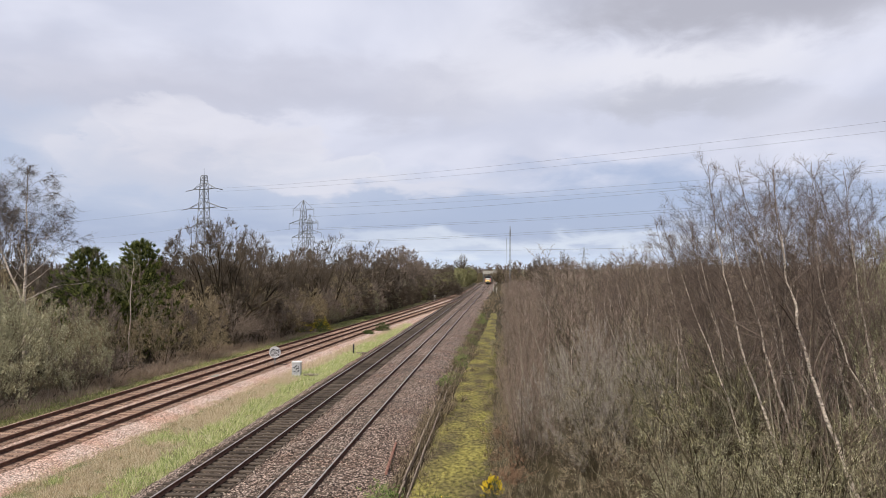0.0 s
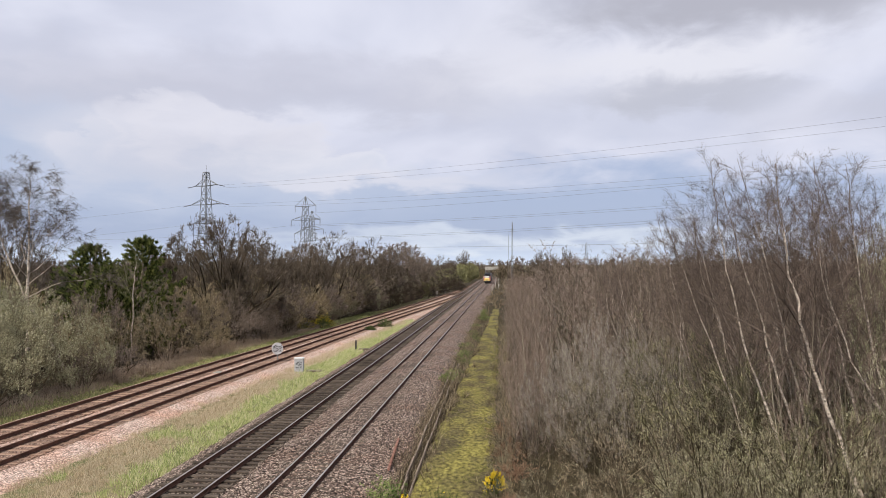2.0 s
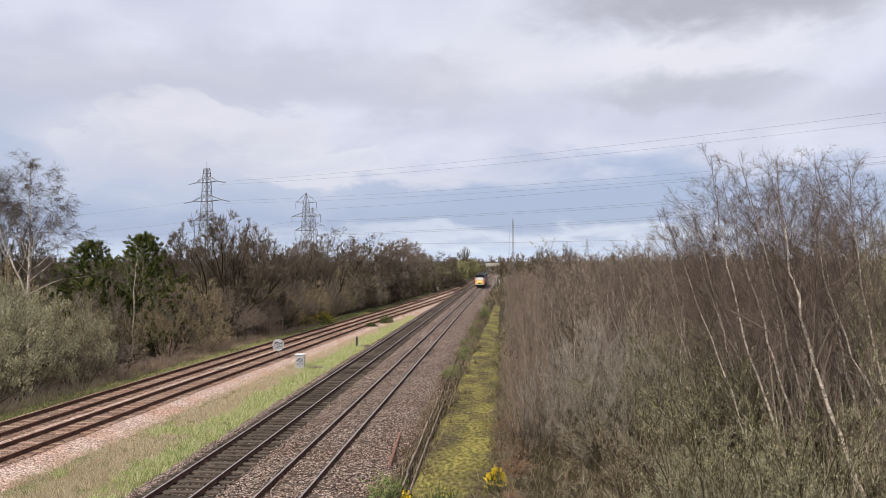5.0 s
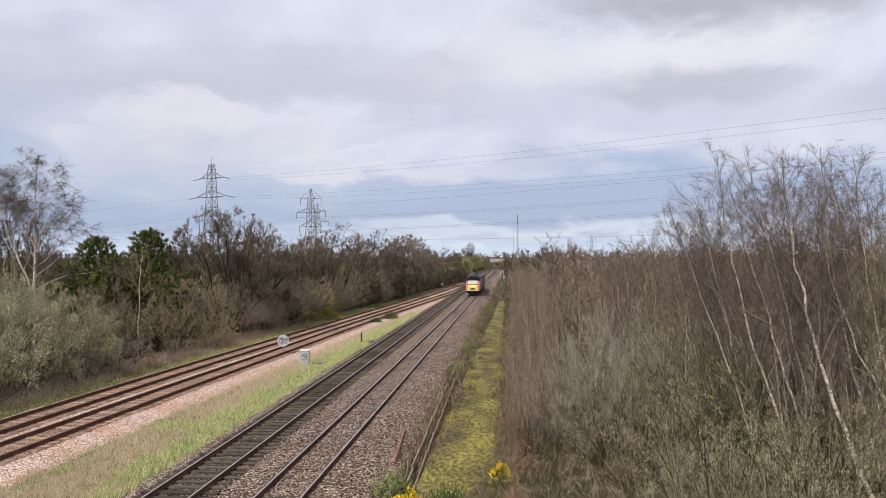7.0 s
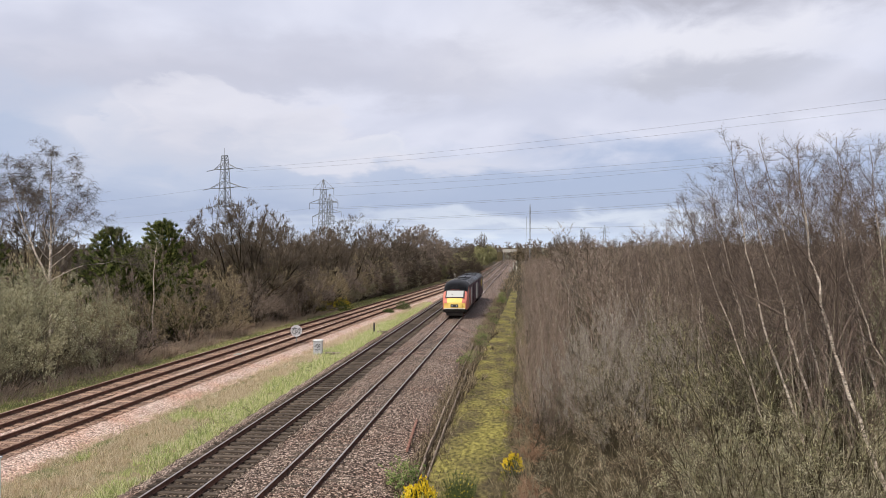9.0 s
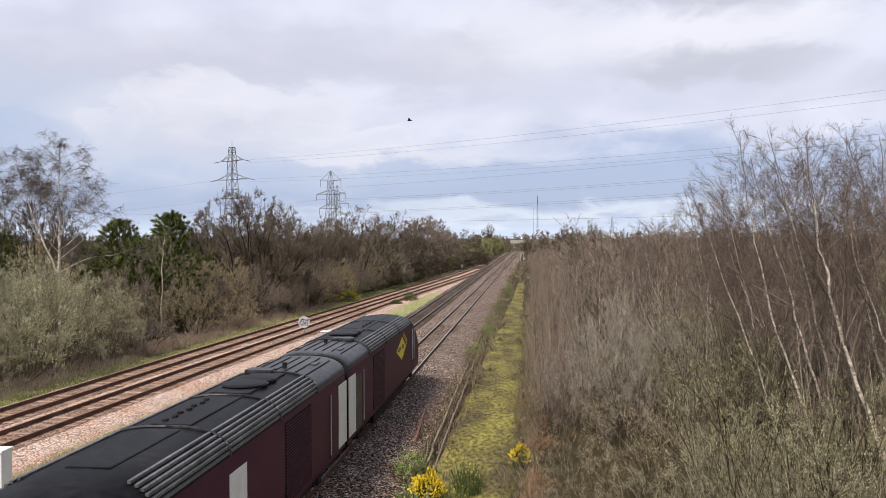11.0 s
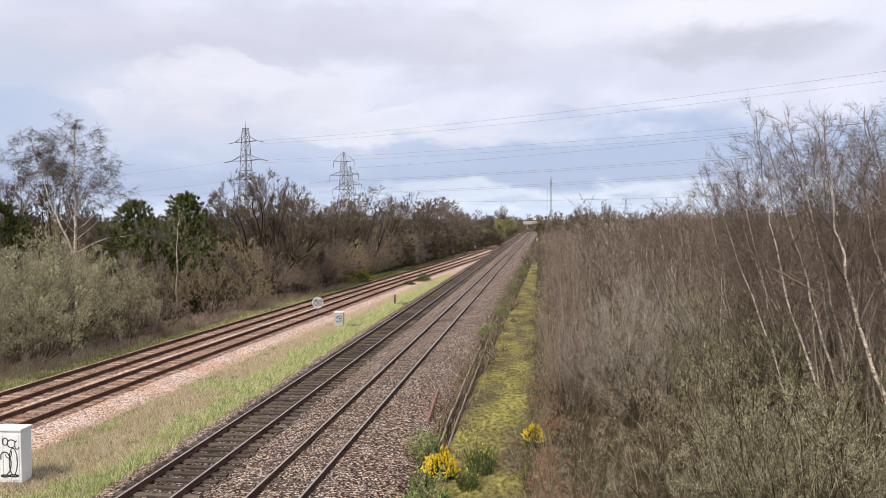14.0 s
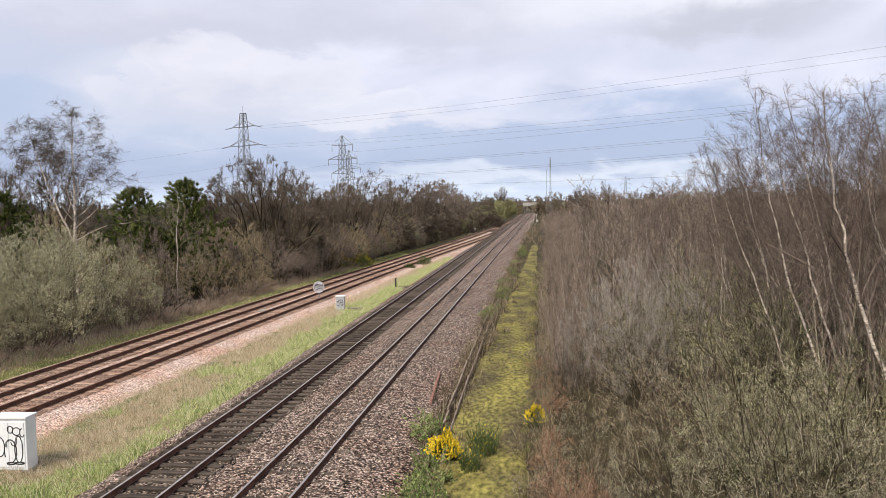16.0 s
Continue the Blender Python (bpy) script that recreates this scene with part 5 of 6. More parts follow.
broom(2).matrix_basis = pose(-2.05, 25.6, -0.52)
broom(6).matrix_basis = pose(-2.35, 24.0, -0.52) @ Matrix.Scale(0.75, 4)
LEAFY = dict(r=1.0, h=1.0, stems=26, branches=6, angle=42, branch=0.34, twigs=5, twig=0.16, twig_r=0.005, stem_r=0.010, buds=0.75, bud_n=3, bud_len=0.07, bud_r=0.03, lump=0.4, even=0.6, fork=0.3, cover="foliage")
make_copies(bush_thing("leafy_bramble", "low leafy green bramble bush beside the ballast", "leafy brambles by the path", dict(LEAFY, seed=14), (M["stem_dark"], M["bramble"], M["low_leaf"])),
            [(-4.15, 27.0, 0.95, 1.5), (-3.45, 22.9, 0.95, 1.5), (-3.75, 21.9, 0.6, 1.0), (-3.3, 21.2, 0.8, 1.2), (-4.3, 21.0, 0.4, 0.6)] + [(-3.5 + 0.5 * math.sin(3 * y), y, 0.7 + 0.25 * math.sin(5 * y), 1.5) for y in (56, 60, 66, 71, 79, 86, 94, 104, 116, 131)])
# red-brown dead bracken along the foot of the scrub
make_copies(bush_thing("bracken", "mound of red-brown dead bracken at the scrub's edge", "dead bracken by the path", dict(LEAFY, seed=15, buds=0, branches=7, twigs=8, twig=0.24, twig_r=0.006), (M["bracken"], M["bracken"])),
            [(0.2, 19.0, 1.2, 1.9), (0.5, 20.6, 1.1, 1.7), (0.1, 22.2, 0.9, 1.5), (0.7, 17.8, 1.3, 2.0), (0.0, 24.4, 0.8, 1.4), (1.0, 19.6, 1.4, 1.9), (0.2, 26.5, 0.7, 1.3), (0.2, 31, 0.8, 1.5), (0.1, 34.5, 0.9, 1.5), (0.0, 39, 0.8, 1.6)])
for x, y, r, h, s in ((-24.9, 98.0, 1.3, 1.7, 7), (-23.2, 100.5, 1.7, 2.1, 8), (-15.2, 100, 1.4, 1.6, 9), (-16.3, 95, 1.0, 0.9, 10)):
    gorse("gorse bush with a few flowers beside the side line", s, r, h, 0.22 if s < 9 else 0.0).matrix_basis = pose(x, y, -0.5)
# low bare shrubs along the edge of the ballast
edge_shrub = shrub_proto("low_shrub", "low bare brown shrub at the edge of the path", 55, 9, 1.0, 1.1, (M["twig_umber"], M["twig_umber"]), dict(SHRUB, segs=(4, 3), kids=(7, 5), twig=0.22, twig_r=0.007, ratio=(0.5, 0.4), side=1), "low shrubs along the path")
make_copies(edge_shrub, [(-3.95 + rngp.uniform(-0.35, 0.25), y, rngp.uniform(0.35, 0.6), rngp.uniform(0.8, 1.2)) for y in (37, 38.5, 40, 41.5, 43)]
            + [(rngp.uniform(-4.4, -2.7), 44 + 160 * (i / 46) ** 1.4, rngp.uniform(0.45, 1.0), rngp.uniform(1.0, 1.8)) for i in range(46)]
            + [(rngp.uniform(-3.6, 0.4), 150 + 9 * i, rngp.uniform(1.0, 2.0), rngp.uniform(2.0, 3.6)) for i in range(22)])
bramble = shrub_proto("bramble", "low mound of pale dead bramble under the bushes", 58, 9, 1.5, 1.0, (M["bramble"], M["bramble"]), dict(SHRUB, segs=(4, 3), kids=(8, 6), twig=0.3, twig_r=0.010, ratio=(0.5, 0.4), side=2, bend=0.25), "bramble mounds by the side line")
make_copies(bramble, [(spline(SIDE_A, y) - rngp.uniform(3.6, 6.6), y, rngp.uniform(0.6, 1.7), rngp.uniform(2.0, 3.4)) for y in (41, 53, 57, 59.5, 64, 66, 69, 71, 75, 77, 80, 86, 90, 101)])


# ---------------------------------------------------------------- lineside things
def disc_sign():
    root = tagged(new("round_sign"), "round white sign on a post, scrawled over in black", "sign")
    bm = bmesh.new()
    rod(bm, (0, 0, -0.1), (0, 0, 1.75), 0.045, 8)
    part("post", bm, M["steel"], root)
    bm = bmesh.new()
    rod(bm, (0, -0.03, 1.25), (0, -0.055, 1.25), 0.48, 28)
    disc = part("disc", bm, M["grey_paint"], root)
    bm = bmesh.new()
    rng = random.Random(2)
    for i in range(44):
        a, b = rng.uniform(-0.34, 0.34), rng.uniform(-0.27, 0.25)
        box(bm, a - 0.065, a + 0.065, -0.064, -0.058, 1.25 + b - 0.018, 1.25 + b + 0.018, 0, Matrix.Translation((a, 0, 1.25 + b)) @ Matrix.Rotation(rng.uniform(-1, 1), 4, "Y") @ Matrix.Translation((-a, 0, -1.25 - b)))
    part("scrawl", bm, M["black_paint"], disc, "black paint strokes")
    return root


disc_sign().matrix_basis = pose(-18.4, 63.2, -0.35)


def pillar_box():
    root = tagged(new("lineside_box"), "white lineside equipment box with black scrawls", "equipment box")
    bm = bmesh.new()
    box(bm, -0.32, 0.32, -0.25, 0.25, 0, 1.15, 0.03)
    part("body", bm, M["grey_paint"], root)
    bm = bmesh.new()
    box(bm, -0.36, 0.36, -0.29, 0.29, 1.152, 1.23, 0.025)
    part("lid", bm, M["white_paint"], root)
    bm = bmesh.new()
    rng = random.Random(4)
    for i in range(22):
        a, b = rng.uniform(-0.22, 0.22), rng.uniform(0.45, 0.98)
        box(bm, a - 0.06, a + 0.06, -0.262, -0.254, b - 0.018, b + 0.018, 0, Matrix.Translation((a, 0, b)) @ Matrix.Rotation(rng.uniform(-1.3, 1.3), 4, "Y") @ Matrix.Translation((-a, 0, -b)))
    part("scrawl", bm, M["black_paint"], root, "black paint strokes")
    return root


pillar_box().matrix_basis = pose(-15.43, 58.7, -0.5, 0, 0, 4)


def cable_lid(x, y, w):
    bm = bmesh.new()
    box(bm, -w / 2, w / 2, -0.25, 0.25, 0, 0.22, 0.02)
    box(bm, -w / 2 - 0.05, w / 2 + 0.05, -0.3, 0.3, 0.22, 0.30, 0.015)
    ob = part("cable_pit", bm, M["weathered_wood"], None)
    tagged(ob, "low dark cable pit with a flat lid in the grass", "cable pit")
    ob.matrix_basis = pose(x, y, -0.5)


cable_lid(-14.3, 58.6, 1.0)
cable_lid(-13.3, 73.9, 0.8)
bm = bmesh.new()
box(bm, -0.07, 0.07, -0.07, 0.07, -0.2, 1.05, 0.02)
tagged(part("marker_post", bm, M["black_paint"], None), "short black marker post in the verge", "post").matrix_basis = pose(-13.95, 73.5, -0.45)


def cabinet():
    """The large relay cabinet by the main line."""
    root = tagged(new("relay_cabinet"), "large white lineside relay cabinet with black graffiti", "cabinet")
    bm = bmesh.new()
    box(bm, -1.1, 0, 0, 0.55, 0.12, 1.72, 0.02)
    part("body", bm, M["white_paint"], root)
    bm = bmesh.new()
    box(bm, -1.14, 0.04, -0.04, 0.59, 1.722, 1.80, 0.025)
    part("roof", bm, M["white_paint"], root)
    bm = bmesh.new()
    box(bm, -1.12, 0.02, 0.02, 0.53, -0.1, 0.118, 0.01)
    part("plinth", bm, M["concrete"], root)
    for a in (-1.06, -0.54):
        bm = bmesh.new()
        box(bm, a, a + 0.48, -0.018, -0.002, 0.2, 1.62, 0.008)
        door = part("door", bm, M["white_paint"], root)
        bm = bmesh.new()
        box(bm, a + 0.40, a + 0.43, -0.05, -0.02, 0.85, 1.0, 0.008)
        part("handle", bm, M["steel"], door)
    for cx, cz, rx, rz, a0, a1, nm in ((-0.25, 0.78, 0.13, 0.42, 0, 360, 0.016), (-0.52, 0.72, 0.20, 0.36, -70, 210, 0.018), (-0.30, 1.34, 0.13, 0.12, 20, 320, 0.016), (-0.50, 1.40, 0.09, 0.11, 0, 360, 0.014),
                                       (-0.12, 1.30, 0.07, 0.13, 90, 330, 0.014), (-0.40, 1.05, 0.10, 0.16, 200, 380, 0.014), (-0.85, 0.85, 0.14, 0.30, 0, 360, 0.016), (-0.24, 0.34, 0.15, 0.03, 0, 360, 0.02), (-0.52, 0.33, 0.13, 0.03, 0, 360, 0.02)):
        bm = bmesh.new()
        pts = [(cx + rx * math.cos(radians(a0 + (a1 - a0) * k / 18)), cz + rz * math.sin(radians(a0 + (a1 - a0) * k / 18))) for k in range(19)]
        for (x0, z0), (x1, z1) in zip(pts, pts[1:]):
            ln, a = math.hypot(x1 - x0, z1 - z0), math.atan2(z1 - z0, x1 - x0)
            box(bm, -0.01, ln + 0.01, -0.024, -0.0195, -nm, nm, 0, Matrix.Translation((x0, 0, z0)) @ Matrix.Rotation(-a, 4, "Y"))
        part("graffiti", bm, M["black_paint"], root, "black sprayed line drawing")
    return root


cabinet().matrix_basis = pose(-16.03, 22.5, -0.5, 0, 0, 3)


# low edge rail beside the path and a rusty length of rail lying in the ballast
def edging():
    root = tagged(new("path_edging"), "two low weathered timber strips along the mossy path", "edging", "", "structure")
    rng = random.Random(3)
    y = 24.2
    while y < 64:
        ln = rng.uniform(2.8, 3.6)
        x = -3.52 - 0.011 * (y - 20)
        for off, hgt in ((-0.17, 0.26), (0.17, 0.20)):
            bm = bmesh.new()
            box(bm, -0.032, 0.032, 0, ln - 0.04, 0, hgt, 0.010)
            part("board", bm, M["pale_timber"], root).matrix_basis = pose(x + off + rng.uniform(-0.03, 0.03), y, -0.60 + rng.uniform(-0.03, 0.03), 0, rng.uniform(-5, 5), rng.uniform(-0.7, 0.7) + 0.6)
        y += ln


edging()
bm = bmesh.new()
rod(bm, (-4.62, 31.2, -0.36), (-4.96, 36.6, -0.34), 0.06, 6)
tagged(part("old_rail", bm, M["red_rust"], None), "rusty red length of old rail lying on the ballast", "rail")
bm = bmesh.new()
box(bm, -0.5, 0.5, -0.16, 0.16, 0, 0.05, 0.01)
box(bm, -0.3, 0.1, -0.1, 0.12, 0.05, 0.13, 0.02)
tagged(part("sleeper_end_plate", bm, M["concrete"], None), "pale plate lying beside the rusty rail", "plate").matrix_basis = pose(-20.75, 56.7, -0.19, 0, 0, 20)


# ---------------------------------------------------------------- mast, pylons, wires, far bridge
def bar(bm, a, b, r):
    rod(bm, a, b, r, 4)


def lattice(bm, levels, r):
    """A four-legged tapered lattice: levels of (z, half width)."""
    for (z0, w0), (z1, w1) in zip(levels, levels[1:]):
        c0 = [Vector((sx * w0, sy * w0, z0)) for sx, sy in ((-1, -1), (1, -1), (1, 1), (-1, 1))]
        c1 = [Vector((sx * w1, sy * w1, z1)) for sx, sy in ((-1, -1), (1, -1), (1, 1), (-1, 1))]
        for k in range(4):
            bar(bm, c0[k], c1[k], r)
            bar(bm, c0[k], c1[(k + 1) % 4], r * 0.6)
            bar(bm, c0[(k + 1) % 4], c1[k], r * 0.6)
            bar(bm, c1[k], c1[(k + 1) % 4], r * 0.6)


ARM_Z, ARM_W = (27.0, 35.5, 44.0), (8.3, 10.5, 7.6)


def pylon(label, strain):
    root = tagged(new("pylon"), label, "electricity pylon", "pylons across the line")
    bm = bmesh.new()
    top = [(44, 1.35), (48, 1.15), (50.2, 0.95)] if strain else [(44, 1.25), (50.2, 0.08)]
    lattice(bm, [(0, 4.8), (7, 4.0), (13, 3.35), (18, 2.8), (22.5, 2.35), (27, 2.1), (31, 1.9), (35.5, 1.7), (40, 1.5)] + top, 0.15)
    if strain:
        bar(bm, (-2.1, 0, 50.2), (2.1, 0, 50.2), 0.12)
        bar(bm, (0, 0, 50.2), (0, 0, 53.5), 0.12)
    part("tower", bm, M["steel"], root)
    for z, w in zip(ARM_Z, ARM_W):
        bm = bmesh.new()
        for s in (-1, 1):
            for dy in (-1.0, 1.0):
                bar(bm, (s * 1.2, dy, z), (s * w, 0, z + 0.3), 0.14)
                bar(bm, (s * 1.0 if strain or z < 40 else 0.0, dy if strain or z < 40 else 0.0, z + (2.9 if strain or z < 40 else 6.2)), (s * w, 0, z + 0.3), 0.12)
            for u in (0.35, 0.68):
                bar(bm, (s * w * u, 0, z), (s * w * u, 0, z + 2.6 * (1 - u)), 0.09)
        arm = part("crossarm", bm, M["steel"], root)
        for s in (-1, 1):
            bm = bmesh.new()
            if strain:
                bar(bm, (s * w, 0, z + 0.2), (s * (w + 2.6), 2.0 * s, z - 0.5), 0.16)
            else:
                bar(bm, (s * w, 0, z + 0.2), (s * w, 0, z - 3.6), 0.17)
            part("insulator", bm, M["wire"], arm)
    return root


P1, P2, P3 = (-135.0, 350.0), (-122.5, 480.0), (-151.0, 612.0)
py = pylon("tall grey steel lattice pylon with strain insulators", True)
py.matrix_basis = pose(*P1, -1, 0, 0, -30)
py2 = pylon("grey steel lattice pylon with hanging insulators", False)
py2.matrix_basis = pose(*P2, -1, 0, 0, -20)
copy_thing(py2, pose(*P3, -1, 0, 0, -20))
copy_thing(py2, pose(159, 1600, -1, 0, 0, -20))


def wire(name_label, a, b, sag, r=0.035):
    pts = [Vector(a).lerp(Vector(b), i / 24) - Vector((0, 0, 4 * sag * (i / 24) * (1 - i / 24))) for i in range(25)]
    w = Wood()
    w.tube(pts, [r] * 25, 4)
    tagged(part("power_line", w.mesh(), M["wire"], None), name_label, "power line", "power lines across the sky")


def some_wires(p, q, rows, r):
    """rows: crossarm level, side, height at the near and far end, and sag of each wire of this span."""
    for k, s, z0, z1, sag in rows:
        off = s * ARM_W[k] * 0.55
        wire("thin overhead power line sagging between pylons", (p[0] + off, p[1] + off, z0), (q[0] + off, q[1] + off, z1), sag, r)


some_wires(P1, (150.0, 160.0), ((2, -1, 42.4, 44.5, 3.1), (2, 1, 42.4, 44.0, 3.1), (1, -1, 33.9, 33.0, 2.6), (1, 1, 33.9, 33.5, 2.8)), 0.03)
some_wires(P2, (190.0, 296.0), ((2, 1, 39.2, 49.0, 2.5), (1, -1, 31.2, 38.0, 2.5), (1, 1, 31.2, 38.0, 2.2), (0, -1, 23.0, 32.5, 2.2), (0, 1, 23.0, 32.5, 2.4)), 0.055)
some_wires(P3, (330.0, 330.0), ((0, 1, 20.5, 25.0, 3.0),), 0.08)
some_wires(P1, (-420.0, 420.0), ((1, -1, 33.9, 33.9, 7), (0, -1, 25.4, 25.4, 7)), 0.035)
some_wires(P2, (-400.0, 560.0), ((1, -1, 31.2, 31.2, 7),), 0.045)


def radio_mast():
    root = tagged(new("radio_mast"), "slender grey lattice radio mast beside the line", "mast")
    bm = bmesh.new()
    lattice(bm, [(i * 1.6, 0.32 - 0.012 * i) for i in range(15)], 0.06)
    part("tower", bm, M["steel"], root)
    for z, y in ((22.6, 0.35), (21.0, -0.35)):
        bm = bmesh.new()
        box(bm, -0.14, 0.14, y - 0.1, y + 0.1, z - 0.9, z + 0.9, 0.03)
        part("antenna", bm, M["steel"], root)
    bm = bmesh.new()
    rod(bm, (-1.6, 0, 0), (-1.3, 0, 19), 0.05, 6)
    part("cable_pole", bm, M["steel"], root)
    return root


radio_mast().matrix_basis = pose(2.3, 291, -0.6)


def far_bridge():
    root = tagged(new("road_bridge"), "far concrete road bridge with pale parapet over the tracks", "bridge")
    bm = bmesh.new()
    box(bm, -13.2, -4.6, -4, 4, 4.25, 4.9, 0.05)
    part("deck", bm, M["concrete"], root)
    for y in (-4.0, 3.6):
        bm = bmesh.new()
        box(bm, -13.2, -4.6, y, y + 0.4, 4.9, 6.0, 0.04)
        part("parapet", bm, M["concrete"], root, "pale parapet")
    for x in (-12.9, -4.9):
        bm = bmesh.new()
        box(bm, x - 0.5, x + 0.5, -3.8, 3.8, -0.8, 4.25, 0.05)
        part("pier", bm, M["concrete"], root)
    for s, x0 in ((-1, -13.0), (1, -4.8)):
        bm = bmesh.new()
        prof = [(0, -0.9), (0, 4.8), (8, 3.6), (24, 0.8), (40, -0.9)]
        front = [bm.verts.new((x0 + s * a, -6 if z > 0 else -13, z)) for a, z in prof]
        rear = [bm.verts.new((x0 + s * a, 6 if z > 0 else 13, z)) for a, z in prof]
        bm.faces.new(front if s > 0 else front[::-1])
        bm.faces.new(rear[::-1] if s > 0 else rear)
        for i in range(len(prof)):
            j = (i + 1) % len(prof)
            bm.faces.new((front[i], rear[i], rear[j], front[j]))
        bmesh.ops.recalc_face_normals(bm, faces=bm.faces)
        part("embankment", bm, M["shaded_litter"], root)
    return root


far_bridge().matrix_basis = pose(1.2, 455, 0)


def far_post(x, y, h, w, label, material):
    bm = bmesh.new()
    rod(bm, (0, 0, 0), (0, 0, h), 0.07, 6)
    box(bm, -w / 2, w / 2, -0.12, 0.02, h, h + w * 1.6, 0.03)
    ob = tagged(part("signal_post", bm, material, None), label, "signal post", "lineside posts near the far bridge")
    ob.matrix_basis = pose(x, y, -0.5)


for x, y, h, w in ((-4.2, 255, 1.0, 0.3), (-3.6, 275, 1.3, 0.3), (-2.4, 262, 0.8, 0.5), (-3.9, 300, 1.6, 0.35), (-3.2, 330, 1.5, 0.4), (-17.0, 196, 0.7, 0.5), (-16.2, 212, 0.9, 0.6), (-4.4, 240, 0.7, 0.3)):
    far_post(x, y, h, w, "small pale lineside post near the far bridge", M["concrete"])

# shrubs on the bridge ramps
make_copies(shrub_proto("bare_shrub", "bare shrub on the bridge embankment", 59, 10, 0.8, 3.0, (M["bark"], M["twig_umber"]), dict(SHRUB, kids=(6, 5, 5), twig_r=0.03, twig=0.7), "shrubs by the far bridge"),
            [(-1.5, 398, 7.5, 8), (4.5, 396, 7.8, 9), (11, 396, 7.5, 10), (19, 395, 7.5, 10), (27, 392, 8, 11), (-22, 398, 8, 10), (-28, 396, 8, 10)])
# distant woods along the horizon
rngf = random.Random(12)
far_clump = patch("distant_wood", "hazy line of distant bare woods on the horizon", 99, upright(8, 8.0, 7.0, 0.12, 0.25),
                  dict(SHRUB, segs=(4, 3), sides=(3, 3), kids=(8, 4), twig=1.8, twig_r=0.16, min_r=0.1, ratio=(0.4, 0.4)), (M["bark"], M["twig_plum"]))
first = True
for ring, (y0, step) in enumerate(((470, 22), (560, 22), (900, 26))):
    x = -0.62 * y0
    while x < 0.62 * y0:
        ob = far_clump if first else copy_thing(far_clump, Matrix())
        first = False
        set_pose(ob, x + rngf.uniform(-3, 3), y0 + rngf.uniform(-25, 25), -0.7, rngf.uniform(0, 6), 1.2 if ring < 2 else 2.0, rngf.uniform(1.1, 1.5) * (1.0 if ring < 2 else 1.35))
        x += step

# ---------------------------------------------------------------- the two coupled power cars
M["maroon"] = mat("maroon", (0.050, 0.010, 0.026), (0.066, 0.015, 0.036), 1.2, fine=18, contrast=0.12, rough=0.5, bump=0.02)
M["maroon"].node_tree.nodes["Principled BSDF"].inputs["Specular IOR Level"].default_value = 0.2
M["red"] = mat("red", (0.58, 0.17, 0.13), (0.66, 0.23, 0.17), 1.2, fine=18, contrast=0.1, rough=0.4, bump=0.02)
M["yellow"] = mat("yellow", (0.76, 0.53, 0.13), (0.84, 0.62, 0.17), 1.5, fine=18, contrast=0.08, rough=0.45, bump=0.02)
M["emblem"] = mat("emblem", (0.78, 0.57, 0.03), (0.84, 0.63, 0.05), 1.5, fine=18, contrast=0.06, rough=0.45, bump=0.02)
M["roof_grey"] = mat("roof_grey", (0.022, 0.022, 0.026), (0.045, 0.045, 0.052), 0.8, fine=7, contrast=0.6, rough=0.33, bump=0.08)
M["roof_grey"].node_tree.nodes["Principled BSDF"].inputs["Specular IOR Level"].default_value = 0.22
M["roof_dark"] = mat("roof_dark", (0.004, 0.004, 0.005), (0.011, 0.011, 0.012), 0.9, fine=5, contrast=0.7, rough=0.42, bump=0.05)
M["roof_dark"].node_tree.nodes["Principled BSDF"].inputs["Specular IOR Level"].default_value = 0.07
M["slat"] = mat("slat", (0.07, 0.07, 0.074), (0.13, 0.13, 0.136), 0.9, fine=8, contrast=0.4, rough=0.4, bump=0.03)
M["underframe"] = mat("underframe", (0.012, 0.011, 0.011), (0.024, 0.021, 0.02), 2, fine=18, contrast=0.3, rough=0.8)
M["cream"] = mat("cream", (0.74, 0.72, 0.66), (0.66, 0.64, 0.58), 2, fine=18, contrast=0.08, rough=0.5, bump=0.02)
M["silver"] = mat("silver", (0.62, 0.62, 0.62), (0.7, 0.7, 0.7), 2, fine=18, contrast=0.1, rough=0.3, metal=0.8, bump=0)
# windscreen: pale base colour paints in the bright sky it reflects
glass = bpy.data.materials.new("windscreen")
glass.use_nodes = True
g = glass.node_tree.nodes["Principled BSDF"]
g.inputs["Base Color"].default_value, g.inputs["Roughness"].default_value, g.inputs["Metallic"].default_value = (0.50, 0.51, 0.50, 1), 0.08, 0.0
g.inputs["Specular IOR Level"].default_value = 1.0
M["glass"] = glass
M["dark_glass"] = mat("dark_glass", (0.015, 0.016, 0.018), (0.022, 0.023, 0.025), 2, fine=10, contrast=0.1, rough=0.12, bump=0)
CAR = 17.8
NOSE = [  # y, half width, underside, top
    (0.0, 1.18, 0.95, 1.60), (0.06, 1.26, 0.85, 1.78), (0.20, 1.30, 0.80, 1.95), (0.42, 1.325, 0.78, 2.08), (0.75, 1.34, 0.78, 2.30), (1.10, 1.35, 0.78, 2.58),
    (1.50, 1.34, 0.78, 2.94), (1.90, 1.35, 0.78, 3.22), (2.40, 1.36, 0.78, 3.50), (2.95, 1.365, 0.78, 3.68), (3.60, 1.37, 0.78, 3.80), (4.20, 1.37, 0.78, 3.84)]


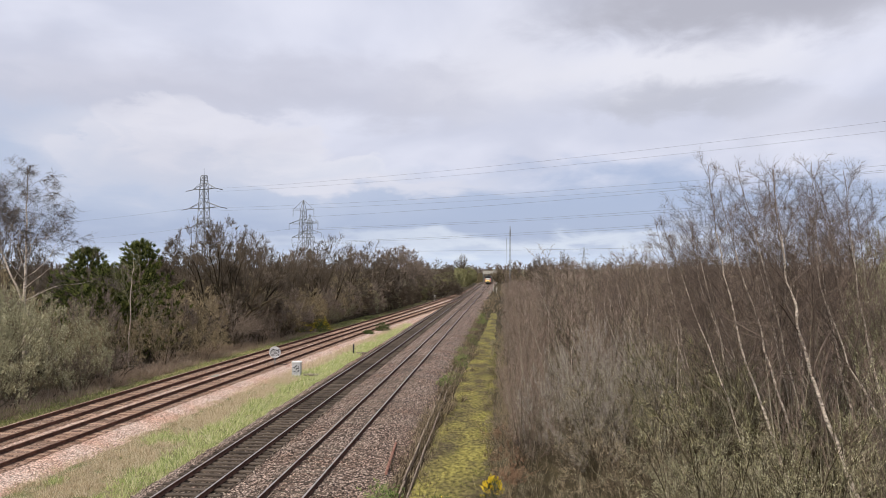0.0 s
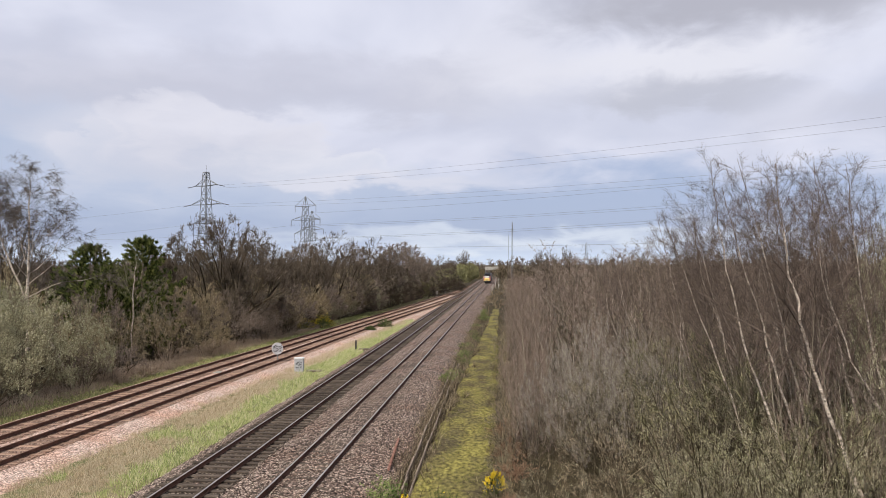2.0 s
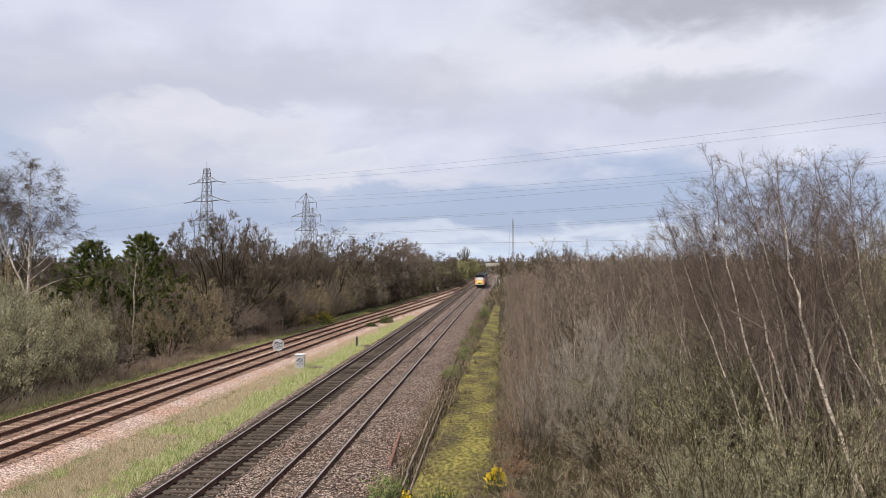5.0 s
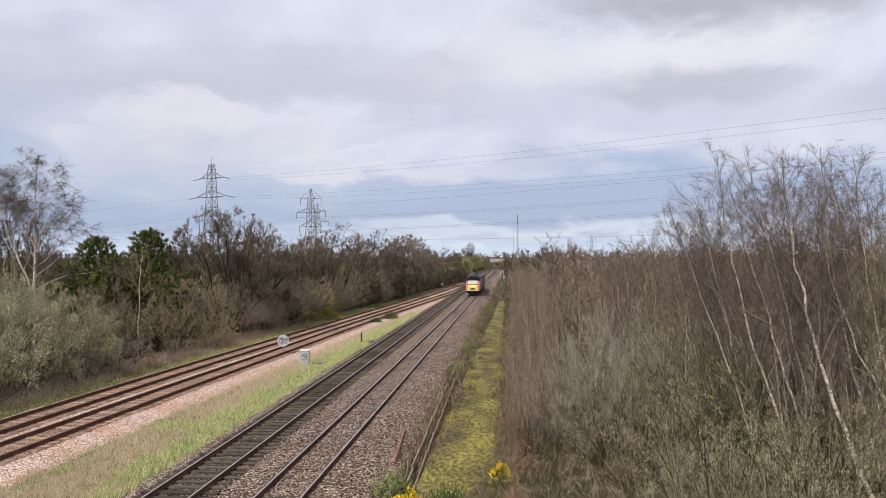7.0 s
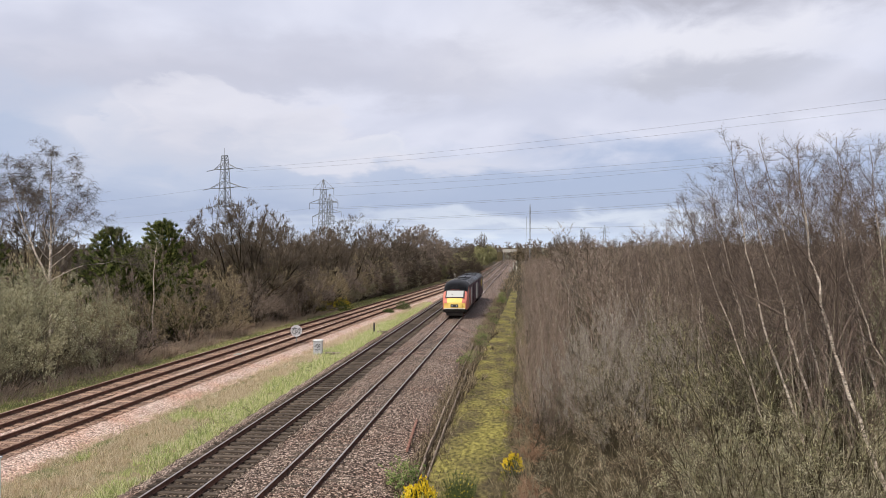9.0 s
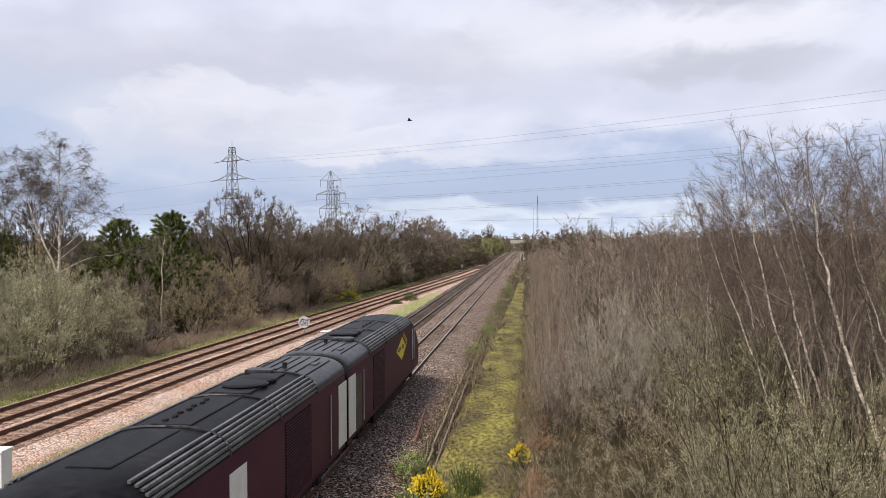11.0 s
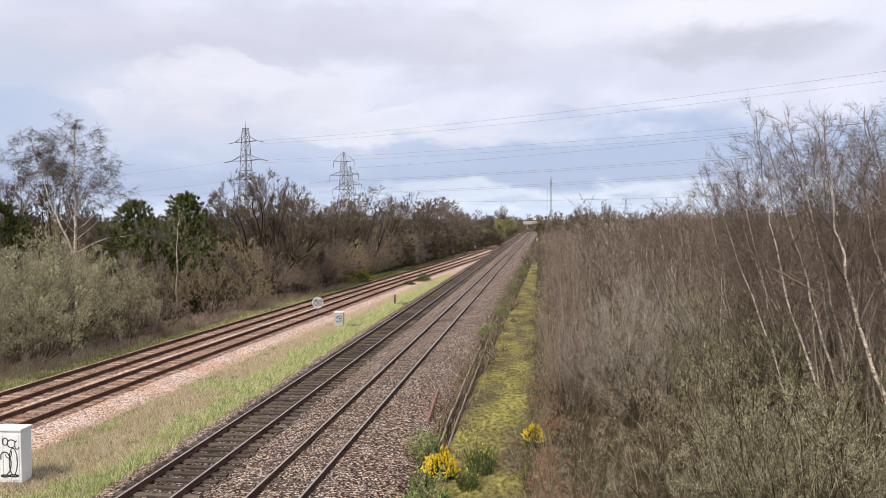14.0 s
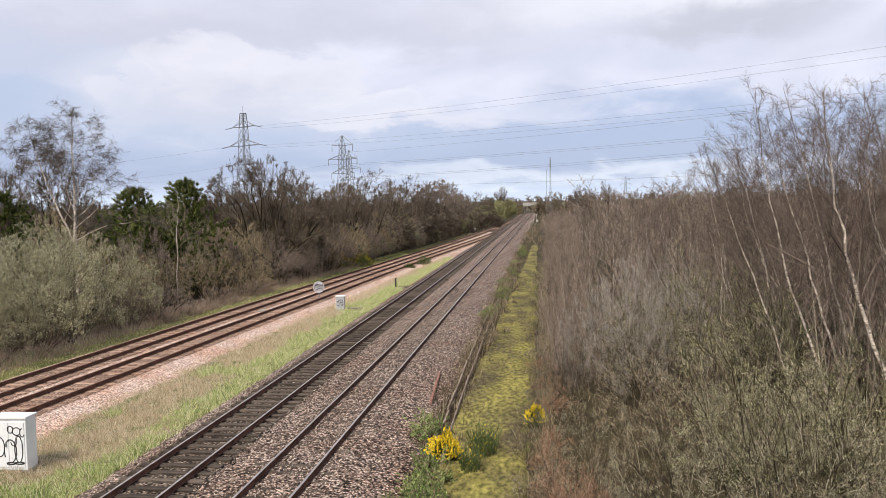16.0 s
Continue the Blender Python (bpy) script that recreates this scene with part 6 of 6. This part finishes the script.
def half_section(w, zb, zt):
    """From the sill up the side and over to the middle of the roof: rows of (x, z)."""
    zc = zb + (zt - zb) * 0.81
    pts = [(w * 0.965, zb), (w * 0.985, zb + 0.12), (w, zb + (zc - zb) * 0.35), (w, zb + (zc - zb) * 0.7), (w * 0.99, zc)]
    for k in range(1, 9):
        a = math.pi / 2 * k / 8
        pts.append((w * 0.99 * math.cos(a) ** 0.72, zc + (zt - zc) * math.sin(a) ** 0.85))
    pts[-1] = (0, zt)
    return pts


def power_car(label, nose_mat, side_mat, lead):
    root = tagged(new("power_car"), label, "locomotive", "coupled power cars")
    # shell, in one loft: sides and roof take their own materials
    rows = NOSE + [(y, 1.37, 0.78, 3.84) for y in (5, 6, 8, 10, 12, 14.05, 16, 17.0)] + [(17.5, 1.36, 0.78, 3.82), (17.64, 1.33, 0.8, 3.78)]
    verts, faces, idx = [], [], []
    full = []
    for y, w, zb, zt in rows:
        h = half_section(w, zb, zt)
        ring = [(x, y + (0.0 if y > 0.45 else 0.22 * (x / w) ** 2), z) for x, z in h] + [(-x, y + (0.0 if y > 0.45 else 0.22 * (x / w) ** 2), z) for x, z in h[-2::-1]]
        full.append(ring)
        verts += ring
    k = len(full[0])
    for j in range(len(rows) - 1):
        for i in range(k - 1):
            a = j * k + i
            faces.append((a, a + k, a + k + 1, a + 1))
            mid_z = (verts[a][2] + verts[a + 1][2]) / 2
            y = rows[j][0]
            up = 4 <= i <= k - 6
            mid_x = abs(verts[a][0] + verts[a + 1][0]) / 2
            if y < 0.4:
                m = 1 if lead and up and mid_x < 0.82 else 0
            elif up and y >= 1.45:
                m = 5 if y >= 14 else 2
            else:
                m = 3 if y > (3.5 if lead else 0.3) and not up else 0
            idx.append(m)
        faces.append((j * k + k - 1, (j + 1) * k + k - 1, (j + 1) * k, j * k))
        idx.append(4)
    faces.append(tuple(range(k)))
    idx.append(1 if lead else 0)
    faces.append(tuple(reversed(range((len(rows) - 1) * k, len(rows) * k))))
    idx.append(4)
    shell = part("body", (verts, faces), [nose_mat, M["yellow"] if lead else nose_mat, M["roof_dark"], side_mat, M["underframe"], M["roof_grey"]], root)
    shell.data.polygons.foreach_set("material_index", idx)
    shell.data.polygons.foreach_set("use_smooth", [len(p.vertices) == 4 for p in shell.data.polygons])
    # windscreen with frame, set on the slope of the nose
    slope = Matrix.Translation((0, 0.96, 2.505)) @ Matrix.Rotation(math.atan2(0.86, 1.08), 4, "X")
    bm = bmesh.new()
    box(bm, -1.04, 1.04, -0.62, 0.62, -0.08, 0.030, 0.025, slope)
    frame_ob = part("window_frame", bm, M["black_paint"], root)
    bm = bmesh.new()
    box(bm, -0.92, 0.92, -0.51, 0.50, 0.0, 0.045, 0.02, slope)
    part("windscreen", bm, M["glass"], frame_ob)
    bm = bmesh.new()
    box(bm, -0.02, 0.45, -0.03, 0.0, 0.05, 0.065, 0, slope @ Matrix.Translation((-0.1, -0.3, 0)) @ Matrix.Rotation(2.5, 4, "Z"))
    part("wiper", bm, M["black_paint"], frame_ob)
    # headlight panel, buffer beam, valance
    bm = bmesh.new()
    box(bm, -0.42, 0.42, -0.05, 0.12, 1.12, 1.44, 0.03)
    panel = part("light_panel", bm, M["black_paint"], root)
    for x in (-0.25, 0.25):
        bm = bmesh.new()
        rod(bm, (x, -0.07, 1.28), (x, -0.04, 1.28), 0.07, 14)
        part("headlight", bm, M["silver"], panel)
    bm = bmesh.new()
    box(bm, -1.22, 1.22, 0.02, 0.5, 0.62, 0.93, 0.08)
    part("valance", bm, M["underframe"], root)
    bm = bmesh.new()
    box(bm, -1.16, 1.16, -0.04, 0.10, 0.935, 1.00, 0.02)
    part("nose_stripe", bm, M["cream"] if lead else nose_mat, root)
    bm = bmesh.new()
    box(bm, -0.9, 0.9, 0.15, 0.4, 0.2, 0.62, 0.04)
    part("snowplough", bm, M["underframe"], root)
    if lead:
        bm = bmesh.new()
        box(bm, -0.80, 0.80, -0.016, 0.09, 1.03, 1.64, 0.02)
        part("nose_panel", bm, M["yellow"], root, "yellow warning panel")
        for s in (-1, 1):
            bm = bmesh.new()
            for k in range(3):
                y0 = 3.7 + k * 1.1
                box(bm, s * 1.371 - 0.004, s * 1.371 + 0.004, y0, y0 + 0.42, 0.95, 2.75)
            part("side_stripe", bm, M["red"], root, "orange-red side stripes")
            bm = bmesh.new()
            box(bm, s * 1.372 - 0.004, s * 1.372 + 0.004, 7.3, 8.3, 1.0, 2.9)
            part("side_panel", bm, M["cream"], root, "pale side panel")
    # side doors, grilles, handrails
    for s in (-1, 1):
        for y in (2.70, 3.30):
            bm = bmesh.new()
            rod(bm, (s * 1.40, y + 0.12, 1.45), (s * 1.40, y, 3.02), 0.022, 8)
            for z, dy in ((1.47, 0.12), (3.0, 0.0)):
                rod(bm, (s * 1.31, y + dy, z), (s * 1.41, y + dy, z), 0.018, 6)
            part("handrail", bm, M["silver"], root)
        bm = bmesh.new()
        box(bm, s * 1.368 - 0.006, s * 1.368 + 0.006, 2.76, 3.24, 0.95, 2.85, 0.004)
        cab_door = part("cab_door", bm, side_mat if not lead else nose_mat, root)
        bm = bmesh.new()
        box(bm, s * 1.374 - 0.008, s * 1.374 + 0.008, 2.83, 3.17, 2.10, 2.72, 0.006)
        part("door_window", bm, M["dark_glass"], cab_door)
        bm = bmesh.new()
        box(bm, s * 1.366 - 0.006, s * 1.366 + 0.006, 11.0, 13.4, 1.0, 3.1, 0.004)
        grille = part("grille", bm, M["underframe"], root)
        for k in range(27):
            bm = bmesh.new()
            z = 1.06 + k * 0.075
            box(bm, s * 1.375 - 0.014, s * 1.375 + 0.014, 11.05, 13.35, z, z + 0.032)
            part("louvre", bm, side_mat, grille)
        bm = bmesh.new()
        rod(bm, (s * 1.42, 15.4, 1.10), (s * 1.42, 15.4, 2.95), 0.022, 8)
        part("handrail", bm, M["silver"], root)
        bm = bmesh.new()
        box(bm, s * 1.366 - 0.01, s * 1.366 + 0.01, 15.5, 16.45, 0.95, 2.85, 0.005)
        guard = part("luggage_door", bm, M["roof_grey"] if not lead else side_mat, root)
        bm = bmesh.new()
        box(bm, s * 1.372 - 0.012, s * 1.372 + 0.012, 16.55, 17.62, 0.98, 3.0, 0.01)
        part("end_panel", bm, M["cream"], root, "cream panel at the inner end")
        # shoulder louvres along the roof edge
        for y0, y1 in ((4.0, 7.3), (7.4, 10.6), (10.7, 14.0)):
            bm = bmesh.new()
            for kk in range(6):
                a = 0.10 + kk * 0.16
                w0, zc = 1.356, 0.78 + 3.06 * 0.81
                x, z = w0 * math.cos(a) ** 0.72, zc + (3.84 - zc) * math.sin(a) ** 0.85
                box(bm, s * x - 0.035, s * x + 0.035, y0, y1, z - 0.012, z + 0.05, 0.012)
            part("roof_louvre", bm, M["slat"], root)
        for y in (7.35, 10.65, 14.05):
            w = Wood()
            ring = []
            for kk in range(9):
                a = math.pi / 2 * kk / 8
                w0, zc = 1.375, 0.78 + 3.06 * 0.81
                ring.append(Vector((s * w0 * math.cos(a) ** 0.72, y, zc + (3.86 - zc) * math.sin(a) ** 0.85)))
            w.tube(ring, [0.035] * 9, 5)
            part("roof_band", w.mesh(), M["roof_grey"], root)
    # roof equipment: cooler hatch, exhaust block, ribs, hatches
    for y0, y1, x, h in ((4.4, 7.2, 0.42, 0.015), (7.5, 10.5, 0.46, 0.02), (10.8, 13.8, 0.50, 0.035)):
        bm = bmesh.new()
        box(bm, -x, x, y0, y1, 3.74, 3.84 + h, 0.045)
        part("roof_hatch", bm, M["roof_dark"], root)
    for x in (-0.42, 0.42):                            # low domed covers over the cooler fans
        bm = bmesh.new()
        bmesh.ops.create_uvsphere(bm, u_segments=20, v_segments=8, radius=1.0, matrix=Matrix.Translation((0, 12.3 + 0.9 * x, 3.90)) @ Matrix.Diagonal((0.62, 0.62, 0.07, 1)))
        part("fan_cover", bm, M["roof_dark"], root)
    for i in range(7):
        bm = bmesh.new()
        box(bm, -0.30 + 0.05 * (i % 2), -0.20 + 0.05 * (i % 2), 7.8 + 0.36 * i, 7.92 + 0.36 * i, 3.82, 3.895, 0.015)
        part("roof_lug", bm, M["underframe"], root)
    bm = bmesh.new()
    box(bm, -0.75, 0.05, 13.9, 14.4, 3.80, 3.93, 0.04)
    part("roof_step", bm, M["roof_grey"], root)
    for kk in range(7):
        bm = bmesh.new()
        x = -0.96 + kk * 0.32
        z = 3.84 - 0.58 * (1 - max(0, 1 - (abs(x) / 1.356) ** 2.78) ** 0.425)
        box(bm, x - 0.022, x + 0.022, 14.3, 17.0, z - 0.03, z + 0.022, 0.008)
        part("roof_rib", bm, M["roof_dark"], root)
    for x, y in ((-0.55, 16.3), (0.55, 16.0)):
        bm = bmesh.new()
        box(bm, x - 0.30, x + 0.30, y - 0.3, y + 0.3, 3.68, 3.82, 0.05)
        part("roof_cover", bm, M["roof_grey"], root)
    bm = bmesh.new()
    rod(bm, (0.1, 15.0, 3.82), (0.1, 15.0, 3.98), 0.07, 10)
    part("aerial", bm, M["underframe"], root)
    # underframe, bogies
    bm = bmesh.new()
    box(bm, -1.22, 1.22, 5.2, 12.6, 0.28, 0.80, 0.08)
    part("fuel_tank", bm, M["underframe"], root)
    for yc in (3.4, 13.7):
        bm = bmesh.new()
        for s in (-1, 1):
            box(bm, s * 1.02 - 0.07, s * 1.02 + 0.07, yc - 1.9, yc + 1.9, 0.42, 0.66, 0.03)
            for dy in (-1.3, 1.3):
                box(bm, s * 1.06 - 0.10, s * 1.06 + 0.10, yc + dy - 0.2, yc + dy + 0.2, 0.33, 0.70, 0.03)
                rod(bm, (s * 1.06, yc + dy * 0.62, 0.40), (s * 1.06, yc + dy * 0.62, 0.80), 0.09, 10)
        box(bm, -1.0, 1.0, yc - 0.3, yc + 0.3, 0.40, 0.78, 0.03)
        bogie = part("bogie", bm, M["underframe"], root)
        for dy in (-1.3, 1.3):
            for s in (-1, 1):
                bm = bmesh.new()
                rod(bm, (s * 0.70, yc + dy, 0.51), (s * 0.83, yc + dy, 0.51), 0.51, 24)
                part("wheel", bm, M["rail_side"], bogie)
    # coupling at the inner end
    bm = bmesh.new()
    box(bm, -0.55, 0.55, 17.6, 17.78, 0.9, 3.2, 0.05)
    part("gangway", bm, M["underframe"], root)
    bm = bmesh.new()
    rod(bm, (0, 17.4, 0.95), (0, 17.85, 0.95), 0.12, 8)
    part("coupler", bm, M["underframe"], root)
    bm = bmesh.new()
    box(bm, 1.0, 1.25, 17.63, 17.68, 2.2, 2.6, 0.01)
    part("end_tag", bm, M["yellow"], root, "small yellow tag on the end wall")
    return root


def diamond(root, side):
    """The yellow lozenge with slim outlines beside it, drawn as plain shapes."""
    def quad(bm, pts, x, t):
        vs = [bm.verts.new((x, y, z)) for y, z in pts] + [bm.verts.new((x + t, y, z)) for y, z in pts]
        n = len(pts)
        bm.faces.new(vs[:n])
        bm.faces.new(list(reversed(vs[n:])))
        for i in range(n):
            bm.faces.new((vs[i], vs[i + n], vs[(i + 1) % n + n], vs[(i + 1) % n]))
    x = side * 1.372
    top, fore, low, rear = Vector((6.4, 3.0)), Vector((5.45, 2.48)), Vector((6.6, 1.93)), Vector((8.05, 2.5))
    bm = bmesh.new()
    quad(bm, [tuple(p) for p in (top, fore, low, rear)], x, side * 0.006)
    main = part("emblem", bm, M["emblem"], root, "yellow lozenge emblem")
    for k in (1, 2):
        d = Vector((-0.20, 0.06)) * k
        bm = bmesh.new()
        quad(bm, [tuple(p + d) for p in (fore, low, low + Vector((-0.10, 0.02)), fore + Vector((-0.10, 0.0)))], x, side * 0.006)
        quad(bm, [tuple(p + d) for p in (fore + Vector((-0.10, 0)), top + Vector((-0.02, 0.02)), top + Vector((-0.02, 0.07)), fore + Vector((-0.10, 0.05)))], x, side * 0.005)
        part("emblem_outline", bm, M["emblem"], root, "thin yellow outline")
    for i in range(10):
        if i == 5:
            continue
        bm = bmesh.new()
        p = Vector((7.6, 2.52)).lerp(Vector((5.95, 2.56)), i / 9)
        quad(bm, [tuple(p + q) for q in (Vector((0.05, 0.08)), Vector((-0.06, 0.08)), Vector((0.0, -0.12)), Vector((0.11, -0.12)))], x + side * 0.006, side * 0.004)
        part("emblem_bar", bm, M["black_paint"], main, "black bar across the emblem")


lead_car = power_car("leading power car with yellow nose and maroon-red sides", M["red"], M["maroon"], True)
tail_car = power_car("trailing dark maroon power car with grey ribbed roof and yellow emblem", M["maroon"], M["maroon"], False)
diamond(tail_car, -1)
diamond(tail_car, 1)


def bird():
    root = tagged(new("bird"), "small dark bird flying across the sky", "bird")
    bm = bmesh.new()
    bmesh.ops.create_uvsphere(bm, u_segments=10, v_segments=8, radius=0.5, matrix=Matrix.Diagonal((0.34, 0.11, 0.10, 1)))
    bmesh.ops.create_cone(bm, cap_ends=True, segments=6, radius1=0.02, radius2=0.002, depth=0.05, matrix=Matrix.Translation((0.19, 0, 0)) @ Matrix.Rotation(math.pi / 2, 4, "Y"))
    part("body", bm, M["black_paint"], root)
    for s in (-1, 1):
        w = Wood()
        bm = bmesh.new()
        vs = [bm.verts.new(c) for c in ((0.07, s * 0.03, 0.0), (-0.07, s * 0.03, 0.0), (-0.10, s * 0.24, 0.10), (0.02, s * 0.22, 0.11), (0.07, s * 0.03, 0.02), (-0.07, s * 0.03, 0.012), (-0.10, s * 0.24, 0.108), (0.02, s * 0.22, 0.12))]
        for f in ((0, 1, 2, 3), (7, 6, 5, 4), (0, 4, 5, 1), (1, 5, 6, 2), (2, 6, 7, 3), (3, 7, 4, 0)):
            bm.faces.new([vs[i] for i in f])
        part("wing", bm, M["black_paint"], root)
    return root


crow = bird()


def motions():
    rows = [(0.0, 373.0), (1.0, 344.0), (2.0, 314.5), (3.0, 284.0), (4.0, 253.0), (5.0, 221.0), (6.0, 188.5), (7.0, 155.0), (8.0, 121.0), (9.0, 86.0), (10.0, 48.5), (11.0, 8.3), (11.5, -12.1),
            (12.0, -32.6), (13.0, -73.5), (14.0, -115), (15.0, -156.5), (16.0, -198)]
    walk(lead_car, [(t, pose(MAIN_B, y, 0)) for t, y in rows])
    walk(tail_car, [(t, pose(MAIN_B, y + 2 * CAR, 0, 0, 0, 180)) for t, y in rows])
    walk(crow, [(t, pose(-62 + 0.2 * t, 55, 15.0)) for t in (0.0, 4.0, 8.0, 9.4)] + [(t, pose(-3.8 + (t - 11.3) * 14.9, 55, 15.9 + 0.25 * math.sin(t * 2.0))) for t in (10.4, 10.8, 11.1, 11.3, 11.5, 11.8, 12.2, 13.0, 14.0, 16.0)])


motions()
